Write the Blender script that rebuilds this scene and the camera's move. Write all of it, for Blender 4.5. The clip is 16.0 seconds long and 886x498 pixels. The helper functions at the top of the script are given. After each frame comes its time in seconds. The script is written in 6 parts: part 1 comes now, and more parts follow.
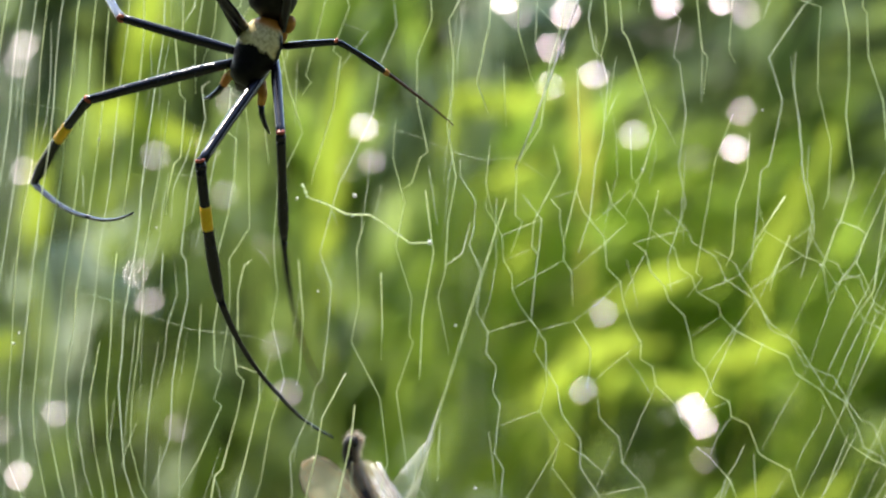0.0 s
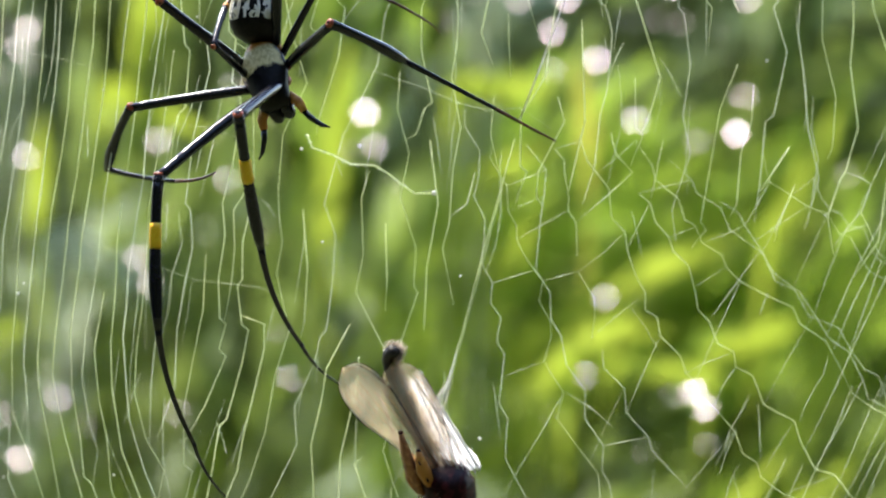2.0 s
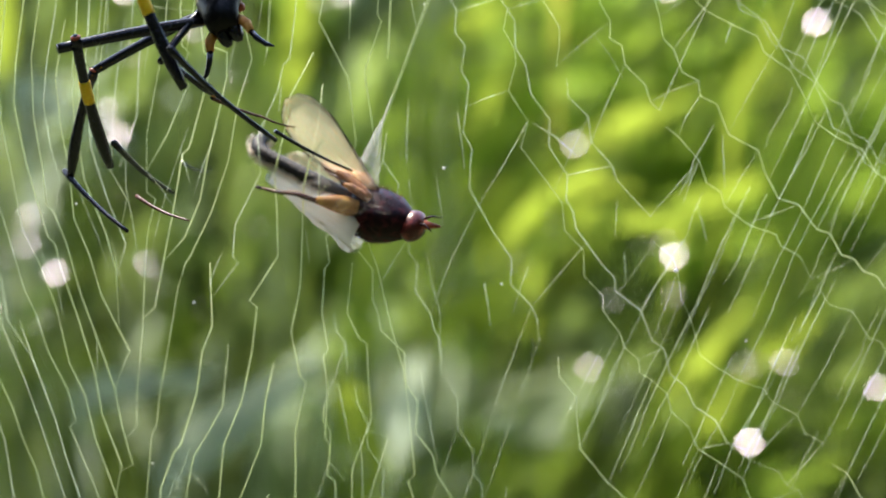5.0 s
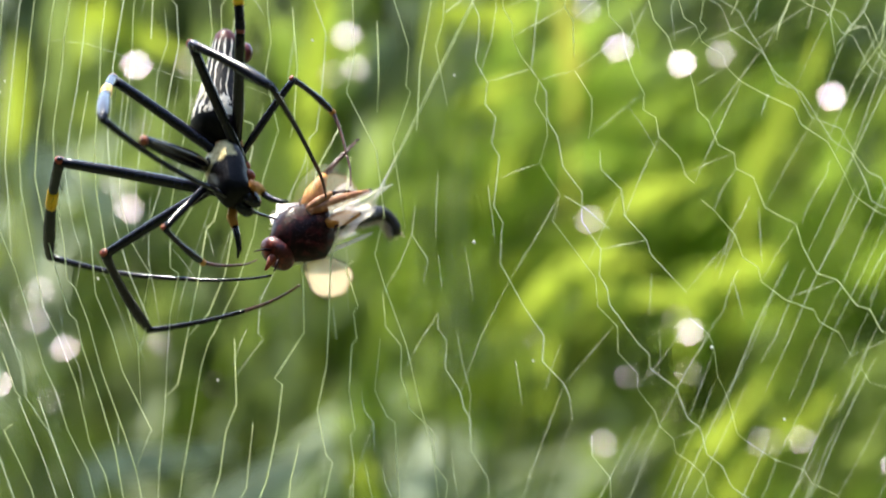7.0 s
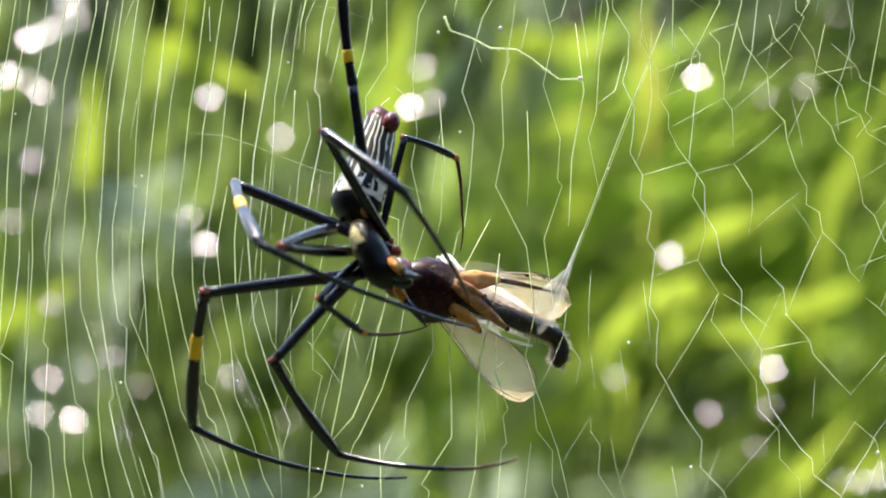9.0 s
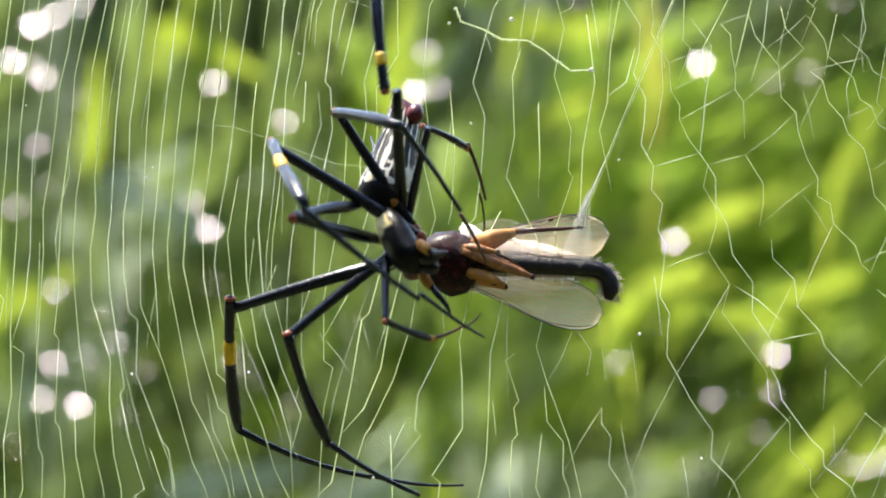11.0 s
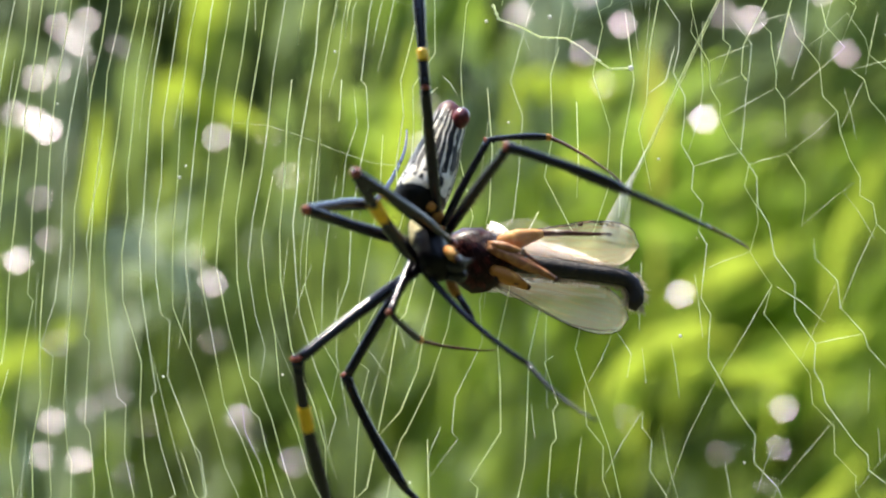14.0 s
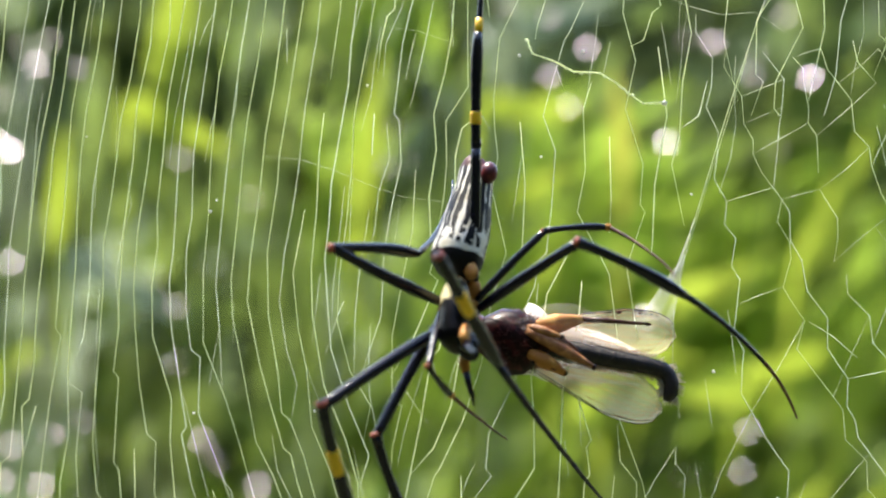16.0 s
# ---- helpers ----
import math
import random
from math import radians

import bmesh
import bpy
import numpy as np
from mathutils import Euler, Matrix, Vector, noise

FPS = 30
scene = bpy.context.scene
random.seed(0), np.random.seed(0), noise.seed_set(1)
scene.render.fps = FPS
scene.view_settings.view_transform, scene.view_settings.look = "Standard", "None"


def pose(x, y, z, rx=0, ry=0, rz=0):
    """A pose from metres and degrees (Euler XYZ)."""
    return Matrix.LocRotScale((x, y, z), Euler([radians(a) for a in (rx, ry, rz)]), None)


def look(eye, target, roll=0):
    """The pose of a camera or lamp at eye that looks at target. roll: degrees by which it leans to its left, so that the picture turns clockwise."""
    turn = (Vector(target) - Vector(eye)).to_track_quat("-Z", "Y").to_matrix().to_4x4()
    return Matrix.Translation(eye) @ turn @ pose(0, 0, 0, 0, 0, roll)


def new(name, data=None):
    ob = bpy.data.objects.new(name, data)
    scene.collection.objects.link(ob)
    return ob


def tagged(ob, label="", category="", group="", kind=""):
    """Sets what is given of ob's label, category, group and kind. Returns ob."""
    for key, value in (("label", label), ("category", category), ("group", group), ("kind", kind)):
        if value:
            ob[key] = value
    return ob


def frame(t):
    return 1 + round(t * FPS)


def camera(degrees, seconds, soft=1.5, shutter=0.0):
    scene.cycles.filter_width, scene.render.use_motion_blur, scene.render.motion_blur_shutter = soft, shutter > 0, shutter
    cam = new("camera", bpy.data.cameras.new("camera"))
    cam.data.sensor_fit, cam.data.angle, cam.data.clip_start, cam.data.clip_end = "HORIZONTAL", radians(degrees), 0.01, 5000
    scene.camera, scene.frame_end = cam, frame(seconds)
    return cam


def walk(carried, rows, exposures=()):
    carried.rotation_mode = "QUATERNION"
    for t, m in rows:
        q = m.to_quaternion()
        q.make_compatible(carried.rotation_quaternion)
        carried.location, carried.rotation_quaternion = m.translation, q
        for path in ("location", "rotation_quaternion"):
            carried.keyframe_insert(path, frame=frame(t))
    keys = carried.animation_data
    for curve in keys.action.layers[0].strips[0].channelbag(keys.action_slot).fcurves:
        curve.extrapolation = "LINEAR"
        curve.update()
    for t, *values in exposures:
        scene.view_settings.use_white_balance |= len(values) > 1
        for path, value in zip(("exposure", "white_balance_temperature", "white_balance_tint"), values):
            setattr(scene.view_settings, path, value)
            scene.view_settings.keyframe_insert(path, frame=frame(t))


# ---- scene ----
from math import cos, sin, pi

# The middle of the web stands 0.78 m over the ground and leans back a little: x to the right, y away, z up along the web.
STAGE = pose(0, 0, 0.78, -11, 0, 0)


def on_stage(x, y, z):
    return STAGE @ Vector((x, y, z))


# ---- camera ----
cam = camera(26.0, 16.0, soft=1.8, shutter=0.4)
cam.data.dof.use_dof = True
cam.data.dof.focus_distance = 0.342
cam.data.dof.aperture_fstop = 10.5
cam.data.dof.aperture_blades = 0
PATH = [
    (0, 22.86, -362.00, 26.92, -0.615, -0.296),
    (0.5, 21.67, -362.00, 28.91, -1.023, 0.171),
    (1, 19.43, -362.00, 32.30, -0.887, 0.387),
    (1.5, 19.58, -362.00, 25.23, -0.831, 0.281),
    (2, 22.14, -362.00, 17.29, -0.593, -0.335),
    (2.5, 20.32, -362.00, 16.61, -1.101, 0.080),
    (3, 17.95, -362.00, 13.44, -1.325, 0.828),
    (3.5, 21.24, -362.00, 3.65, -1.444, 1.286),
    (4, 23.35, -362.00, -5.93, -1.415, 1.557),
    (4.2, 23.56, -362.00, -7.94, -1.431, 2.537),
    (6.3, 23.44, -360.17, -26.37, -1.451, 1.062),
    (6.5, 23.09, -360.00, -25.13, -1.373, 0.714),
    (7, 19.12, -352.67, -16.99, -1.295, 0.134),
    (7.5, 9.36, -345.33, -6.49, -0.891, -0.462),
    (8, 1.35, -338.00, -1.95, -0.361, -0.937),
    (8.5, 0.08, -338.00, -1.08, -0.138, -0.386),
    (9, -0.03, -338.00, -0.05, -0.004, -0.008),
    (9.5, -0.24, -338.00, 1.92, 0.044, 0.544),
    (10, -0.48, -338.00, 4.95, -0.149, 0.619),
    (10.2, -0.70, -338.00, 5.21, 0.100, 0.782),
    (12.3, -3.28, -337.16, -9.34, -0.989, -0.092),
    (12.5, -3.44, -336.60, -10.42, -1.188, 0.458),
    (13, -5.05, -335.20, -14.54, -0.867, -0.264),
    (13.5, -6.38, -333.80, -12.75, -0.401, -0.923),
    (14, -10.22, -332.40, -12.15, -0.301, -1.836),
    (14.5, -13.73, -331.00, -7.34, -0.200, -2.592),
    (15, -20.16, -330.67, -7.38, -0.818, -2.771),
    (15.5, -25.85, -330.33, -9.49, -1.781, -2.769),
    (16, -27.30, -330.00, -8.97, -2.263, -2.347),
]


def carried_rows(path):
    """Rows for walk() from seconds, place (mm on the stage), turn to the left and downwards (degrees)."""
    return [(t, STAGE @ pose(x / 1000, y / 1000, z / 1000, 90 - down, 0, left)) for t, x, y, z, left, down in path]


walk(cam, carried_rows(PATH))

# ---- light ----
SUN_UP, SUN_TURN = 58.0, -28.0
world = bpy.data.worlds.new("world")
scene.world = world
world.use_nodes = True
wn = world.node_tree.nodes
sky = wn.new("ShaderNodeTexSky")
sky.sky_type = "NISHITA"
sky.sun_disc = False
sky.sun_elevation = radians(SUN_UP)
sky.sun_rotation = radians(SUN_TURN)
world.node_tree.links.new(sky.outputs[0], wn["Background"].inputs[0])
wn["Background"].inputs[1].default_value = 0.15
to_sun = Vector((sin(radians(SUN_TURN)) * cos(radians(SUN_UP)), cos(radians(SUN_TURN)) * cos(radians(SUN_UP)), sin(radians(SUN_UP))))
sun = new("sun", bpy.data.lights.new("sun", "SUN"))
sun.data.energy, sun.data.angle, sun.data.color = 2.9, radians(0.55), (1.0, 0.93, 0.78)
sun.matrix_world = look(to_sun * 20, (0, 0, 0))
scene.view_settings.exposure = 1.86


# ---- materials ----
class Nodes:
    """A small wrapper to write node materials in few lines."""

    def __init__(self, name):
        self.mat = bpy.data.materials.new(name)
        self.mat.use_nodes = True
        self.tree = self.mat.node_tree
        self.tree.nodes.clear()
        self.out = self.add("ShaderNodeOutputMaterial")

    def add(self, kind, operation="", data_type="", interpolation_type=""):
        node = self.tree.nodes.new(kind)
        if operation:
            node.operation = operation
        if data_type:
            node.data_type = data_type
        if interpolation_type:
            node.interpolation_type = interpolation_type
        return node

    def put(self, socket, value):
        if isinstance(value, bpy.types.NodeSocket):
            self.tree.links.new(value, socket)
        elif isinstance(value, tuple) and len(value) == 3 and socket.type == "RGBA":
            socket.default_value = (*value, 1)
        else:
            socket.default_value = value

    def math(self, op, a, b=0.0, c=0.0):
        node = self.add("ShaderNodeMath", operation=op)
        for socket, value in zip(node.inputs, (a, b, c)):
            self.put(socket, value)
        return node.outputs[0]

    def noise(self, scale, detail=3.0, vector=None, rough=0.55):
        node = self.add("ShaderNodeTexNoise")
        self.put(node.inputs["Scale"], scale)
        self.put(node.inputs["Detail"], detail)
        self.put(node.inputs["Roughness"], rough)
        if vector is not None:
            self.put(node.inputs["Vector"], vector)
        return node.outputs["Fac"]

    def mix(self, fac, a, b):
        node = self.add("ShaderNodeMix", data_type="RGBA")
        self.put(node.inputs[0], fac)
        self.put(node.inputs[6], a)
        self.put(node.inputs[7], b)
        return node.outputs[2]

    def ramp(self, fac, lo, hi):
        node = self.add("ShaderNodeMapRange", interpolation_type="SMOOTHSTEP")
        self.put(node.inputs[0], fac)
        self.put(node.inputs[1], lo)
        self.put(node.inputs[2], hi)
        return node.outputs[0]

    def object_xyz(self):
        coords = self.add("ShaderNodeTexCoord")
        split = self.add("ShaderNodeSeparateXYZ")
        self.tree.links.new(coords.outputs["Object"], split.inputs[0])
        return coords.outputs["Object"], split.outputs[0], split.outputs[1], split.outputs[2]

    def bump(self, height, strength, distance):
        node = self.add("ShaderNodeBump")
        self.put(node.inputs["Strength"], strength)
        self.put(node.inputs["Distance"], distance)
        self.put(node.inputs["Height"], height)
        return node.outputs[0]

    def principled(self, color, rough=0.5, normal=None, **more):
        node = self.add("ShaderNodeBsdfPrincipled")
        self.put(node.inputs["Base Color"], color)
        self.put(node.inputs["Roughness"], rough)
        if normal is not None:
            self.put(node.inputs["Normal"], normal)
        for key, value in more.items():
            self.put(node.inputs[key.replace("_", " ")], value)
        return node.outputs[0]

    def done(self, shader):
        self.tree.links.new(shader, self.out.inputs[0])
        return self.mat


def chitin(name, dark, light, rough=0.3, scale=900.0, coat=0.5, gloss=0.35):
    n = Nodes(name)
    place, x, y, z = n.object_xyz()
    grain = n.noise(scale, 4, place)
    color = n.mix(n.ramp(grain, 0.45, 0.75), dark, light)
    return n.done(n.principled(color, n.math("MULTIPLY_ADD", grain, 0.25, rough - 0.1), n.bump(grain, 0.35, 0.0002), Coat_Weight=coat, Coat_Roughness=0.2, Specular_IOR_Level=gloss))


LEG_BLACK = chitin("leg_black", (0.005, 0.004, 0.009), (0.013, 0.011, 0.025), 0.16, 1400, 0.20, 0.30)
JOINT_RED = chitin("joint_red", (0.26, 0.04, 0.015), (0.55, 0.15, 0.05), 0.4, 1500, 0.1)
BAND_YELLOW = chitin("band_yellow", (0.92, 0.52, 0.01), (0.98, 0.68, 0.03), 0.45, 1500, 0.2)
TARSUS_BROWN = chitin("tarsus_brown", (0.07, 0.018, 0.010), (0.22, 0.075, 0.04), 0.4, 1500, 0.15)
ORANGE = chitin("orange_leg", (0.46, 0.18, 0.03), (0.85, 0.46, 0.11), 0.55, 420, 0.05)
TAN = chitin("tan_leg", (0.30, 0.115, 0.04), (0.62, 0.29, 0.10), 0.5, 600, 0.1)
PREY_DARK = chitin("prey_dark", (0.012, 0.0015, 0.003), (0.075, 0.010, 0.012), 0.40, 600, 0.10, 0.12)
SPINNERET = chitin("spinneret_red", (0.08, 0.008, 0.010), (0.26, 0.035, 0.035), 0.3, 700, 0.3)
PREY_HEAD = chitin("prey_head", (0.07, 0.008, 0.006), (0.34, 0.05, 0.03), 0.32, 600, 0.2)


def carapace_material():
    n = Nodes("carapace")
    place, x, y, z = n.object_xyz()
    wave = n.noise(420, 3, place)
    edge = n.math("MULTIPLY_ADD", n.math("ABSOLUTE", y), -0.25, n.math("MULTIPLY_ADD", wave, 0.0028, z))
    cream = n.mix(n.ramp(n.noise(1500, 3, place), 0.4, 0.7), (0.80, 0.68, 0.36), (0.56, 0.44, 0.20))
    black = n.mix(n.ramp(n.noise(1100, 4, place), 0.4, 0.8), (0.002, 0.0015, 0.0025), (0.007, 0.005, 0.008))
    back = n.mix(n.ramp(n.math("MULTIPLY_ADD", wave, 0.0012, z), 0.0012, 0.0024), (0.62, 0.24, 0.05), cream)
    color = n.mix(n.ramp(edge, 0.0060, 0.0067), back, black)
    side = n.math("MULTIPLY", n.ramp(n.math("MULTIPLY_ADD", wave, 0.0012, x), 0.0022, 0.0016), n.ramp(z, 0.0008, 0.0022))
    color = n.mix(side, color, black)
    return n.done(n.principled(color, 0.42, n.bump(n.noise(1800, 4, place), 0.4, 0.0003), Coat_Weight=0.06, Coat_Roughness=0.12, Specular_IOR_Level=0.15))


def abdomen_material():
    """Black with long, wavy, cream stripes, a black shoulder with a white band, and a red-brown tip below."""
    n = Nodes("abdomen_striped")
    place, x, y, z = n.object_xyz()
    around = n.math("ARCTAN2", y, x)
    long = n.add("ShaderNodeCombineXYZ")
    n.put(long.inputs[0], x)
    n.put(long.inputs[1], y)
    n.put(long.inputs[2], n.math("MULTIPLY", z, 0.45))
    wobble = n.noise(330, 3, place)
    turn = n.math("MULTIPLY_ADD", n.noise(300, 2, long.outputs[0]), 0.75, around)
    stripes = n.math("SINE", n.math("MULTIPLY", turn, 19.0))
    edge = n.math("MULTIPLY_ADD", n.noise(260, 2, place), 1.3, -0.22)
    white = n.ramp(stripes, edge, n.math("ADD", edge, 0.35))
    white = n.math("MULTIPLY", white, n.ramp(n.noise(420, 2, long.outputs[0]), 0.36, 0.46))
    cream = n.mix(n.ramp(wobble, 0.4, 0.7), (0.86, 0.82, 0.74), (0.74, 0.66, 0.48))
    dark = n.mix(n.ramp(n.noise(1300, 3, place), 0.4, 0.8), (0.002, 0.0015, 0.002), (0.010, 0.006, 0.008))
    color = n.mix(white, dark, cream)
    level = n.math("MULTIPLY_ADD", wobble, 0.0016, z)
    flank = n.math("MULTIPLY", n.ramp(n.math("MULTIPLY_ADD", wobble, -0.0016, n.math("MULTIPLY", n.math("SUBTRACT", x, y), 0.7)), 0.0022, 0.0026), n.ramp(z, 0.0070, 0.0090))
    color = n.mix(n.math("MULTIPLY", flank, n.ramp(n.noise(600, 2, long.outputs[0]), 0.36, 0.46)), color, (0.84, 0.76, 0.46))
    spots = n.math("MULTIPLY", n.ramp(n.noise(620, 2, place), 0.52, 0.56), n.ramp(level, 0.0105, 0.0085))
    color = n.mix(spots, color, cream)
    color = n.mix(n.math("MULTIPLY", n.ramp(level, 0.0062, 0.0060), n.ramp(n.noise(300, 2, place), 0.40, 0.46)), color, cream)
    color = n.mix(n.ramp(level, 0.0052, 0.0050), color, dark)
    belly = n.math("MULTIPLY", n.ramp(x, 0.0002, -0.0008), n.ramp(z, 0.0185, 0.0205))
    color = n.mix(belly, color, (0.22, 0.03, 0.025))
    color = n.mix(n.ramp(n.math("MULTIPLY_ADD", wobble, 0.0016, z), 0.0208, 0.0222), color, (0.075, 0.012, 0.012))
    return n.done(n.principled(color, 0.46, n.bump(n.noise(1500, 4, place), 0.35, 0.0003), Coat_Weight=0.04, Coat_Roughness=0.2, Specular_IOR_Level=0.18))


def silk_material(name, color, glow=0.5, alpha=1.0, holes=(420, 0.25, 0.7), backlit_gain=1.0):
    """Silk: light passes through it and runs along it; a gain over 1 paints the transmitted light brighter than it
    falls.
    """
    n = Nodes(name)
    wobble = n.noise(700, 2)
    tone = n.mix(n.ramp(wobble, 0.35, 0.65), color, tuple(c * 0.82 for c in color))
    diffuse = n.add("ShaderNodeBsdfDiffuse")
    n.put(diffuse.inputs[0], tone)
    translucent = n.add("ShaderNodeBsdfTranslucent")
    n.put(translucent.inputs[0], n.mix(n.ramp(wobble, 0.35, 0.65), tuple(c * backlit_gain for c in color), tuple(c * backlit_gain * 0.8 for c in color)))
    gloss = n.add("ShaderNodeBsdfAnisotropic")
    n.put(gloss.inputs["Color"], (0.9, 0.92, 0.8))
    n.put(gloss.inputs["Roughness"], 0.45)
    one = n.add("ShaderNodeMixShader")
    n.put(one.inputs[0], glow)
    n.put(one.inputs[1], diffuse.outputs[0])
    n.put(one.inputs[2], translucent.outputs[0])
    two = n.add("ShaderNodeMixShader")
    n.put(two.inputs[0], 0.10)
    n.put(two.inputs[1], one.outputs[0])
    n.put(two.inputs[2], gloss.outputs[0])
    if alpha >= 1:
        return n.done(two.outputs[0])
    clear = n.add("ShaderNodeBsdfTransparent")
    three = n.add("ShaderNodeMixShader")
    n.put(three.inputs[0], n.math("MULTIPLY", n.ramp(n.noise(holes[0], 4), holes[1], holes[2]), alpha))
    n.put(three.inputs[1], clear.outputs[0])
    n.put(three.inputs[2], two.outputs[0])
    return n.done(three.outputs[0])


SILK = silk_material("silk", (0.92, 0.98, 0.66), 0.75)
SILK_FINE = silk_material("silk_fine", (0.88, 0.96, 0.66), 0.75, 0.80)
SILK_WHITE = silk_material("silk_white", (0.88, 0.88, 0.84), 0.5)
SILK_VEIL = silk_material("silk_veil", (0.97, 0.92, 0.89), 0.7, 0.42, (520, 0.35, 0.70))
WING = silk_material("wing_membrane", (0.95, 0.79, 0.54), 0.75, 0.40, (620, 0.22, 0.62))
# transmitted colour lifted past 1, so the wrapping glows more than its light gives
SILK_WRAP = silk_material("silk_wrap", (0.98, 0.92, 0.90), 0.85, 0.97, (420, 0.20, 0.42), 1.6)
SILK_TORN = silk_material("silk_torn", (0.94, 0.84, 0.80), 0.6, 0.26, (520, 0.48, 0.68))
SILK_SHEET = silk_material("silk_sheet", (0.95, 0.84, 0.81), 0.65, 0.72, (380, 0.36, 0.60))
FUZZ = silk_material("pale_hair", (0.80, 0.70, 0.62), 0.7)


def prey_abdomen_material():
    n = Nodes("prey_abdomen")
    place, x, y, z = n.object_xyz()
    rings = n.math("SINE", n.math("MULTIPLY", z, 2 * pi / 0.0028))
    grain = n.noise(1300, 4, place)
    base = n.mix(n.ramp(rings, 0.2, 0.9), (0.012, 0.006, 0.006), (0.005, 0.0025, 0.003))
    color = n.mix(n.ramp(grain, 0.55, 0.8), base, (0.07, 0.04, 0.032))
    return n.done(n.principled(color, 0.6, n.bump(grain, 0.6, 0.0004)))


def leaf_material(name, front, back, shine=0.5, glow=2.7):
    """A green blade that the sun shines through."""
    n = Nodes(name)
    place, x, y, z = n.object_xyz()
    info = n.add("ShaderNodeObjectInfo")
    island = n.add("ShaderNodeNewGeometry")
    spread = n.math("FRACT", n.math("ADD", info.outputs["Random"], island.outputs["Random Per Island"]))
    blotch = n.noise(14, 3, place)
    fac = n.math("MULTIPLY_ADD", n.ramp(blotch, 0.35, 0.65), 0.5, n.math("MULTIPLY", spread, 0.5))
    color = n.mix(fac, front, back)
    surface = n.principled(color, shine, n.bump(n.noise(260, 3, place), 0.25, 0.002), Specular_IOR_Level=0.25)
    through_leaf = n.add("ShaderNodeBsdfTranslucent")
    hue = n.add("ShaderNodeHueSaturation")
    n.put(hue.inputs["Saturation"], 0.98)
    n.put(hue.inputs["Value"], glow)
    n.put(hue.inputs["Color"], color)
    n.put(through_leaf.inputs[0], hue.outputs[0])
    both = n.add("ShaderNodeMixShader")
    n.put(both.inputs[0], 0.6)
    n.put(both.inputs[1], surface)
    n.put(both.inputs[2], through_leaf.outputs[0])
    return n.done(both.outputs[0])


# leaf tones from bright to dark: sun and shade are painted into them
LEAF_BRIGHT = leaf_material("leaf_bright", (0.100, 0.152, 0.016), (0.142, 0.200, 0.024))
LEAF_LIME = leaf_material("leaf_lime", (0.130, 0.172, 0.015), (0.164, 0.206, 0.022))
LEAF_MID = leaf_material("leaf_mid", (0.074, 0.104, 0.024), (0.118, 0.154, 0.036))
LEAF_GREY = leaf_material("leaf_grey", (0.118, 0.145, 0.092), (0.165, 0.192, 0.128))
LEAF_YELLOW = leaf_material("leaf_yellow", (0.135, 0.150, 0.020), (0.185, 0.180, 0.030))
# dull tone painted as shade on the bank, also on the added hedge
LEAF_SHADE_TONE = leaf_material("leaf_shade_tone", (0.038, 0.054, 0.027), (0.068, 0.090, 0.040), 0.7)
# near-black green that paints shade into the gaps between the leaves
LEAF_GAP_SHADE = leaf_material("leaf_gap_shade", (0.024, 0.036, 0.010), (0.044, 0.060, 0.018), 0.7, 1.4)
LEAF_PALE = leaf_material("leaf_pale", (0.25, 0.29, 0.215), (0.31, 0.36, 0.275), 0.5, 2.4)


def soil_material():
    n = Nodes("soil_and_moss")
    place, x, y, z = n.object_xyz()
    big = n.noise(3.0, 5, place)
    small = n.noise(60, 5, place)
    color = n.mix(n.ramp(big, 0.4, 0.62), (0.040, 0.060, 0.018), (0.065, 0.050, 0.030))
    color = n.mix(n.ramp(small, 0.45, 0.75), color, (0.05, 0.10, 0.02))
    return n.done(n.principled(color, 0.9, n.bump(small, 0.6, 0.02)))


def dew_material(name, strength, rough):
    """A wet drop that mirrors a little of the sun."""
    n = Nodes(name)
    gloss = n.add("ShaderNodeBsdfAnisotropic")
    n.put(gloss.inputs["Color"], (strength, strength * 0.90, strength * 1.05))
    n.put(gloss.inputs["Roughness"], rough)
    return n.done(gloss.outputs[0])


DEW = dew_material("dew", 0.0034, 0.11)
DEW_RIPPLED = dew_material("dew_rippled", 0.0115, 0.15)
DEW_WIDE = dew_material("dew_rough", 0.035, 0.2)
SOIL = soil_material()
CARAPACE = carapace_material()
ABDOMEN = abdomen_material()
PREY_ABDOMEN = prey_abdomen_material()


# ---- mesh helpers ----
def part(name, bm, material, parent=None, label=""):
    """Links a bmesh as one mesh object, under a thing or a part."""
    mesh = bpy.data.meshes.new(name)
    bm.to_mesh(mesh)
    bm.free()
    for face in mesh.polygons:
        face.use_smooth = True
    mesh.materials.append(material)
    ob = new(name, mesh)
    if parent is not None:
        ob.parent = parent
    return tagged(ob, label)


def loft(bm, rings, sides=14, closed=True):
    """A skin over elliptic rings: (centre, half width along x, half width along y), square to z unless a ring gives its own axes."""
    rows = []
    for ring in rings:
        centre, a, b = ring[:3]
        ex, ey = ring[3:] if len(ring) > 3 else (Vector((1, 0, 0)), Vector((0, 1, 0)))
        rows.append([bm.verts.new(Vector(centre) + ex * (a * cos(2 * pi * i / sides)) + ey * (b * sin(2 * pi * i / sides))) for i in range(sides)])
    for lower, upper in zip(rows, rows[1:]):
        for i in range(sides):
            j = (i + 1) % sides
            bm.faces.new((lower[i], lower[j], upper[j], upper[i]))
    if closed:
        bm.faces.new(list(reversed(rows[0])))
        bm.faces.new(rows[-1])
    return bm


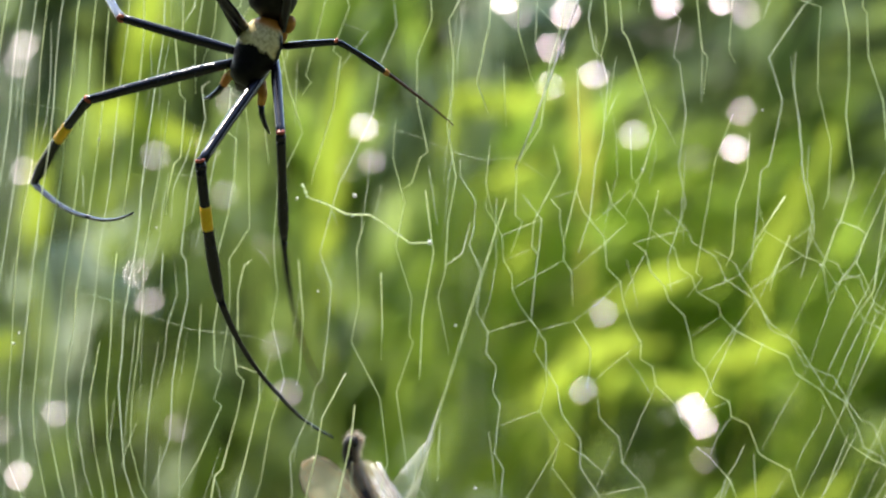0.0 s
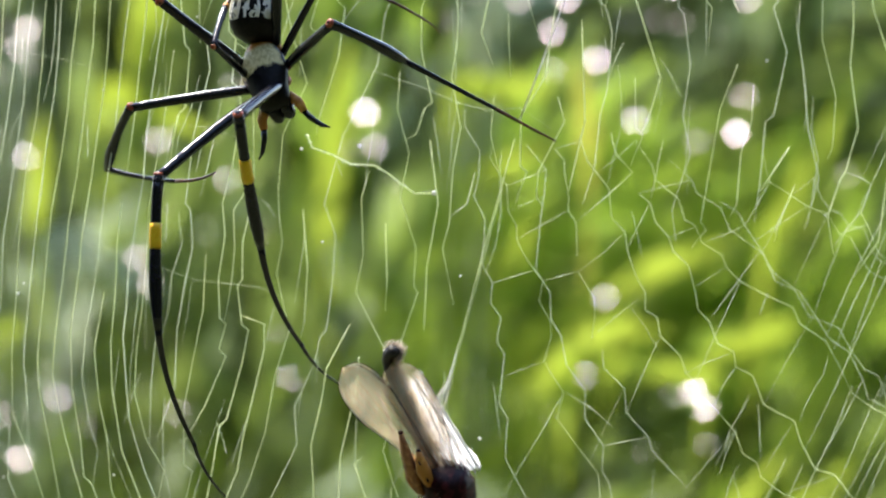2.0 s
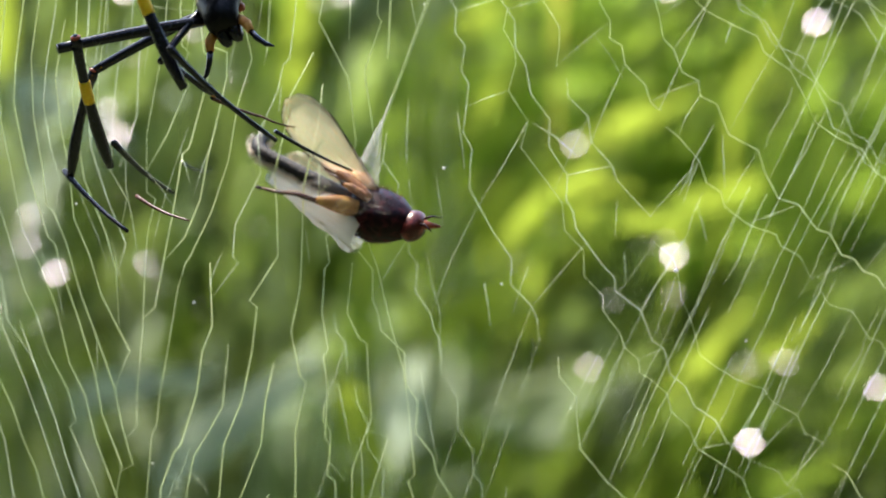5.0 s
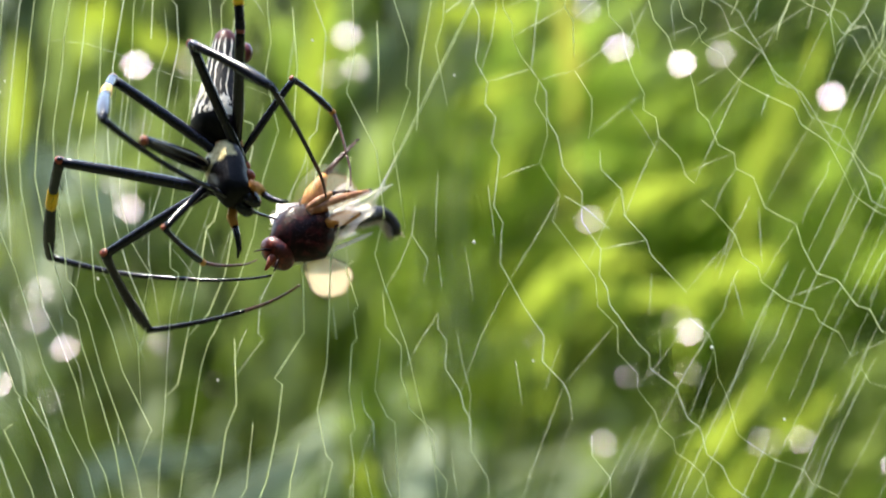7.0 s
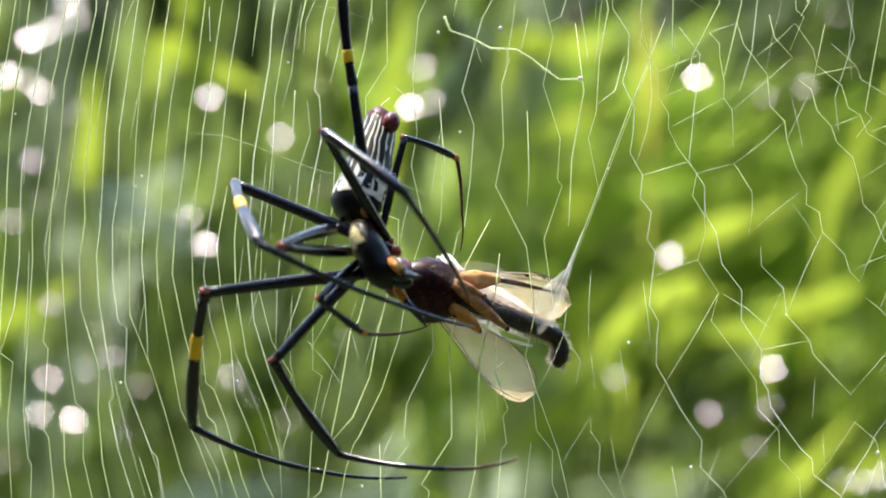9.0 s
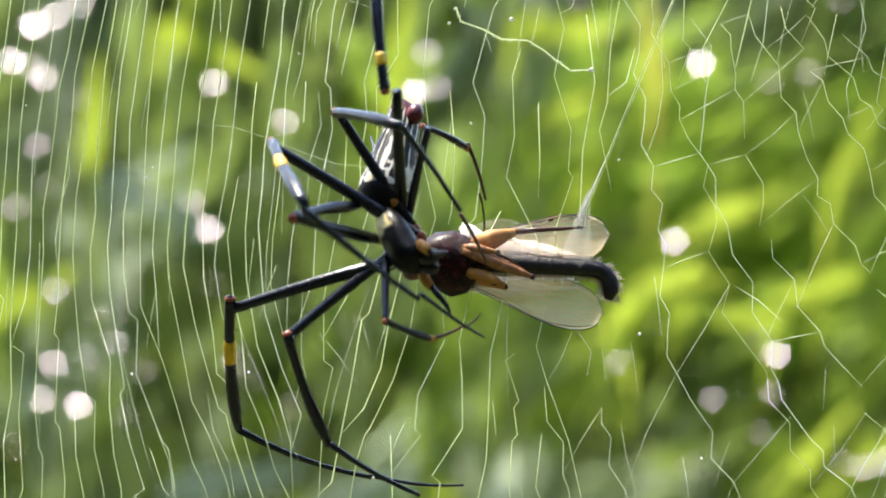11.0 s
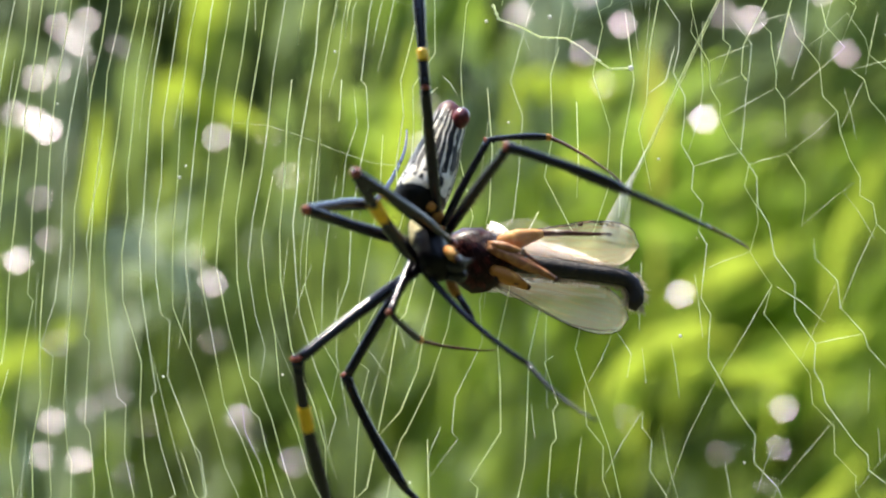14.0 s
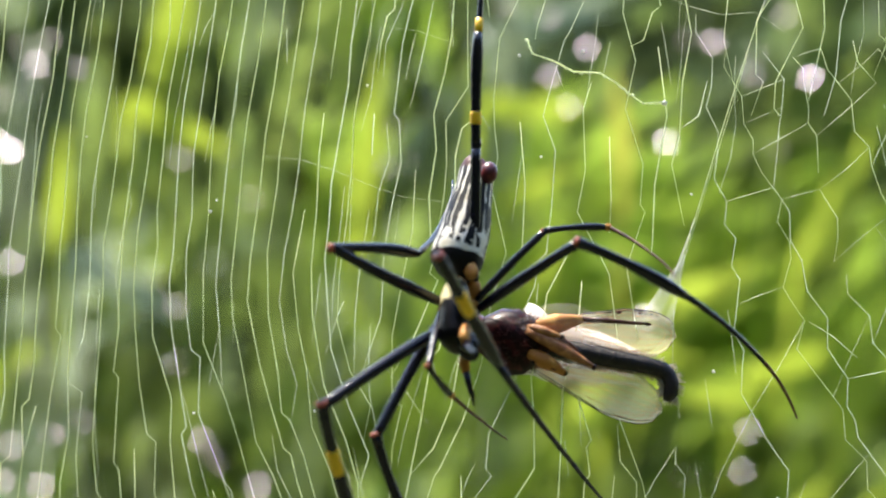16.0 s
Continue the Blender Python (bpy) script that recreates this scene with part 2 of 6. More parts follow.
def tube(bm, points, radii, sides=6):
    """A round tube along points, with a radius for each point."""
    points = [Vector(p) for p in points]
    rings = []
    side = None
    for i, p in enumerate(points):
        along = (points[min(i + 1, len(points) - 1)] - points[max(i - 1, 0)]).normalized()
        if side is None:
            side = along.orthogonal().normalized()
        side = (side - along * side.dot(along)).normalized()
        r = radii[i] if isinstance(radii, (list, tuple)) else radii
        rings.append((p, r, r, side, along.cross(side)))
    return loft(bm, rings, sides)


def ball(bm, centre, a, b, c, sides=12, steps=8):
    """A rounded body with half axes a, b (across) and c (along z)."""
    x, y, z = centre
    rings = []
    for i in range(steps + 1):
        f = -cos(pi * i / steps)
        r = max(sin(pi * i / steps), 0.06)
        rings.append(((x, y, z + f * c), a * r, b * r))
    return loft(bm, rings, sides)


def between(start, end, pole):
    """A pose at start, with z towards end and x towards the pole."""
    z = (end - start).normalized()
    x = (pole - z * pole.dot(z)).normalized()
    y = z.cross(x)
    m = Matrix((x, y, z)).transposed().to_4x4()
    m.translation = start
    return m


# ---- ground ----
def build_ground():
    bm = bmesh.new()
    steps = [-60, -25, -10, -5, -3, -2, -1.4, -0.8, -0.2, 0.4, 1.0, 1.6, 2.2, 2.8, 3.5, 4.5, 6, 9, 15, 30, 60, 150]
    grid = []
    for y in steps:
        row = []
        for x in steps:
            near = max(0.0, 1 - math.hypot(x, y) / 40)
            row.append(bm.verts.new((x, y, 0.05 * near * noise.noise(Vector((x * 0.7, y * 0.7, 0))))))
        grid.append(row)
    for a, b in zip(grid, grid[1:]):
        for i in range(len(a) - 1):
            bm.faces.new((a[i], a[i + 1], b[i + 1], b[i]))
    tagged(part("ground", bm, SOIL), "dark soil with moss under green plants", "ground", kind="structure")


def build_added_hedge():
    """An unseen dense green hedge behind and beside the camera, added to keep sky light off the near sides."""
    bm = bmesh.new()
    rows = []
    for k in range(9):
        z = 4.2 * k / 8
        row = []
        for i in range(41):
            a = radians(180 + 360 * (i / 40 - 0.5) * 0.62 + 90)
            r = 3.0 + 0.35 * noise.noise(Vector((cos(a) * 3, sin(a) * 3, z * 1.4))) + 0.15 * noise.noise(Vector((cos(a) * 11, sin(a) * 11, z * 5)))
            row.append((cos(a) * r, sin(a) * r, z - 0.05))
        rows.append(row)
    front = [[bm.verts.new(p) for p in row] for row in rows]
    back = [[bm.verts.new((p[0] * 1.2, p[1] * 1.2, p[2])) for p in row] for row in rows]
    for sheet in (front, back):
        for a, b in zip(sheet, sheet[1:]):
            for i in range(40):
                bm.faces.new((a[i], a[i + 1], b[i + 1], b[i]))
    for i in range(40):
        bm.faces.new((front[-1][i], front[-1][i + 1], back[-1][i + 1], back[-1][i]))
    for k in range(8):
        for i in (0, 40):
            bm.faces.new((front[k][i], front[k + 1][i], back[k + 1][i], back[k][i]))
    tagged(part("backdrop", bm, LEAF_SHADE_TONE), "dense dark green hedge", "hedge", kind="structure")


# ---- plants ----
def blade(bm, root, start, end, width, droop=0.0, facing=None, steps=10):
    """One long leaf: a thin stalk from its root to start, then a broad blade to end. Folded a little along its midrib."""
    root, start, end = Vector(root), Vector(start), Vector(end)
    lead = start + (start - root).normalized() * (end - start).length * 0.2
    facing = Vector(facing or (0.1, -1, 0.5)).normalized()
    points, widths = [], []
    for i in range(5):
        f = i / 5
        points.append(root.lerp(start, f) + Vector((0, 0, 0.03 * sin(pi * f))))
        widths.append(0.0005)
    for i in range(steps + 1):
        f = i / steps
        p = (1 - f) ** 2 * start + 2 * f * (1 - f) * (start.lerp(end, 0.5) * 0.75 + lead * 0.25) + f * f * end
        p.z -= droop * f * f
        points.append(p)
        widths.append(max(width * 0.5 * min(1.0, 0.35 + 3.2 * f) * (1 - f ** 3.2), 0.0012))
    rows = []
    for i, (p, w) in enumerate(zip(points, widths)):
        along = (points[min(i + 1, len(points) - 1)] - points[max(i - 1, 0)]).normalized()
        across = along.cross(facing).normalized()
        out = across.cross(along).normalized()
        rows.append([bm.verts.new(p + across * w + out * w * 0.25), bm.verts.new(p), bm.verts.new(p - across * w + out * w * 0.25)])
    for a, b in zip(rows, rows[1:]):
        for i in range(2):
            bm.faces.new((a[i], a[i + 1], b[i + 1], b[i]))


def far(px, py, depth):
    """A place behind the web: px, py in decimetres across and up at 1.3 m from the eye, depth in metres behind the web."""
    s = (depth + 0.338) / 1.3
    return on_stage(px * 0.1 * s, depth, py * 0.1 * s)


def ground_under(p, away=0.12, aside=0.0):
    return Vector((p.x + aside, p.y + away, -0.01))


def plant(name, blades, label, category="plant", group=""):
    """A plant out of blades: (from, to, width in mm, material, depth)."""
    empty = new(name)
    first = far(*blades[0][0], blades[0][4])
    base = ground_under(first)
    empty.location = base
    for start, end, width, material, depth in blades:
        a, b = far(*start, depth), far(*end, depth + random.uniform(-0.02, 0.02) - 0.045 * max(end[1] - start[1], 0.0))
        bm = bmesh.new()
        turn = (random.uniform(-0.5, 0.5), -1, random.uniform(-0.8, -0.3) if material in (LEAF_LIME, LEAF_BRIGHT, LEAF_YELLOW, LEAF_GREY) else random.uniform(-0.2, 0.9))
        blade(bm, Vector((0, 0, 0)) + (ground_under(a, 0.1, 0.02) - base) * 0.35, a - base, b - base, width / 1000, 0.0, turn)
        part("blade", bm, material, empty)
    return tagged(empty, label, category, group)


def build_plants():
    B, M, G, Y = LEAF_LIME, LEAF_MID, LEAF_PALE, LEAF_YELLOW
    plant("broad_leaf_plant", [
        ((1.25, -0.50), (2.35, -0.60), 20, B, 0.74), ((1.1, -0.62), (1.80, -0.12), 20, B, 0.76), ((0.9, -0.45), (1.75, 0.12), 24, B, 0.84),
        ((1.0, -0.30), (1.95, -0.32), 20, B, 0.86), ((0.75, 0.0), (1.15, 0.62), 24, B, 0.88), ((1.55, 0.0), (2.35, 0.32), 22, B, 0.86)],
        "bright green plant with long narrow leaves", "plant", "leafy plants")
    plant("broad_leaf_plant", [
        ((2.0, -2.0), (2.80, -1.10), 22, B, 0.76), ((2.3, -2.1), (3.5, -0.9), 26, B, 0.85), ((2.9, -0.9), (3.3, 0.2), 26, B, 0.88),
        ((2.6, 0.2), (3.3, 1.5), 28, B, 0.90), ((2.2, -0.45), (3.2, -0.15), 24, B, 0.88)],
        "green grass-like plant with broad upright leaves", "plant", "leafy plants")
    plant("broad_leaf_plant", [
        ((-2.40, 0.40), (-2.37, 1.22), 13, B, 0.74), ((-1.95, 1.42), (-1.22, 1.06), 19, B, 0.76), ((-1.71, 1.48), (-1.46, 2.65), 24, B, 0.77),
        ((-1.55, 1.35), (-1.25, 2.35), 20, M, 0.84)],
        "yellow-green grass with upright blades", "grass", "leafy plants")
    plant("broad_leaf_plant", [
        ((-0.42, 0.3), (-0.24, 1.75), 17, B, 0.76), ((-0.9, 1.3), (-0.55, 2.2), 22, M, 0.88), ((0.45, 1.40), (1.25, 1.36), 22, B, 0.84), ((0.6, 0.75), (1.2, 1.0), 22, B, 0.86)],
        "mid-green plant with upright leaves", "plant", "leafy plants")
    plant("broad_leaf_plant", [
        ((1.41, 0.90), (1.34, 1.62), 13, Y, 0.76), ((2.5, 1.2), (3.1, 2.1), 28, M, 0.92)],
        "green plant with one yellowing upright leaf", "plant", "leafy plants")
    plant("broad_leaf_plant", [
        ((-2.35, 0.40), (-1.55, -0.05), 20, G, 0.80), ((-3.1, -0.60), (-2.45, -0.20), 20, B, 0.80), ((-1.5, -0.55), (-0.75, -0.95), 24, M, 0.90)],
        "dull green plant with drooping leaves", "plant", "leafy plants")
    plant("broad_leaf_plant", [
        ((-1.9, -1.75), (-0.9, -1.62), 20, G, 0.80), ((-1.3, -2.3), (-0.2, -1.52), 30, G, 0.78), ((0.25, -2.2), (0.45, -1.45), 26, G, 0.80), ((0.20, -2.3), (-0.22, -1.40), 20, B, 0.76),
        ((0.55, -1.30), (0.98, -0.95), 16, B, 0.82)],
        "grey-green plant with pale leaves near the ground", "plant", "leafy plants")


# leaf tones, sun and shade put into the colours, seen from the path, a letter for each quarter decimetre, from the top
# down: B all bright as in full sun, b bright leaves, m mid-green leaves, k dull leaves as in shade, g grey-green herbs,
# G pale herbs, y yellowing leaves, d gaps onto leaves painted dark
LEAF_TONES = ["kkgkkkmkmkkmbkkdgdkdkkkmkdd",
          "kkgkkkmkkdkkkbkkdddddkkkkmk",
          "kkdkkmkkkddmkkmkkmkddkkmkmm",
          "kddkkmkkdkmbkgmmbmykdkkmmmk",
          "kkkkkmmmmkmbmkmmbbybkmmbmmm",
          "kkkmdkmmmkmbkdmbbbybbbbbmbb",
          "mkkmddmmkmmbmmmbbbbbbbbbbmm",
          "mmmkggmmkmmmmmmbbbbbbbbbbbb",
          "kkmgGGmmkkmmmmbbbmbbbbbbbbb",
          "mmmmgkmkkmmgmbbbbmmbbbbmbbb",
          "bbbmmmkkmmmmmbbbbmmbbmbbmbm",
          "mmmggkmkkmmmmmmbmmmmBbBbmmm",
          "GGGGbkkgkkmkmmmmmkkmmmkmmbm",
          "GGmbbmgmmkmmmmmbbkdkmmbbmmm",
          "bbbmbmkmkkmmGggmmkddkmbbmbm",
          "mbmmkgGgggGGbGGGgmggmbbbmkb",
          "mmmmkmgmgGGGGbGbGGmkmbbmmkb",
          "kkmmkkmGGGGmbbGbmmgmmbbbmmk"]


def build_undergrowth():
    """The mass of leaves behind, too many to count: painted dark for shade in the depth, mixed tones in front of it."""
    rng = random.Random(4)
    sheets = {key: bmesh.new() for key in "bmdhs"}
    herbs = {}

    def leaf(key, x, z, depth, length, width, up, facing, cell=None):
        middle = far(x, z, depth)
        way = Vector((cos(up), rng.uniform(-0.75, 0.1) if key in "bmgG" else rng.uniform(-0.4, 0.4), sin(up))) * length * 0.5
        a, b = middle - way, middle + way
        lift = max(0.0, 0.03 - min(a.z, b.z))
        a.z, b.z = a.z + lift, b.z + lift
        root = Vector((a.x - way.x, a.y + 0.05, -0.01)) if rng.random() < 0.1 else a - way * 0.5 - Vector((0, -0.01, 0.01))
        if key in "gG":
            if cell not in herbs:
                herbs[cell] = tagged(new("low_herb"), "grey-green herb with narrow leaves" if key == "g" else "pale grey-green herb with narrow leaves", "herb", "low herbs")
                herbs[cell].location = (a.x, a.y + 0.04, -0.01)
            base = herbs[cell].location
            bm = bmesh.new()
            blade(bm, (0, 0, 0), a - base, b - base, width, 0.02, (rng.uniform(-0.7, 0.7), -1, facing), 6)
            part("leaf", bm, LEAF_GREY if key == "g" else LEAF_PALE, herbs[cell])
            return
        blade(sheets[key], root, a, b, width, 0.02, (rng.uniform(-0.7, 0.7), -1, facing), 6)

    # added tall foliage behind the bank; its dark colour and mass stand for deep shade
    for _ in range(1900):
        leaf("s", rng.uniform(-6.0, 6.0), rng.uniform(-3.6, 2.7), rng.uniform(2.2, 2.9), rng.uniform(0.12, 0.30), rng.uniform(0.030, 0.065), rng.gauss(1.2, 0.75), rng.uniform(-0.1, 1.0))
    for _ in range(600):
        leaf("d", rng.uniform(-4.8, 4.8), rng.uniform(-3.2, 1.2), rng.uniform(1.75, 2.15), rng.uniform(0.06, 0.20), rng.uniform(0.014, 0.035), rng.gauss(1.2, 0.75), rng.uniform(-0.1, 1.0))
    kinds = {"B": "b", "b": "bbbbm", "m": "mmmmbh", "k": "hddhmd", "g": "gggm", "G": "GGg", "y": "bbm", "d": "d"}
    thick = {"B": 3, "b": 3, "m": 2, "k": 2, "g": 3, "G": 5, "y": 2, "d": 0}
    rows, columns = len(LEAF_TONES), len(LEAF_TONES[0])
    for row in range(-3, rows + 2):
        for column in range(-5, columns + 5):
            here = LEAF_TONES[min(max(row, 0), rows - 1)][min(max(column, 0), columns - 1)]
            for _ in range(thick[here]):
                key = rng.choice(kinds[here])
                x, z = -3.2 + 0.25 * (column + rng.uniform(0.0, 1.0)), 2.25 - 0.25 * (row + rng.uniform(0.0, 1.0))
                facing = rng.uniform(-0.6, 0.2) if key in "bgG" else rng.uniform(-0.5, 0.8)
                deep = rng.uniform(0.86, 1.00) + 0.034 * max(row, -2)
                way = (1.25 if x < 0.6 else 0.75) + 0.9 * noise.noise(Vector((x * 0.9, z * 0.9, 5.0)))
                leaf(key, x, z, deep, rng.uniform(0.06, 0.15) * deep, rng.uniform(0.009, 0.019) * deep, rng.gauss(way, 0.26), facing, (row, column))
    for key, name, material, label in (("d", "undergrowth", LEAF_GAP_SHADE, "dark green undergrowth in shade"), ("h", "undergrowth", LEAF_SHADE_TONE, "dull dark green leaves of the bank"), ("m", "grass_bank", LEAF_MID, "mass of mid-green leaves behind the web"),
                                       ("b", "grass_bank", LEAF_BRIGHT, "sunlit bright green leaves behind the web"), ("s", "shrubs", LEAF_GAP_SHADE, "tall dark green shrubs behind the bank")):
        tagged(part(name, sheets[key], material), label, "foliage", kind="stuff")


# where drops hang on stalks (decimetres), by the stretches of the path from which they throw the sun back
DEW_EYES = {"early": (0.020, -0.362, 0.024), "low": (0.022, -0.358, -0.018), "middle": (0.0, -0.338, 0.002), "late": (-0.005, -0.336, -0.012), "last": (-0.020, -0.331, -0.009)}
DEW_PLACES = {}
DEW_PLACES["early", "bright"] = [(1.46, 1.59), (-2.48, 0.92), (1.25, 2.01), (0.84, 2.11), (2.14, -0.71), (-2.57, 1.93), (2.47, 1.33), (1.98, 2.11), (2.35, 2.11), (-1.26, -0.72), (-1.39, -0.62)]
DEW_PLACES["early", "faint"] = [(1.99, -0.74), (-0.67, -0.61), (-0.74, -0.28), (-1.38, 0.36), (-0.55, -0.70), (2.82, 0.99), (1.17, 1.53), (-1.06, 1.41), (-1.39, 1.27), (-2.36, -0.17), (1.40, -0.58)]
DEW_PLACES["early_last", "bright"] = [(0.92, 2.00), (2.52, 2.02)]
DEW_PLACES["early_last", "faint"] = [(-0.85, 0.79), (0.61, 2.07)]
DEW_PLACES["early_late", "faint"] = [(-1.10, 0.76)]
DEW_PLACES["early_low", "bright"] = [(-2.51, -0.43), (-1.72, 0.21), (-0.14, 1.23), (2.45, 1.10), (-2.28, -1.32)]
DEW_PLACES["early_low", "faint"] = [(0.06, 0.74)]
DEW_PLACES["early_low_middle", "bright"] = [(-2.38, -0.58), (-2.24, -0.73), (2.23, -0.81), (2.69, -1.55)]
DEW_PLACES["early_low_middle_last", "faint"] = [(1.97, -1.08)]
DEW_PLACES["early_low_middle_late", "faint"] = [(1.36, 1.41)]
DEW_PLACES["early_middle", "bright"] = [(-2.47, 1.81)]
DEW_PLACES["early_middle", "faint"] = [(-0.81, 0.42)]
DEW_PLACES["early_middle_last", "bright"] = [(-2.54, 1.66), (1.16, 1.79)]
DEW_PLACES["early_middle_late_last", "bright"] = [(-2.51, -1.16), (-2.48, 1.28)]
DEW_PLACES["last", "bright"] = [(-2.81, 1.14), (2.01, 1.70), (-1.01, 0.57), (2.68, 1.59), (-2.92, 0.19)]
DEW_PLACES["last", "faint"] = [(0.90, 1.60), (2.30, 1.93), (2.29, 1.61), (-1.33, -1.20), (1.04, 1.39), (-1.59, -0.33), (-2.19, -0.93), (-1.05, -1.16), (-2.71, 0.33), (-2.25, 1.64)]
DEW_PLACES["late", "bright"] = [(0.41, 0.56), (-2.20, -1.65), (3.06, -1.80)]
DEW_PLACES["late", "faint"] = [(2.83, -1.57), (1.73, 0.28)]
DEW_PLACES["late_last", "bright"] = [(-2.73, 1.07), (-1.78, -0.69), (-1.31, -1.00), (-1.56, 0.73), (-2.67, -0.88), (2.11, -1.35)]
DEW_PLACES["late_last", "faint"] = [(-1.29, 0.79), (-1.57, -1.14), (-2.43, -0.82)]
DEW_PLACES["low", "bright"] = [(-2.22, -0.52), (0.16, 0.64), (3.22, 0.81), (2.69, -1.79), (2.59, -2.10), (2.75, -2.10), (-0.42, -2.09), (3.66, -1.73), (-1.44, -1.72), (-2.05, -0.92), (2.18, 1.04), (3.13, -1.48)]
DEW_PLACES["low", "faint"] = [(1.51, 1.43), (-1.61, 1.23), (-1.00, -0.84), (-2.22, 0.24), (1.63, -1.57), (2.47, 0.87), (-1.54, 0.59)]
DEW_PLACES["low_last", "bright"] = [(-2.40, 1.43)]
DEW_PLACES["low_middle", "bright"] = [(-2.21, 0.00), (-1.58, 1.03), (2.98, -1.54), (-1.61, 0.04), (-2.16, -1.24)]
DEW_PLACES["low_middle", "faint"] = [(0.36, 0.77), (-0.07, 1.00), (-0.83, 1.15), (-1.23, 1.06)]
DEW_PLACES["low_middle_last", "bright"] = [(-1.42, -0.85)]
DEW_PLACES["middle", "bright"] = [(-2.64, 1.78), (-2.49, 1.56), (-2.66, 1.48), (-2.80, 1.42), (-1.01, 1.09), (-0.22, 0.96), (1.87, 1.86), (-1.78, -0.02), (-2.61, -0.63), (-1.58, -0.91), (0.46, 1.86), (-2.95, 1.18), (-2.96, -1.44)]
DEW_PLACES["middle", "faint"] = [(1.80, -1.11), (-2.65, -0.37), (2.31, 0.84), (1.17, -0.86), (-0.05, 0.58), (-2.78, 0.60), (-2.07, -0.17)]
DEW_PLACES["middle_last", "bright"] = [(2.04, 1.84), (2.32, 1.77)]
DEW_PLACES["middle_last", "faint"] = [(-1.96, -0.59)]
DEW_PLACES["middle_late_last", "bright"] = [(1.72, 1.16), (-2.74, -1.12), (1.54, -0.04)]
DEW_PLACES["middle_late_last", "faint"] = [(2.21, -1.07)]


def build_dew():
    """Thin grass stalks, each with a drop of water near its top whose flat side throws the sun back."""
    rng = random.Random(9)
    for (stretch, strength), places in DEW_PLACES.items():
        eyes = [Vector(DEW_EYES[one]) for one in stretch.split("_")]
        eye = on_stage(*(sum(eyes, Vector()) / len(eyes)))
        material = (DEW, DEW_RIPPLED, DEW_WIDE)[min(len(eyes), 3) - 1]
        for x, z in places:
            p = far(x, z, rng.uniform(0.70, 0.84))
            half = ((eye - p).normalized() + to_sun).normalized()
            spread = 0.002 * len(eyes)
            half = (half + Vector((rng.gauss(0, spread), rng.gauss(0, spread), rng.gauss(0, spread)))).normalized()
            root = Vector((p.x + rng.uniform(-0.06, 0.06), p.y + rng.uniform(0.05, 0.2), -0.01))
            bm = bmesh.new()
            bend = p.lerp(root, 0.5) + Vector((0, 0.03, 0.04))
            tube(bm, [root - root, (root.lerp(bend, 0.5)) - root, bend - root, bend.lerp(p, 0.55) - root, p - root], [0.0008, 0.0007, 0.0006, 0.0005, 0.0004], 5)
            stalk = tagged(part("grass_stalk", bm, LEAF_MID), "thin green grass stalk with a glinting water drop", "grass stalk", "stalks with dew")
            stalk.location = root
            bm = bmesh.new()
            size = rng.uniform(0.9, 1.1) * (0.0021 if strength == "bright" else 0.0013)
            loft(bm, [((0, 0, -size * 0.7), size * 0.45, size * 0.45), ((0, 0, -size * 0.5), size * 0.82, size * 0.82), ((0, 0, -size * 0.2), size * 1.04, size * 1.04), ((0, 0, 0), size, size)], 14)
            drop = part("dew_drop", bm, material, stalk, "bright drop of water")
            for face in drop.data.polygons:
                face.use_smooth = False
            drop.matrix_basis = Matrix.Translation(p - root) @ half.to_track_quat("Z", "Y").to_matrix().to_4x4()


# ---- the web ----
FINE = bmesh.new()


def thread(points, radius, material, parent, name="thread"):
    """One thread of silk; without a material it joins the fine threads, which nobody could count."""
    bm = bmesh.new() if material else FINE
    radii = radius if isinstance(radius, list) else [radius * 0.70 * random.uniform(0.85, 1.15) for _ in points]
    if name == "thread" and len(radii) > 2:
        radii = [radii[0] * 0.45] + radii[1:-1] + [radii[-1] * 0.45]
    tube(bm, points, radii, 5)
    return part(name, bm, material, parent) if material else None


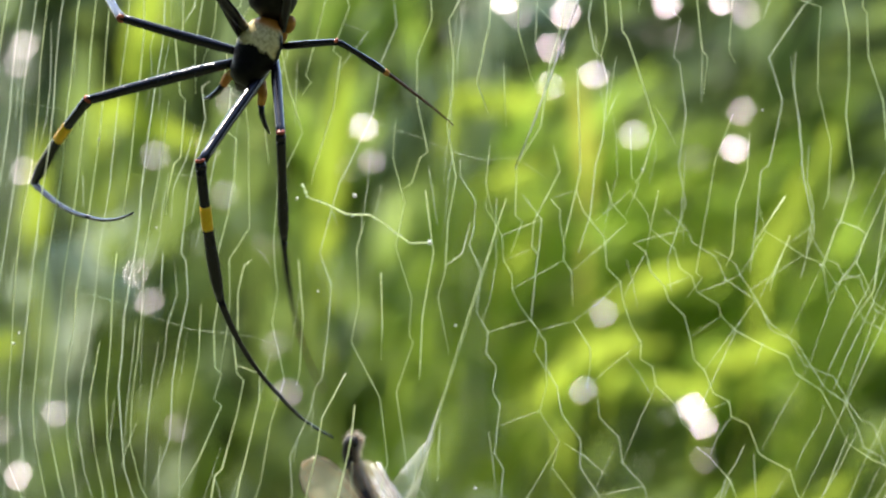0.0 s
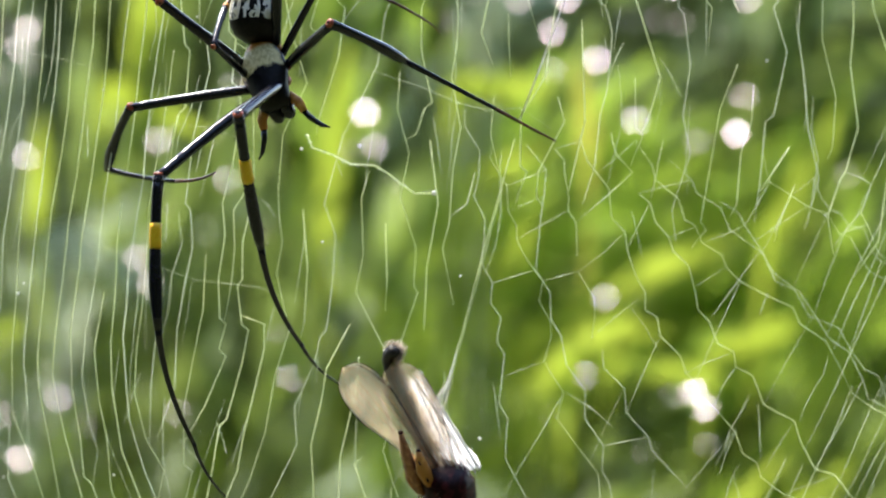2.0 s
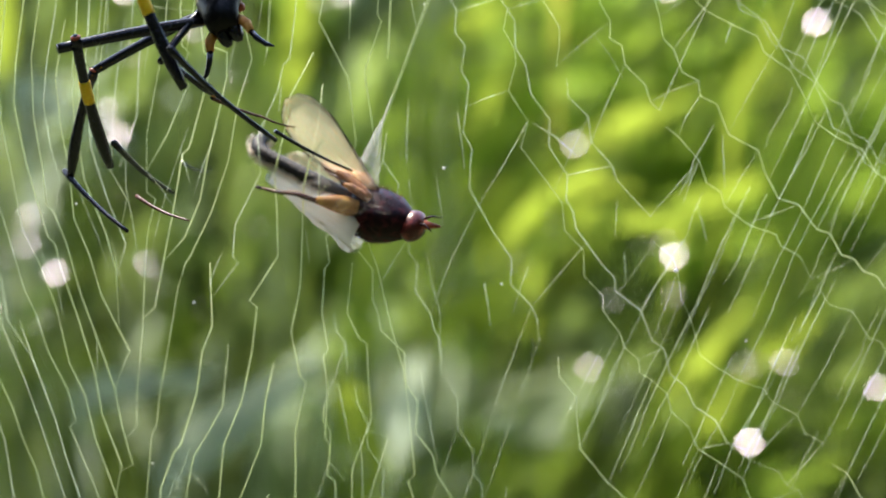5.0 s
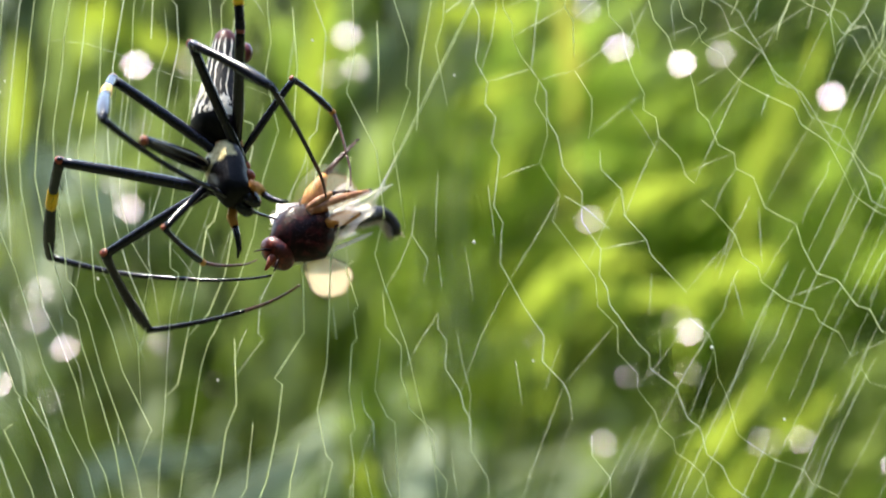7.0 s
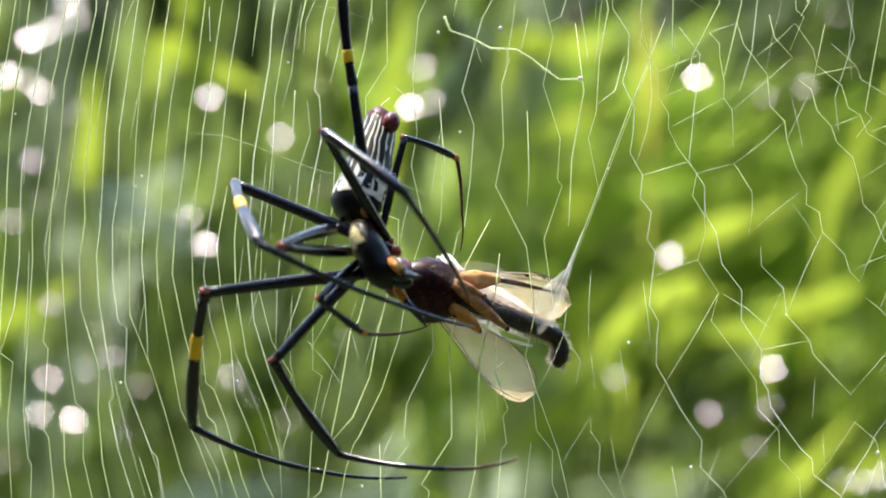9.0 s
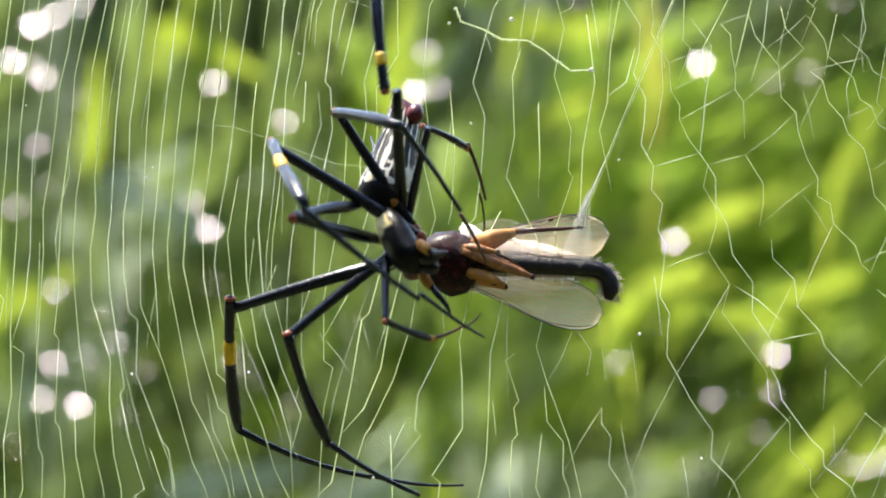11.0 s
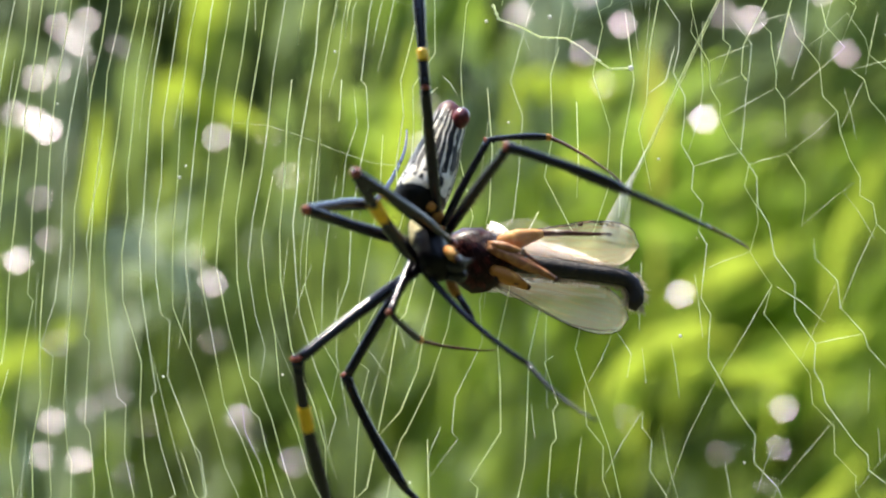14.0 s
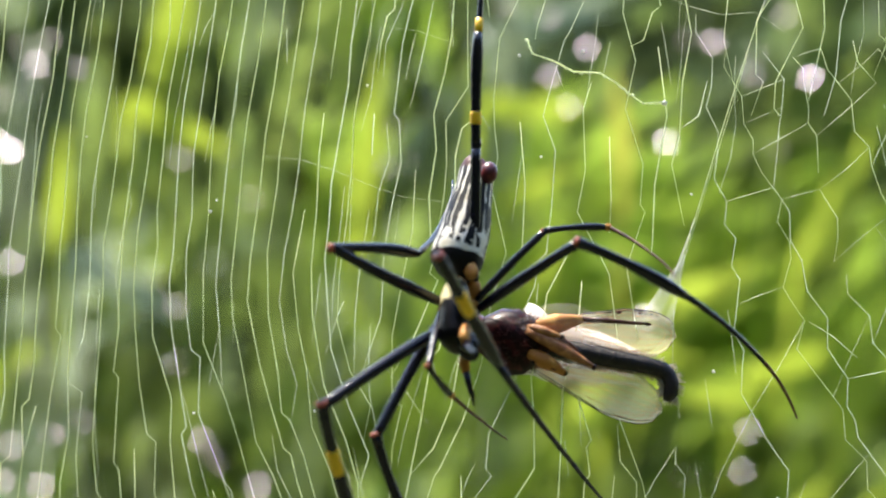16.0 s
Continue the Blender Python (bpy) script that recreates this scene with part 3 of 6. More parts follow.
def build_web():
    rng = random.Random(21)
    web = new("orb_web")
    web.matrix_basis = STAGE
    tagged(web, "torn spider web of pale yellow-green silk threads", "spider web")

    def depth(x, z):
        return 0.003 * noise.noise(Vector((x * 22, z * 22, 3.0))) + 0.0015

    def lean(x, z):
        """The way of the threads, across for each metre upwards; neighbours run side by side."""
        own = 0.10 * noise.noise(Vector((x * 22, z * 40, 8.0)))
        if x > 0.030 and z > -0.03:
            return (0.06 if z > 0.030 else 0.34) + own * 2.0
        if z > 0.002 or x < -0.080:
            return 0.12 + own - (0.9 * (0.0 - z) if z < 0 else 0)
        f = min(max((x + 0.030) / 0.012, 0.0), 1.0)
        left = 0.12 - 0.46 * min(max((x + 0.080) / 0.030, 0.1), 1.0) * min((0.002 - z) / 0.02, 1.0)
        right = min(max(0.32 - 9.0 * (x + 0.020), -0.35), 0.34)
        return left + (right - left) * f + own

    def room(x, z):
        """How far apart neighbouring threads run."""
        if x < -0.028:
            return 0.0027 if z > -0.012 or x < -0.075 else 0.0040
        if z > 0.004:
            return 0.0034 if x < -0.010 else 0.0056
        return 0.0056

    def sway(x, z):
        """How strongly a thread is kinked where it is tied to its neighbours."""
        return 0.05 if x < -0.028 and z > -0.01 else 0.13 if x < -0.012 else 0.26

    class Line:
        """A thread on its way down."""

        def __init__(self, x, z):
            self.x, self.slope, self.until, self.points = x, 0.0, z, []

        def finish(self):
            if len(self.points) > 1 and self.points[0][2] - self.points[-1][2] > 0.004:
                left = self.points[-1][0] < -0.03
                radius = rng.choice((0.00011, 0.00013, 0.00015)) if left else rng.choice((0.00011, 0.00014, 0.00017))
                thread(self.points, radius, rng.choice((SILK, SILK, SILK_FINE)), web)
                for p in self.points[1:-1]:
                    if rng.random() < 0.10:
                        r = rng.uniform(0.00010, 0.00019)
                        ball(FINE, p, r, r, r, 6, 4)

    # the close threads: they run down side by side, end where two come too near, and begin where there is room
    lines, z, step = [], 0.118, 0.0012
    x = -0.158
    while x < 0.178:
        lines.append(Line(x, z))
        x += room(x, z) * rng.uniform(0.75, 1.25)
    bare = []
    while z > -0.118:
        z -= step
        for line in lines:
            if line.until >= z:
                line.points.append((line.x, depth(line.x, z + step), z + step))
                line.until = z - rng.uniform(0.0045, 0.0115)
                line.slope = rng.gauss(0, 1.0) * sway(line.x, z)
                if sway(line.x, z) > 0.1 and rng.random() < 0.16:
                    line.x += rng.choice((-1, 1)) * rng.uniform(0.0007, 0.0017)
                    line.points.append((line.x, depth(line.x, z), z))
            line.x -= step * (lean(line.x, z) + line.slope)
        lines.sort(key=lambda line: line.x)
        for one, two, three in zip(lines, lines[1:], lines[2:]):
            if three.x - one.x < room(two.x, z) * 2.6:
                two.x += 0.10 * ((one.x + three.x) / 2 - two.x)
        kept = []
        for line in lines:
            gone = line.x > 0.034 and z < min(0.030, 0.044 - 0.25 * line.x) + 0.012 * noise.noise(Vector((line.x * 90, 0, 1)))
            near = bool(kept) and line.x - kept[-1].x < room(line.x, z) * 0.36
            torn = rng.random() < (0.0010 if line.x < -0.028 else 0.0035 if z < 0 else 0.012)
            if gone or near or torn:
                line.points.append((kept[-1].x if near else line.x, depth(line.x, z), z))
                line.finish()
                if torn:
                    bare.append((line.x, z - rng.uniform(0.002, 0.012)))
            else:
                kept.append(line)
        lines = kept
        bare = [hole for hole in bare if hole[1] < z]
        born = []
        for one, two in zip(lines, lines[1:]):
            middle, gap = (one.x + two.x) / 2, two.x - one.x
            if gap > room(middle, z) * 1.5 and not any(abs(hole[0] - middle) < 0.003 for hole in bare) and rng.random() < 0.6:
                fresh = Line(middle, z)
                if rng.random() < 0.12:
                    fresh.points = [(one.x, depth(one.x, z), z + 0.0016)]
                born.append(fresh)
        lines = sorted(lines + born, key=lambda line: line.x)
    for line in lines:
        line.finish()
    # finer broken pieces between the upright threads
    for _ in range(150):
        x, z = rng.uniform(-0.12, 0.10), rng.uniform(-0.09, 0.11)
        if x > 0.03 and z < 0.03:
            continue
        points, slope = [], rng.gauss(0.16, 0.10)
        for k in range(rng.randint(2, 5)):
            points.append((x, depth(x, z), z))
            x, z = x - 0.006 * (lean(x, z) + slope * rng.uniform(-1, 1)), z - 0.006
        thread(points, rng.choice((0.00006, 0.00009)), None, web)

    # the open net of the other side: stepped chains run down and outwards, tied to one another by short threads
    chains = []
    x = 0.030
    while x < 0.165:
        px, pz = x, min(0.034, 0.048 - 0.25 * x) + rng.uniform(0.0, 0.012)
        run, steep = [], rng.random() < 0.5
        while pz > -0.116 and px < 0.18:
            run.append((px, depth(px, pz), pz))
            fall = 78 - 36 * min(max((px - 0.040) / 0.06, 0.0), 1.0) + (17 if steep else -19) + rng.gauss(0, 6)
            length = rng.uniform(0.0022, 0.0062)
            px, pz, steep = px + cos(radians(fall)) * length, pz - sin(radians(fall)) * length, not steep if rng.random() < 0.75 else steep
        chains.append(run)
        x += rng.uniform(0.0040, 0.0066) if x < 0.06 else rng.uniform(0.0062, 0.0100)
    for x0, z0 in ((0.022, -0.010), (0.016, -0.026), (0.012, -0.044), (0.010, -0.062), (0.006, -0.080)):
        px, pz, run, steep = x0, z0, [], True
        while pz > -0.116 and px < 0.12:
            run.append((px, depth(px, pz), pz))
            fall = 74 - 24 * min(max((px - 0.030) / 0.06, 0.0), 1.0) + (17 if steep else -19) + rng.gauss(0, 6)
            length = rng.uniform(0.0025, 0.0065)
            px, pz, steep = px + cos(radians(fall)) * length, pz - sin(radians(fall)) * length, not steep
        chains.append(run)
    for run in chains:
        piece = []
        for p in run:
            piece.append(p)
            if rng.random() < 0.06 and len(piece) > 2:
                thread(piece, rng.choice((0.00008, 0.00010, 0.00012)) * (0.75 if piece[0][0] > 0.07 else 1.0), rng.choice((SILK, SILK_FINE)), web)
                piece = [] if rng.random() < 0.6 else [p]
        if len(piece) > 1:
            thread(piece, rng.choice((0.00008, 0.00010, 0.00012)) * (0.75 if piece[0][0] > 0.07 else 1.0), rng.choice((SILK, SILK_FINE)), web)
    knots = [p for run in chains for p in run]
    for p in knots:
        if rng.random() < 0.30:
            r = rng.uniform(0.00010, 0.00020)
            ball(FINE, p, r, r, r, 6, 4)
    tied = set()
    for p in knots:
        near = [q for q in knots if 0.004 < q[0] - p[0] < 0.011 and 0.2 < (q[2] - p[2]) / (q[0] - p[0]) < 3.0]
        if near and rng.random() < 0.24:
            q = rng.choice(sorted(near, key=lambda q: abs(q[0] - p[0]) + abs(q[2] - p[2]))[:4])
            if q in tied:
                continue
            tied.add(q)
            thread([p, ((p[0] + q[0]) / 2 + rng.gauss(0, 0.0003), p[1], (p[2] + q[2]) / 2), q], rng.choice((0.00006, 0.00008, 0.00010)), None, web)
    for i in range(38):
        x = 0.030 + i * 0.0031 + rng.uniform(-0.0008, 0.0008)
        z = -0.085 + rng.uniform(0, 0.02)
        x -= 0.45 * (z + 0.02)
        slope = 1.13 + rng.gauss(0, 0.012)
        while z < 0.055:
            length = rng.uniform(0.012, 0.05)
            points = [(x + cos(slope) * length * f + (rng.gauss(0, 0.0003) if 0 < f < 1 else 0), depth(x, z), z + sin(slope) * length * f) for f in (0, 0.25, 0.5, 0.75, 1)]
            if rng.random() < 0.75:
                thread(points, rng.choice((0.00006, 0.00008, 0.00010)), None, web)
            skip = length + rng.uniform(0.001, 0.008)
            x, z = x + cos(slope) * skip + rng.gauss(0, 0.0006), z + sin(slope) * skip
    # short loose ends
    for i in range(44):
        x, z = rng.uniform(-0.06, 0.10), rng.uniform(-0.09, 0.08)
        slope = rng.choice((1.2, 1.35, 1.75, 1.5, 2.2)) + rng.gauss(0, 0.1)
        length = rng.uniform(0.004, 0.012)
        points = [(x + cos(slope) * length * f, depth(x, z), z + sin(slope) * length * f + 0.0006 * sin(3 * f)) for f in (0, 0.5, 1)]
        thread(points, rng.choice((0.00008, 0.00011)), None, web)
    # fine radii that tie the upright threads together
    for i in range(6):
        x, z = rng.uniform(-0.13, 0.03), rng.uniform(-0.09, 0.09)
        points = [(x + 0.006 * k, depth(x + 0.006 * k, z), z - 0.0016 * k + rng.gauss(0, 0.0006)) for k in range(rng.randint(3, 8))]
        thread(points, 0.00005, None, web)
    # the thick, knotted thread with its bright knot
    trail = [(0.0003, 0, 0.0411), (0.0012, 0, 0.0385), (0.0050, 0, 0.0372), (0.0084, 0, 0.0354), (0.0130, 0, 0.0352), (0.0158, 0, 0.0335), (0.0178, 0, 0.0318), (0.0205, 0, 0.0299), (0.0242, 0, 0.0300)]
    thread(trail, [0.00010, 0.00013, 0.00015, 0.00018, 0.00012, 0.00013, 0.00014, 0.00016, 0.00020], SILK, web, "thick_thread")
    for a, b in zip(trail, trail[1:]):
        for f in (0.0, 0.3, 0.62):
            r = rng.uniform(0.00014, 0.00030)
            ball(FINE, Vector(a).lerp(Vector(b), f) + Vector((0, 0, rng.uniform(-0.0003, 0.0002))), r * 1.5, r, r, 6, 4)
    bm = bmesh.new()
    ball(bm, (0.0242, 0, 0.0300), 0.0005, 0.0005, 0.0005, 8, 6)
    part("knot", bm, SILK_WHITE, web)
    bm = bmesh.new()
    ball(bm, (0.0101, 0, 0.0389), 0.0004, 0.0004, 0.0004, 8, 6)
    part("knot", bm, SILK_WHITE, web)
    for k in range(34):
        x, z = rng.uniform(-0.13, 0.10), rng.uniform(-0.09, 0.09)
        bm = bmesh.new()
        r = rng.uniform(0.00018, 0.00034)
        ball(bm, (x, depth(x, z), z), r, r, r, 6, 4)
        part("knot", bm, SILK_WHITE, web)
    tagged(part("fine_threads", FINE, SILK_FINE, web), "fine short silk threads", kind="stuff")
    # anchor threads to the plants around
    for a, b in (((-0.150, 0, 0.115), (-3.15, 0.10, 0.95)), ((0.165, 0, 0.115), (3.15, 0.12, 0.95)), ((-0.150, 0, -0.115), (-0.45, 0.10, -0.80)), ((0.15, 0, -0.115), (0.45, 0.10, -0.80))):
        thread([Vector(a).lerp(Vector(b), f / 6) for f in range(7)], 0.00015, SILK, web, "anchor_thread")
    # the strong thread from which the prey hangs, above the moving strand
    thread([(0.0404, 0.0006, 0.0439), (0.0440, 0.0006, 0.0530), (0.0520, 0.0006, 0.075), (0.0640, 0.0006, 0.115)], 0.00018, SILK_WHITE, web, "thick_thread")
    return web


# ---- the spider ----
LEG_KINDS = {"first": (29.0, 26.2, 43.0, 1.08, 1.10), "second": (23.2, 21.0, 32.2, 0.98, 1.00), "third": (16.5, 11.8, 16.5, 0.72, 0.62), "fourth": (24.5, 19.5, 32.0, 1.02, 1.00)}
LEGS = [side + "_" + kind for side in ("left", "right") for kind in ("first", "second", "third", "fourth")]


def shaft(name, length, radii, bow, material, parent, label="", sides=10):
    """A leg joint along z, bowed towards x; radii at even steps."""
    bm = bmesh.new()
    count = 12
    points, rs = [], []
    for i in range(count + 1):
        f = i / count
        k = f * (len(radii) - 1)
        j = min(int(k), len(radii) - 2)
        rs.append(radii[j] + (radii[j + 1] - radii[j]) * (k - j))
        points.append((bow * length * 4 * f * (1 - f), 0, f * length))
    tube(bm, points, rs, sides)
    ob = part(name, bm, material, parent, label)
    return ob


def bristles(ob, length, radius, count, size, rng, material):
    """Short stiff hairs along a joint."""
    bm = bmesh.new()
    for _ in range(count):
        f = rng.uniform(0.08, 0.97)
        a = rng.uniform(0, 2 * pi)
        root = Vector((cos(a) * radius * 0.8, sin(a) * radius * 0.8, f * length))
        tip = root + Vector((cos(a) * size, sin(a) * size, size * 0.8)) * rng.uniform(0.5, 1.0)
        tube(bm, (root, tip), [0.00004, 0.00001], 3)
    part("bristles", bm, material, ob)


def build_leg(spider, leg, rng):
    kind = leg.split("_")[1]
    l1, l2, l3, r1, r2 = LEG_KINDS[kind]
    l1, l2, l3, r1, r2 = l1 / 1000, l2 / 1000, l3 / 1000, r1 / 1000, r2 / 1000
    joints = {}
    femur = shaft("femur", l1, [r1 * 0.75, r1, r1 * 1.02, r1 * 0.95, r1 * 0.9, r1 * 0.85], 0.012, LEG_BLACK, spider)
    bm = bmesh.new()
    bright = leg == "right_fourth"
    ball(bm, (0, 0, 0.0008 if bright else -0.0004), r1 * (1.25 if bright else 0.95), r1 * (1.25 if bright else 0.95), r1 * (2.0 if bright else 1.1), 10, 6)
    part("trochanter", bm, ORANGE if bright or kind == "third" else JOINT_RED, femur, "orange hip joint" if bright or kind == "third" else "reddish hip joint")
    bristles(femur, l1, r1, 40, r1 * 0.6, rng, LEG_BLACK)
    tibia = shaft("tibia", l2, [r2 * 0.9, r2 * 0.86, r2 * 0.84, r2 * 0.92, r2 * 1.08, r2 * 1.05, r2 * 0.7], 0.026, LEG_BLACK, spider)
    bm = bmesh.new()
    ball(bm, (0, 0, 0.0006), r2 * 1.0, r2 * 1.0, r2 * 1.7, 10, 6)
    part("patella", bm, LEG_BLACK, tibia)
    bm = bmesh.new()
    ball(bm, (0, 0, -0.0006), r2 * 0.88, r2 * 0.88, r2 * 0.42, 10, 5)
    part("knee_joint", bm, JOINT_RED, tibia, "reddish knee joint")
    bands = {"first": ((0.30, 0.47),), "second": (), "third": ((0.93, 1.02),), "fourth": ((0.20, 0.31),)}[kind]
    if leg == "left_fourth":
        bands = ()
    for f0, f1 in bands:
        bm = bmesh.new()
        points, rs = [], []
        for i in range(6):
            f = f0 + (f1 - f0) * i / 5
            points.append((0.026 * l2 * 4 * f * (1 - f), 0, f * l2))
            rs.append(r2 * (0.97 if 0 < i < 5 else 0.9))
        tube(bm, points, rs, 12)
        part("band", bm, BAND_YELLOW if kind != "third" else ORANGE, tibia, "bright yellow band" if kind != "third" else "orange joint")
    bristles(tibia, l2, r2, 110 if kind == "first" else 60, r2 * 0.9, rng, LEG_BLACK)
    thin = r2 * 0.62
    meta = shaft("metatarsus", l3 * 0.61, [thin, thin * 0.85, thin * 0.74, thin * 0.68, thin * 0.62], 0.045 if kind == "first" else 0.028, TARSUS_BROWN if kind == "third" else LEG_BLACK, spider)
    if leg == "right_fourth":
        bm = bmesh.new()
        tube(bm, [(0, 0, 0.0), (0.0001, 0, 0.0012), (0.0002, 0, 0.0024)], thin * 1.12, 10)
        part("band", bm, BAND_YELLOW, meta, "yellow band")
    bm = bmesh.new()
    ball(bm, (0, 0, 0), thin * 1.0, thin * 1.0, thin * 1.2, 8, 5)
    part("ankle_joint", bm, LEG_BLACK, meta)
    tarsus = shaft("tarsus", l3 * 0.41, [thin * 0.62, thin * 0.5, thin * 0.42, thin * 0.30], 0.045, TARSUS_BROWN if kind in ("second", "third") else LEG_BLACK, spider)
    return {"femur": femur, "tibia": tibia, "metatarsus": meta, "tarsus": tarsus}


def build_spider():
    rng = random.Random(5)
    spider = tagged(new("spider"), "large black orb-weaver spider with yellow leg bands, hanging on its web", "spider")
    # cephalothorax: z from the waist to the face, x towards the back's upper side
    bm = bmesh.new()
    mm = 0.001
    loft(bm, [((x * mm, 0, z * mm), a * mm, b * mm) for z, x, a, b in (
        (-0.6, 0, 0.7, 0.8), (0.2, 0.1, 1.5, 1.9), (1.5, 0.3, 2.1, 3.3), (3.5, 0.5, 2.5, 4.3), (6.0, 0.6, 2.6, 4.5), (8.0, 0.7, 2.7, 4.1), (9.5, 0.9, 2.8, 3.5),
        (11.0, 0.9, 2.7, 3.3), (12.4, 0.6, 2.2, 2.9), (13.2, 0.2, 1.4, 2.1))], 20)
    for v in bm.verts:
        v.co += v.co.normalized() * 0.00018 * noise.noise(v.co * 900)
    front = part("cephalothorax", bm, CARAPACE, spider, "cream and black carapace")
    for s in (-1, 1):
        bm = bmesh.new()
        loft(bm, [((x * mm, s * 1.15 * mm, z * mm), a * mm, b * mm) for z, x, a, b in ((11.0, -0.6, 1.2, 1.1), (12.4, -1.0, 1.8, 1.4), (13.8, -1.4, 1.7, 1.3), (14.7, -1.7, 1.1, 0.9), (15.0, -1.8, 0.5, 0.4))], 10)
        part("chelicera", bm, LEG_BLACK, front, "glossy black jaw")
        bm = bmesh.new()
        tube(bm, [(-1.0 * mm, s * 2.4 * mm, 11.2 * mm), (-0.6 * mm, s * 4.0 * mm, 13.4 * mm), (-0.8 * mm, s * 4.3 * mm, 15.2 * mm)], [0.95 * mm, 0.92 * mm, 0.7 * mm], 8)
        palp = part("pedipalp", bm, ORANGE, front, "orange feeler with a black tip")
        bm = bmesh.new()
        tube(bm, [(-0.8 * mm, s * 4.3 * mm, 15.1 * mm), (-1.2 * mm, s * 5.0 * mm, 16.8 * mm), (-1.8 * mm, s * 6.3 * mm, 18.6 * mm), (-2.0 * mm, s * 7.6 * mm, 19.6 * mm)], [0.6 * mm, 0.58 * mm, 0.46 * mm, 0.15 * mm], 8)
        part("palp_tip", bm, LEG_BLACK, palp, "black feeler tip")
        for k, (yy, xx) in enumerate(((0.5, 2.4), (0.6, 1.7), (1.9, 1.5))):
            bm = bmesh.new()
            ball(bm, (xx * mm, s * yy * mm, 12.4 * mm), 0.22 * mm, 0.22 * mm, 0.22 * mm, 8, 5)
            part("eye", bm, LEG_BLACK, front, "tiny shiny eye")
        bm = bmesh.new()
        ball(bm, (2.9 * mm, s * 1.1 * mm, 6.0 * mm), 0.25 * mm, 0.45 * mm, 0.55 * mm, 8, 5)
        part("carapace_spot", bm, LEG_BLACK, front, "black spot")
    # abdomen: z from the waist to the tip
    bm = bmesh.new()
    loft(bm, [((x * mm, 0, z * mm), a * mm, b * mm) for z, x, a, b in (
        (-0.2, -0.3, 0.9, 0.9), (0.6, 0.0, 2.2, 2.6), (1.8, 0.5, 3.6, 4.0), (3.6, 0.8, 4.5, 4.7), (6.0, 0.7, 4.6, 4.75), (8.5, 0.4, 4.4, 4.4), (11.5, 0.2, 4.1, 4.0),
        (15.0, 0.1, 3.6, 3.5), (18.5, 0.0, 3.1, 3.0), (21.0, 0.2, 2.7, 2.6), (22.6, 0.5, 2.0, 2.0), (23.5, 0.8, 1.0, 1.1))], 24)
    for v in bm.verts:
        v.co += Vector((v.co.x, v.co.y, 0)).normalized() * 0.00022 * noise.noise(v.co * 520)
    rear = part("abdomen", bm, ABDOMEN, spider, "black abdomen with cream stripes and a white band")
    bm = bmesh.new()
    ball(bm, (-2.2 * mm, 2.3 * mm, 19.8 * mm), 1.6 * mm, 1.6 * mm, 2.0 * mm, 12, 8)
    part("spinneret", bm, SPINNERET, rear, "red-brown spinnerets")
    bm = bmesh.new()
    ball(bm, (-0.6 * mm, 0, 0), 0.9 * mm, 1.0 * mm, 1.3 * mm, 10, 6)
    part("waist", bm, JOINT_RED, rear, "orange-red waist")
    bm = bmesh.new()
    ball(bm, (-2.2 * mm, -2.7 * mm, -0.3 * mm), 1.2 * mm, 1.2 * mm, 1.8 * mm, 10, 7)
    part("hip", bm, ORANGE, front, "orange hip swelling")
    legs = {leg: build_leg(spider, leg, rng) for leg in LEGS}
    return spider, front, rear, legs


# ---- the prey ----
def wing_mesh(length, width, side):
    """One membrane along z with a rounded tip, cambered, two faces thick."""
    bm = bmesh.new()
    n, m = 22, 8
    layers = []
    for lift in (0.0, 0.00005):
        rows = []
        for i in range(n + 1):
            f = i / n
            w = width * (0.18 + 0.82 * min(1, (f / 0.62)) ** 0.9) * (1 - max(0, (f - 0.72) / 0.28) ** 2.3) ** 0.5 if f < 1 else width * 0.02
            mid = side * ((0.0024 + 0.0040 * f) if side < 0 else (0.0016 + 0.0034 * f))
            row = []
            for j in range(m + 1):
                g = j / m - 0.5
                row.append(bm.verts.new((0.0007 * cos(g * pi) + 0.0005 * noise.noise(Vector((f * 5, g * 4, side))) + lift, mid + g * w, f * length)))
            rows.append(row)
        layers.append(rows)
        for a, b in zip(rows, rows[1:]):
            for j in range(m):
                bm.faces.new((a[j], a[j + 1], b[j + 1], b[j]))
    low, high = layers
    for j in (0, m):
        for i in range(n):
            bm.faces.new((low[i][j], low[i + 1][j], high[i + 1][j], high[i][j]))
    for i in (0, n):
        for j in range(m):
            bm.faces.new((low[i][j], low[i][j + 1], high[i][j + 1], high[i][j]))
    return bm


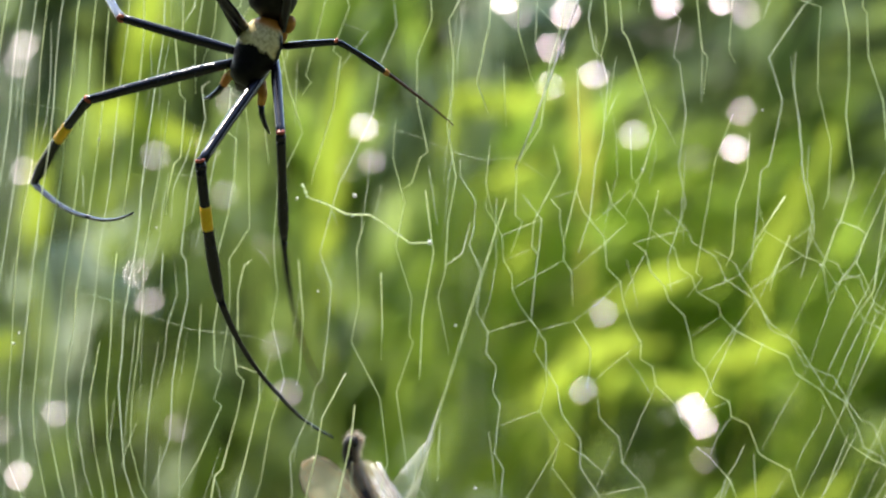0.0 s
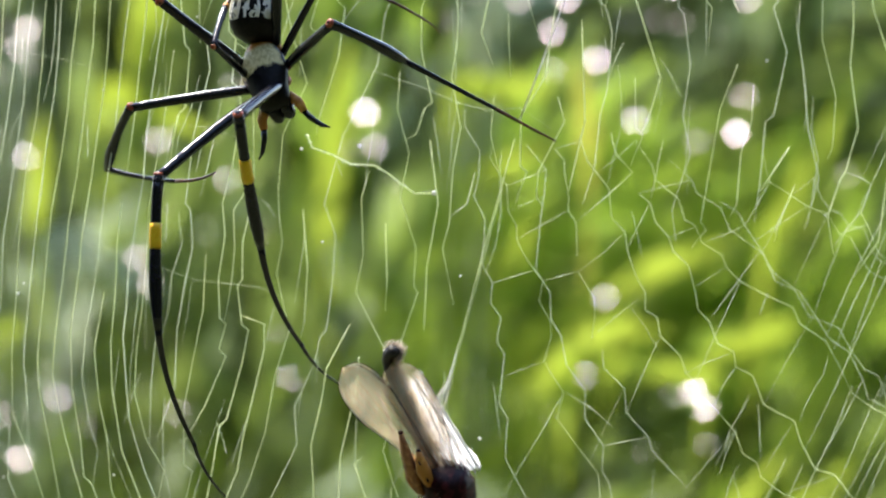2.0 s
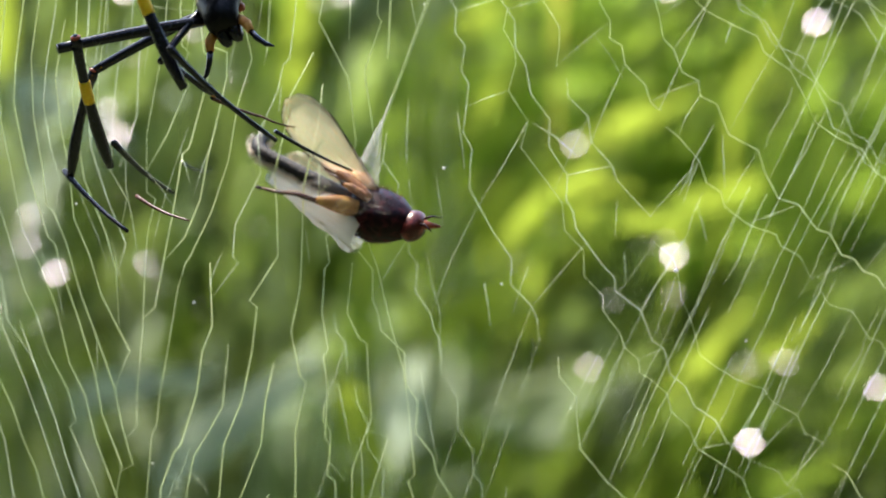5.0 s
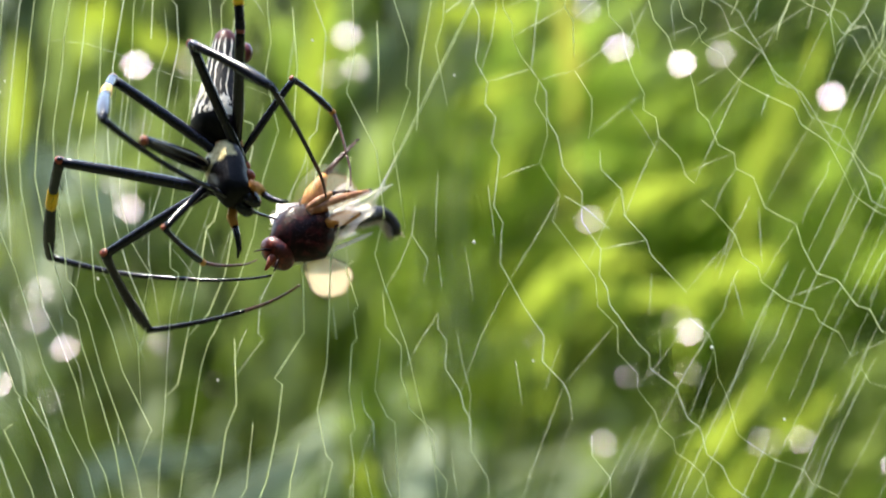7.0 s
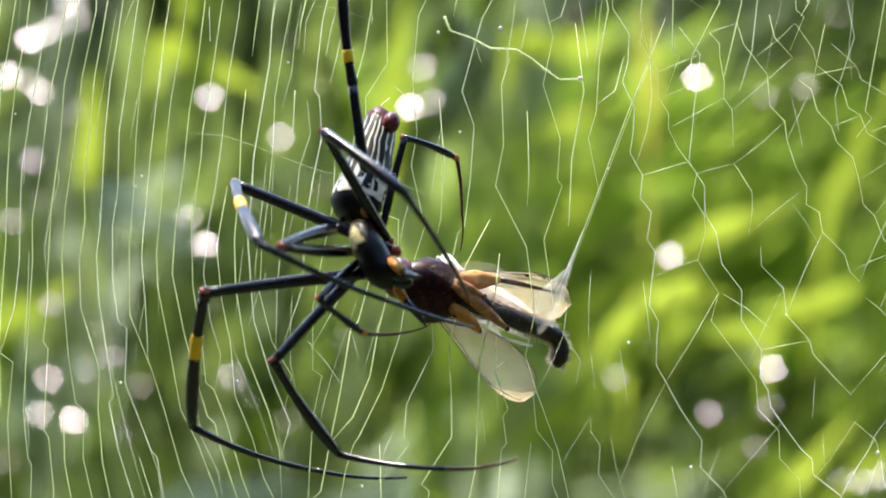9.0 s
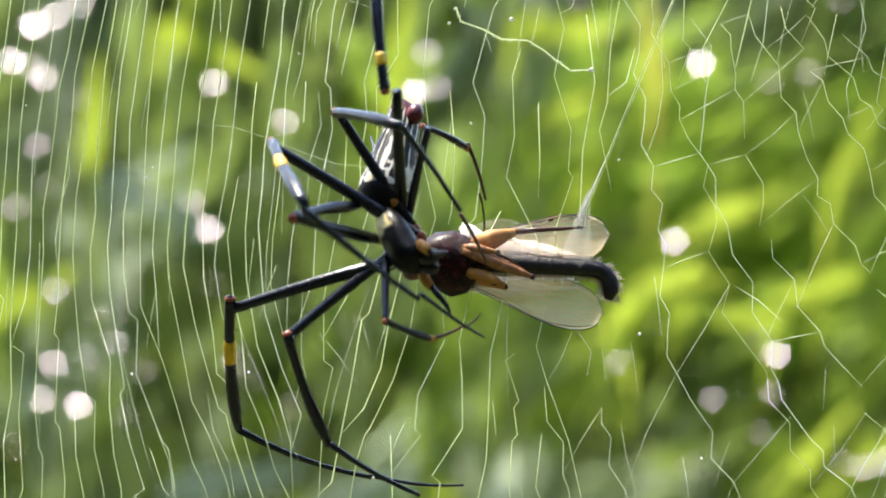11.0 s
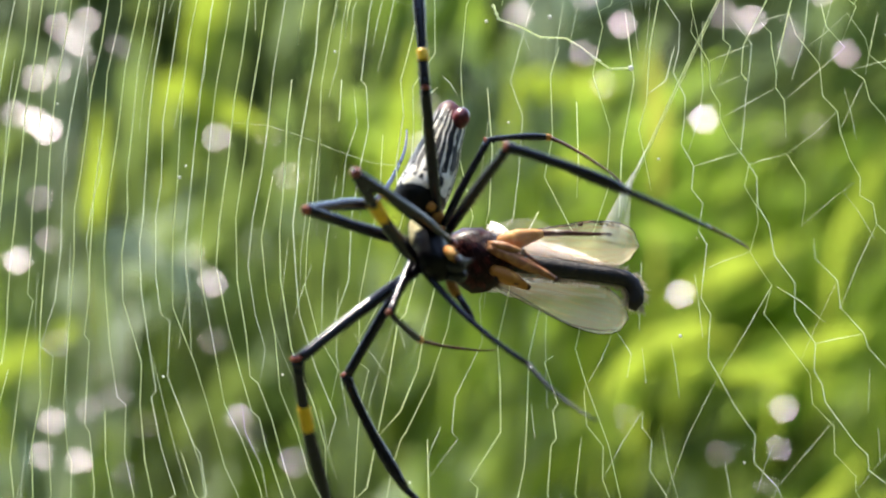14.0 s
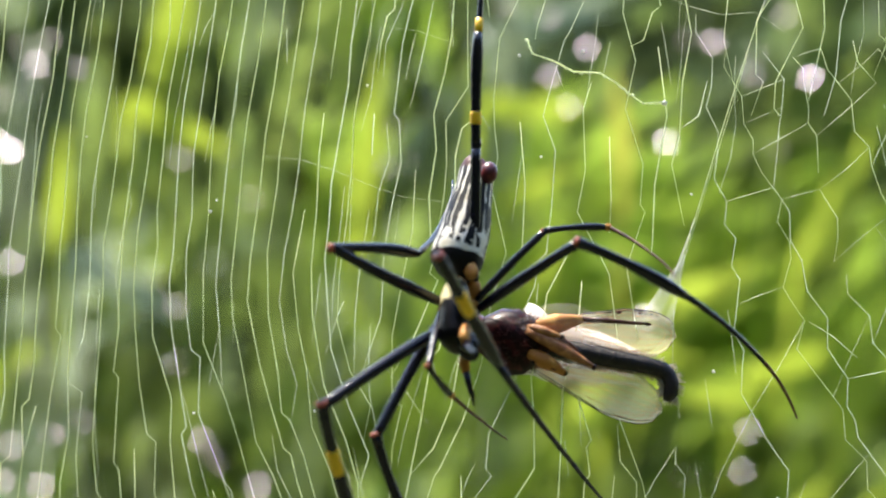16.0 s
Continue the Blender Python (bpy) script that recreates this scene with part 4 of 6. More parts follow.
def build_prey():
    rng = random.Random(8)
    mm = 0.001
    prey = tagged(new("captured_insect"), "dead dark winged insect with orange legs, wrapped in silk", "insect")
    bm = bmesh.new()
    loft(bm, [((x * mm, 0, z * mm), a * mm, b * mm) for z, x, a, b in ((-7.4, 0.4, 1.5, 1.7), (-6.0, 0.3, 2.9, 3.3), (-3.4, 0, 4.3, 4.9), (-0.6, -0.3, 5.1, 5.6), (2.0, -0.2, 4.8, 5.1), (4.6, 0, 3.2, 3.3), (6.0, 0, 1.6, 1.6))], 26)
    for v in bm.verts:
        v.co += v.co.normalized() * (0.0009 * noise.noise(v.co * 320) + 0.0004 * noise.noise(v.co * 900))
    thorax = part("thorax", bm, PREY_DARK, prey, "dark maroon hairy thorax")
    for k in range(5):
        a, z0 = rng.uniform(-0.9, 1.6) + (0.0 if k < 3 else 2.6), rng.uniform(-3.5, 2.5)
        bm = bmesh.new()
        rings = []
        for i in range(6):
            f = i / 5
            c = Vector((cos(a) * 4.9, sin(a) * 5.0, z0 + (f - 0.5) * 4.2)) * mm * (1.0 - 0.10 * abs(f - 0.5))
            w = 0.9 * sin(pi * (0.08 + 0.84 * f)) * mm
            rings.append((c, w * 0.8, w * 1.2))
        loft(bm, rings, 10)
        for v in bm.verts:
            v.co += Vector((cos(a), sin(a), 0)) * 0.0003 * noise.noise(v.co * 900)
        part("silk_patch", bm, SILK_TORN, thorax, "patch of pale silk")
    bm = bmesh.new()
    ball(bm, (0.2 * mm, 0, -7.6 * mm), 2.9 * mm, 3.6 * mm, 2.5 * mm, 14, 8)
    head = part("head", bm, PREY_HEAD, prey, "dark red head")
    for s in (-1, 1):
        bm = bmesh.new()
        ball(bm, (0.1 * mm, s * 2.4 * mm, -7.6 * mm), 1.6 * mm, 1.2 * mm, 1.7 * mm, 12, 8)
        part("eye", bm, PREY_HEAD, head, "glossy red-brown eye")
    bm = bmesh.new()
    tube(bm, [(0.9 * mm, 0, -8.2 * mm), (1.2 * mm, 0.4 * mm, -10.2 * mm), (1.3 * mm, 1.2 * mm, -12.6 * mm)], [1.2 * mm, 0.8 * mm, 0.2 * mm], 9)
    part("mouthpart", bm, JOINT_RED, head, "reddish mouthpart")
    for s in (-1, 1):
        bm = bmesh.new()
        tube(bm, [(1.6 * mm, s * 0.8 * mm, -8.8 * mm), (2.6 * mm, s * 1.6 * mm, -10.4 * mm), (2.4 * mm, s * 2.6 * mm, -12.2 * mm)], [0.3 * mm, 0.25 * mm, 0.12 * mm], 6)
        part("antenna", bm, PREY_DARK, head, "short dark antenna")
    # abdomen with a hooked end
    path = []
    for i in range(18):
        f = i / 17
        z = 4.5 + 21.5 * min(f / 0.78, 1) + (1.7 * sin(min(max((f - 0.78) / 0.22, 0), 1) * pi * 0.75))
        y = -0.2 + 0.2 * f + (3.9 * (1 - cos(min(max((f - 0.72) / 0.28, 0), 1) * pi * 0.62)))
        path.append((0.3 * mm, y * mm, z * mm))
    bm = bmesh.new()
    tube(bm, path, [(1.75 - 0.45 * (i / 17)) * mm * (0.6 if i in (0, 17) else 1) for i in range(18)], 12)
    belly = part("abdomen", bm, PREY_ABDOMEN, prey, "long dark ringed abdomen with a hooked end")
    bm = bmesh.new()
    for _ in range(2800):
        k = rng.uniform(1.0, 16.9)
        i = int(k)
        p = Vector(path[i]).lerp(Vector(path[i + 1]), k - i)
        along = (Vector(path[i + 1]) - Vector(path[i])).normalized()
        u = along.orthogonal().normalized()
        q = along.cross(u)
        a = rng.uniform(0, 2 * pi)
        out = u * cos(a) + q * sin(a)
        if out.x > 0.1:
            continue
        r = (1.75 - 0.45 * k / 17) * mm
        tube(bm, (p + out * r * 0.9, p + out * (r + rng.uniform(0.5, 1.25) * mm) + along * rng.uniform(0.3, 1.0) * mm), [0.07 * mm, 0.03 * mm], 3)
    part("hair", bm, FUZZ, belly, "pale hair fringe")
    bm = bmesh.new()
    for _ in range(1600):
        a, b = rng.uniform(0, 2 * pi), rng.uniform(-0.95, 0.95)
        out = Vector((cos(a) * math.sqrt(1 - b * b), sin(a) * math.sqrt(1 - b * b), b))
        root = Vector((out.x * 4.9, out.y * 5.0, out.z * 5.6)) * mm
        tube(bm, (root, root + out * rng.uniform(0.5, 1.3) * mm), [0.03 * mm, 0.01 * mm], 3)
    part("hair", bm, PREY_HEAD, thorax, "short reddish hair")
    wings = {}
    for s in (-1, 1):
        wing = wings[s] = part("wing", wing_mesh(25.5 * mm, 8.6 * mm, s), WING, prey, "clear yellowish wing")
        for g, reach in ((-0.46, 0.93), (-0.33, 0.95), (-0.2, 0.97), (-0.05, 0.97), (0.1, 0.98), (0.24, 0.92), (0.36, 0.85)):
            bm = bmesh.new()
            points = []
            for i in range(13):
                f = i / 12 * reach
                w = 8.6 * mm * (0.18 + 0.82 * min(1, (f / 0.62)) ** 0.9) * (1 - max(0, (f - 0.72) / 0.28) ** 2.3) ** 0.5
                points.append((0.0009, s * ((0.0024 + 0.0040 * f) if s < 0 else (0.0016 + 0.0034 * f)) + s * -g * w + 0.0002 * sin(f * 9 + g * 7), f * 25.5 * mm))
            tube(bm, points, [0.10 * mm if g == -0.46 else 0.05 * mm] * 13, 5)
            part("vein", bm, PREY_DARK if g == -0.46 else TAN, wing, "dark wing vein")
        for f, size in ((0.58, 0.5), (0.72, 0.3), (0.76, 0.35), (0.80, 0.35), (0.84, 0.3)) if s < 0 else ():
            w = 8.6 * mm * (0.18 + 0.82 * min(1, (f / 0.62)) ** 0.9) * (1 - max(0, (f - 0.72) / 0.28) ** 2.3) ** 0.5
            bm = bmesh.new()
            ball(bm, (0.0008, s * ((0.0024 + 0.0040 * f) if s < 0 else (0.0016 + 0.0034 * f)) + s * 0.42 * w, f * 25.5 * mm), 0.15 * mm, size * 0.7 * mm, size * mm, 8, 5)
            part("wing_spot", bm, PREY_DARK, wing, "dark spot on the wing")
        rim = []
        for g in (-0.5, 0.5):
            side_points = []
            for i in range(23):
                f = i / 22
                w = 8.6 * mm * (0.18 + 0.82 * min(1, (f / 0.62)) ** 0.9) * (1 - max(0, (f - 0.72) / 0.28) ** 2.3) ** 0.5 if f < 1 else 8.6 * mm * 0.02
                side_points.append((0.0001, s * ((0.0024 + 0.0040 * f) if s < 0 else (0.0016 + 0.0034 * f)) + g * w, f * 25.5 * mm))
            rim += side_points if g < 0 else list(reversed(side_points))
        heart = Vector((0, sum(p[1] for p in rim) / len(rim), 0.0165))
        for scale in (0.90, 0.78):
            bm = bmesh.new()
            loop = [heart + (Vector(p) - heart) * scale + Vector((0.0009, 0.0002 * sin(k * 1.3), 0)) for k, p in enumerate(rim) if p[2] > 0.010]
            half = len(loop) // 2
            tube(bm, loop[:half] + loop[half + 1:], 0.00004, 5)
            part("vein", bm, TAN, wing, "fine wing vein")
        bm = bmesh.new()
        tube(bm, rim, 0.00009, 5)
        part("wing_edge", bm, PREY_DARK, wing, "fine dark wing edge")
    legs = [((1.5, -2.4, 1.8), (2.4, -5.6, 10.2), 1.8, (1.8, -7.0, 21.5), ORANGE), ((4.2, -1.6, 1.0), (5.0, 2.6, 13.2), 1.15, (4.6, 0.9, 4.5), TAN),
            ((3.5, 2.0, 2.0), (4.0, 4.4, 8.6), 1.35, (4.4, 3.6, 3.0), ORANGE), ((4.0, -2.2, 1.0), (5.2, -1.4, 7.0), 0.9, (4.6, 1.5, 12.0), TAN)]
    for a, b, r, c, skin in legs:
        a, b, c, r = Vector(a) * mm, Vector(b) * mm, Vector(c) * mm, r * mm
        bm = bmesh.new()
        tube(bm, [a.lerp(b, f / 6) + Vector((0.4 * mm * sin(f * 0.52), 0, 0)) for f in range(7)], [r * 0.6, r * 0.85, r, r, r * 0.85, r * 0.6, r * 0.35], 10)
        for v in bm.verts:
            v.co += Vector((1, 1, 0)) * 0.0002 * noise.noise(v.co * 700)
        leg = part("leg", bm, skin, prey, "orange leg" if skin is ORANGE else "tan brown leg")
        bm = bmesh.new()
        ball(bm, b, 0.55 * mm, 0.55 * mm, 0.5 * mm, 8, 5)
        part("leg_joint", bm, PREY_DARK, leg, "dark leg joint")
        bm = bmesh.new()
        tube(bm, [b, b.lerp(c, 0.35) + Vector((0.5 * mm, 0, 0)), b.lerp(c, 0.7), c], [r * 0.3, r * 0.27, r * 0.2, r * 0.12], 7)
        part("shin", bm, TARSUS_BROWN, leg, "thin dark brown shin")
        for f in (0.62, 1.0):
            bm = bmesh.new()
            ball(bm, b.lerp(c, f), r * 0.2, r * 0.2, r * 0.45, 7, 4)
            part("shin_spot", bm, PREY_DARK, leg, "dark spot")
    # silk laid round the abdomen: an open sheet
    bm = bmesh.new()
    rows = []
    for i in range(19):
        f = i / 18
        z = 1.0 + 20.5 * f
        r = 7.3 - 3.9 * f + 0.8 * noise.noise(Vector((f * 6, 1, 0)))
        row = []
        for j in range(15):
            a = radians(150 + 240 * j / 14)
            fold = 1 + 0.22 * noise.noise(Vector((j * 0.9, f * 2.2, 4.0)))
            row.append(bm.verts.new(((-3.4 + 1.2 * f + r * 0.62 * fold * cos(a)) * mm, (-0.8 + 0.9 * f + r * 0.86 * fold * sin(a)) * mm, z * mm)))
        rows.append(row)
    for low, high in zip(rows, rows[1:]):
        for j in range(14):
            bm.faces.new((low[j], low[j + 1], high[j + 1], high[j]))
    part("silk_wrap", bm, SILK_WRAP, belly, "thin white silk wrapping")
    # a film of silk round the legs
    bm = bmesh.new()
    rows = []
    for i in range(11):
        f = i / 10
        row = []
        for j in range(13):
            a = radians(-150 + 250 * j / 12)
            r = (4.2 * sin(pi * (0.12 + 0.76 * f))) * (1 + 0.25 * noise.noise(Vector((j * 0.7, f * 3, 6))))
            row.append(bm.verts.new(((3.0 + r * 0.75 * cos(a)) * mm, (-2.6 - 1.6 * f + r * sin(a)) * mm, (0.0 + 14.0 * f) * mm)))
        rows.append(row)
    for low, high in zip(rows, rows[1:]):
        for j in range(12):
            bm.faces.new((low[j], low[j + 1], high[j + 1], high[j]))
    part("silk_film", bm, SILK_TORN, prey, "thin film of silk")
    # a torn sheet of silk over the back
    bm = bmesh.new()
    rows = []
    for i in range(17):
        f = i / 16
        half = 5.2 - 1.8 * f + 1.1 * noise.noise(Vector((f * 4, 0.3, 2)))
        row = []
        for j in range(13):
            g = -1 + j / 6
            ruck = 0.9 * noise.noise(Vector((g * 2.6, f * 3.5, 11))) + 0.5 * noise.noise(Vector((g * 7, f * 5, 3)))
            row.append(bm.verts.new(((-5.6 + 2.2 * g * g + 1.2 * f + ruck) * mm, (half * g + 1.2 * f) * mm, (2.6 + 14.0 * f + (1.2 * noise.noise(Vector((g * 3, 5, 1))) if i in (0, 16) else 0)) * mm)))
        rows.append(row)
    for low, high in zip(rows, rows[1:]):
        for j in range(12):
            bm.faces.new((low[j], low[j + 1], high[j + 1], high[j]))
    part("silk_sheet", bm, SILK_SHEET, prey, "torn sheet of pale silk")
    for k in range(40):
        a, twist = 2 * pi * k / 40 + rng.uniform(-0.15, 0.15), rng.uniform(-0.8, 0.8)
        points = []
        for i in range(10):
            f = i / 9
            r = 6.7 - 3.4 * f
            points.append(((-3.6 + 1.2 * f + r * 0.64 * cos(a + twist * f)) * mm, (-1.0 + 1.4 * f + r * 0.89 * sin(a + twist * f)) * mm, (0.5 + 22.0 * f) * mm))
        thread(points, 0.00012, SILK_WHITE, belly, "silk_thread")
    return prey, wings, belly


def build_strand():
    """The silk from which the prey hangs: z runs up along it from the prey."""
    rng = random.Random(3)
    strand = tagged(new("silk_strand"), "bright silk strand from which the prey hangs", "silk strand")
    thread([(0.0003 * sin(i), 0, 0.049 * i / 8) for i in range(9)], [0.00009] * 9, SILK, strand)
    thread([(0.0006 - 0.00008 * i, 0.0003, 0.040 * i / 8) for i in range(9)], [0.00006] * 9, SILK, strand)
    for i in range(5):
        a = rng.uniform(-1.2, 1.2)
        spread = rng.uniform(0.002, 0.0055)
        thread([(sin(a) * spread, rng.uniform(-0.001, 0.001), -rng.uniform(0.002, 0.007)), (sin(a) * spread * 0.45, 0, -0.0005), (0, 0, rng.uniform(0.003, 0.012))], [0.00003, 0.00005, 0.00004], SILK_WHITE, strand)
    bm = bmesh.new()
    rows = []
    for i in range(13):
        f = i / 12
        r = 0.0002 + 0.0056 * f ** 0.9
        row = []
        for j in range(13):
            a = radians(-150 + 300 * j / 12)
            fold = 1 + 0.35 * noise.noise(Vector((j * 0.8, f * 1.5, 7.0)))
            row.append(bm.verts.new((r * fold * sin(a), r * 0.35 * fold * cos(a), -0.003 + 0.0125 * f + (0.0022 * noise.noise(Vector((j * 0.6, 0, 2.0))) if i == 12 else 0.0))))
        rows.append(row)
    for low, high in zip(rows, rows[1:]):
        for j in range(12):
            bm.faces.new((low[j], low[j + 1], high[j + 1], high[j]))
    veil = part("silk_veil", bm, SILK_VEIL, strand, "white silk veil")
    return strand, veil


build_ground()
build_added_hedge()
build_plants()
build_undergrowth()
build_dew()
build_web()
spider, spider_front, spider_rear, spider_legs = build_spider()
prey, prey_wings, prey_belly = build_prey()
strand, silk_veil = build_strand()

# ---- how the things move: places in millimetres on the stage, x y z at each of the times ----
TIMES = [0, 0.5, 1, 1.5, 2, 2.5, 3, 3.5, 4, 4.1, 4.2, 6.3, 6.5, 7, 7.5, 8, 8.5, 9, 9.5, 10, 12.5, 13, 13.5, 13.8, 14, 14.5, 15, 15.5, 16]
TRACKS = {}
TRACKS["rear"] = [-4.9, -10.0, 70.8, -5.1, -10.0, 67.3, -6.6, -10.0, 65.7, -7.3, -10.0, 67.1, -8.3, -10.0, 56.8, -9.0, -10.0, 49.8, -10.5, -10.0, 37.9, -7.5, -10.0, 29.9, -7.6, -10.0, 25.9, -8.1, -10.0, 25.4, -8.7, -10.0, 25.0, -9.2, -10.0, 4.2, -9.0, -10.0, 2.5, -13.3, -10.0, 0.4, -16.4, -10.0, 1.7, -10.5, -10.0, 3.5, -15.0, -10.0, 4.1, -14.9, -10.0, 4.0, -13.9, -10.0, 2.3, -10.6, -10.0, 3.4, -14.8, -10.0, 4.4, -13.9, -10.0, 3.8, -14.0, -10.0, 2.1, -13.2, -10.0, 2.7, -12.7, -10.0, 3.0, -12.5, -10.0, 2.1, -11.4, -10.0, 1.6, -11.7, -10.0, 0.9, -12.2, -10.0, -1.4]
TRACKS["head"] = [-10.1, -7.0, 59.1, -6.3, -6.7, 54.6, -6.0, -3.7, 54.1, -5.8, -3.6, 55.7, -4.1, -12.8, 44.6, -4.4, -12.5, 37.7, -5.2, -14.8, 26.8, -2.6, -10.0, 17.7, -3.7, -15.7, 14.6, -4.9, -16.5, 14.4, -6.2, -17.1, 14.2, -4.3, -15.2, -6.9, -3.8, -13.7, -9.1, -8.4, -17.3, -9.4, -9.3, -17.7, -6.3, -4.6, -18.2, -5.0, -8.3, -15.2, -6.0, -8.2, -16.7, -5.2, -7.2, -17.6, -6.2, -3.7, -18.3, -4.1, -9.4, -18.2, -4.4, -7.9, -18.5, -4.4, -9.8, -18.8, -6.8, -8.6, -18.7, -6.1, -7.8, -18.6, -5.6, -11.1, -18.4, -8.0, -11.0, -17.5, -9.2, -12.3, -15.9, -10.9, -12.1, -17.6, -12.2]
TRACKS["tip"] = [-1.8, -10.0, 94.1, -3.6, -10.0, 90.7, -5.5, -10.0, 89.2, -6.7, -10.0, 90.6, -8.8, -10.0, 80.2, -8.5, -10.0, 73.3, -9.3, -4.9, 60.8, -9.5, -10.0, 53.4, -9.6, -10.0, 49.3, -9.9, -10.0, 48.9, -10.2, -10.0, 48.4, -10.8, -3.5, 26.7, -8.1, -7.6, 25.8, -12.2, 0.0, 21.7, -17.7, 0.3, 22.8, -9.4, 2.2, 23.5, -12.0, 0.8, 24.8, -10.4, 0.5, 24.5, -9.9, 0.8, 22.7, -7.5, 1.2, 23.8, -9.8, 1.4, 24.2, -9.3, 0.7, 24.2, -9.3, -1.7, 23.6, -7.6, -0.9, 23.6, -6.4, -0.5, 23.6, -6.6, 0.1, 22.4, -5.2, -1.9, 22.8, -7.3, -5.4, 23.5, -8.1, -1.6, 20.2]
TRACKS["left_first.hip"] = [-11.3, -5.8, 63.5, -8.8, -5.6, 58.4, -9.0, -3.5, 57.3, -9.0, -3.4, 58.5, -8.0, -10.0, 47.0, -8.3, -9.8, 40.1, -9.3, -11.4, 28.7, -6.6, -8.0, 20.1, -7.5, -12.1, 16.9, -8.6, -12.7, 16.7, -9.6, -13.1, 16.6, -8.3, -11.7, -4.9, -7.8, -10.7, -7.0, -12.3, -13.2, -7.9, -13.4, -13.5, -6.0, -8.6, -13.9, -4.3, -12.6, -11.7, -4.7, -12.4, -12.8, -4.3, -11.3, -13.5, -5.6, -7.8, -14.0, -3.9, -13.3, -13.9, -3.5, -11.9, -14.1, -3.8, -13.6, -14.3, -5.5, -12.4, -14.3, -5.0, -11.6, -14.2, -4.6, -14.3, -14.0, -5.6, -14.0, -13.4, -6.3, -15.0, -12.3, -7.4, -15.0, -13.5, -9.2]
TRACKS["left_first.knee"] = [-39.3, -5.8, 56.2, -36.2, -5.6, 49.0, -31.6, -18.6, 47.2, -30.1, -20.1, 47.8, -23.8, -28.7, 31.6, -26.9, -26.3, 25.1, -29.6, -28.2, 16.6, -27.9, -25.2, 10.5, -28.6, -30.4, 9.0, -29.0, -30.9, 7.3, -29.5, -31.2, 5.6, -35.9, -11.7, 4.0, -34.2, -21.4, -1.4, -40.8, -13.2, -2.5, -39.6, -25.7, -2.9, -35.9, -23.6, -5.5, -41.5, -11.7, -6.7, -39.0, -23.8, -7.3, -38.6, -22.6, -9.1, -36.4, -14.0, -8.4, -40.5, -13.9, -13.6, -38.9, -14.1, -14.3, -31.0, -29.6, -23.0, -31.5, -28.8, -21.3, -31.8, -28.1, -20.2, -23.9, -34.8, -23.4, -29.2, -31.4, -23.1, -32.7, -30.9, -20.9, -34.2, -31.5, -21.2]
TRACKS["left_first.ankle"] = [-52.6, 11.4, 41.6, -48.4, 12.0, 33.9, -45.6, -6.8, 28.4, -35.6, -20.1, 22.1, -23.8, -28.7, 5.4, -28.6, -26.3, -1.0, -31.6, -28.2, -9.6, -30.0, -25.2, -15.6, -27.7, -30.4, -17.2, -24.9, -21.9, -16.9, -21.0, -19.9, -16.4, -39.8, 7.2, -13.7, -32.7, -2.4, -19.5, -46.0, 6.1, -19.3, -48.5, -9.0, -21.0, -43.1, -14.3, -28.9, -47.8, -3.3, -30.7, -42.7, -11.6, -30.2, -39.3, -8.8, -31.4, -37.7, -1.3, -31.3, -37.5, 0.4, -35.3, -34.5, 1.8, -34.7, -24.9, -18.7, -46.0, -26.4, -17.8, -44.6, -27.4, -17.1, -43.6, -15.7, -20.9, -44.1, -24.3, -19.6, -45.9, -28.4, -18.6, -43.6, -28.1, -19.2, -43.5]
TRACKS["left_first.mid"] = [-38.0, -9.2, 34.5, -35.3, -10.5, 31.0, -37.3, -31.0, 22.7, -29.0, -36.6, 2.8, -19.4, -13.9, -15.8, -19.3, -11.3, -20.4, -21.1, -9.7, -24.9, -21.7, -11.3, -36.2, -18.0, -19.3, -38.9, -17.4, -2.6, -33.0, -15.2, 4.0, -25.5, -22.9, 23.8, -24.9, -11.2, 8.5, -29.9, -20.5, 1.7, -23.3, -27.4, 6.4, -18.5, -31.2, 6.0, -40.4, -29.4, 9.7, -44.2, -22.5, 2.4, -39.3, -16.2, 0.9, -39.1, -15.8, 8.8, -41.5, -13.3, 7.3, -42.7, -11.9, 12.6, -42.5, -5.4, -5.8, -57.7, -8.7, -3.4, -57.6, -11.0, -2.1, -57.5, 1.4, -6.8, -58.1, -8.6, -6.4, -62.2, -12.6, -5.3, -59.8, -12.3, -6.0, -59.7]
TRACKS["left_first.end"] = [-28.1, -23.8, 35.0, -26.6, -25.5, 34.2, -29.4, -46.8, 22.6, -22.0, -50.5, -5.5, -14.9, -1.2, -27.1, -10.4, 0.4, -30.1, -12.0, 4.1, -31.2, -13.3, -0.2, -47.0, -8.3, -10.3, -50.6, -11.0, 12.2, -40.0, -12.3, 21.3, -27.2, -11.3, 36.5, -28.9, 5.3, 13.1, -34.1, -4.0, -4.7, -22.6, -11.8, 12.9, -13.5, -19.9, 19.0, -44.3, -14.1, 16.8, -49.3, -6.6, 9.6, -41.4, 0.1, 7.5, -40.2, 1.0, 13.4, -44.3, 3.8, 11.3, -43.8, 5.0, 17.2, -43.9, 10.4, 1.3, -61.4, 6.0, 5.0, -62.3, 3.1, 7.0, -62.9, 16.1, 0.8, -64.0, 5.5, 1.1, -69.7, 1.6, 2.0, -67.2, 1.9, 1.3, -67.2]
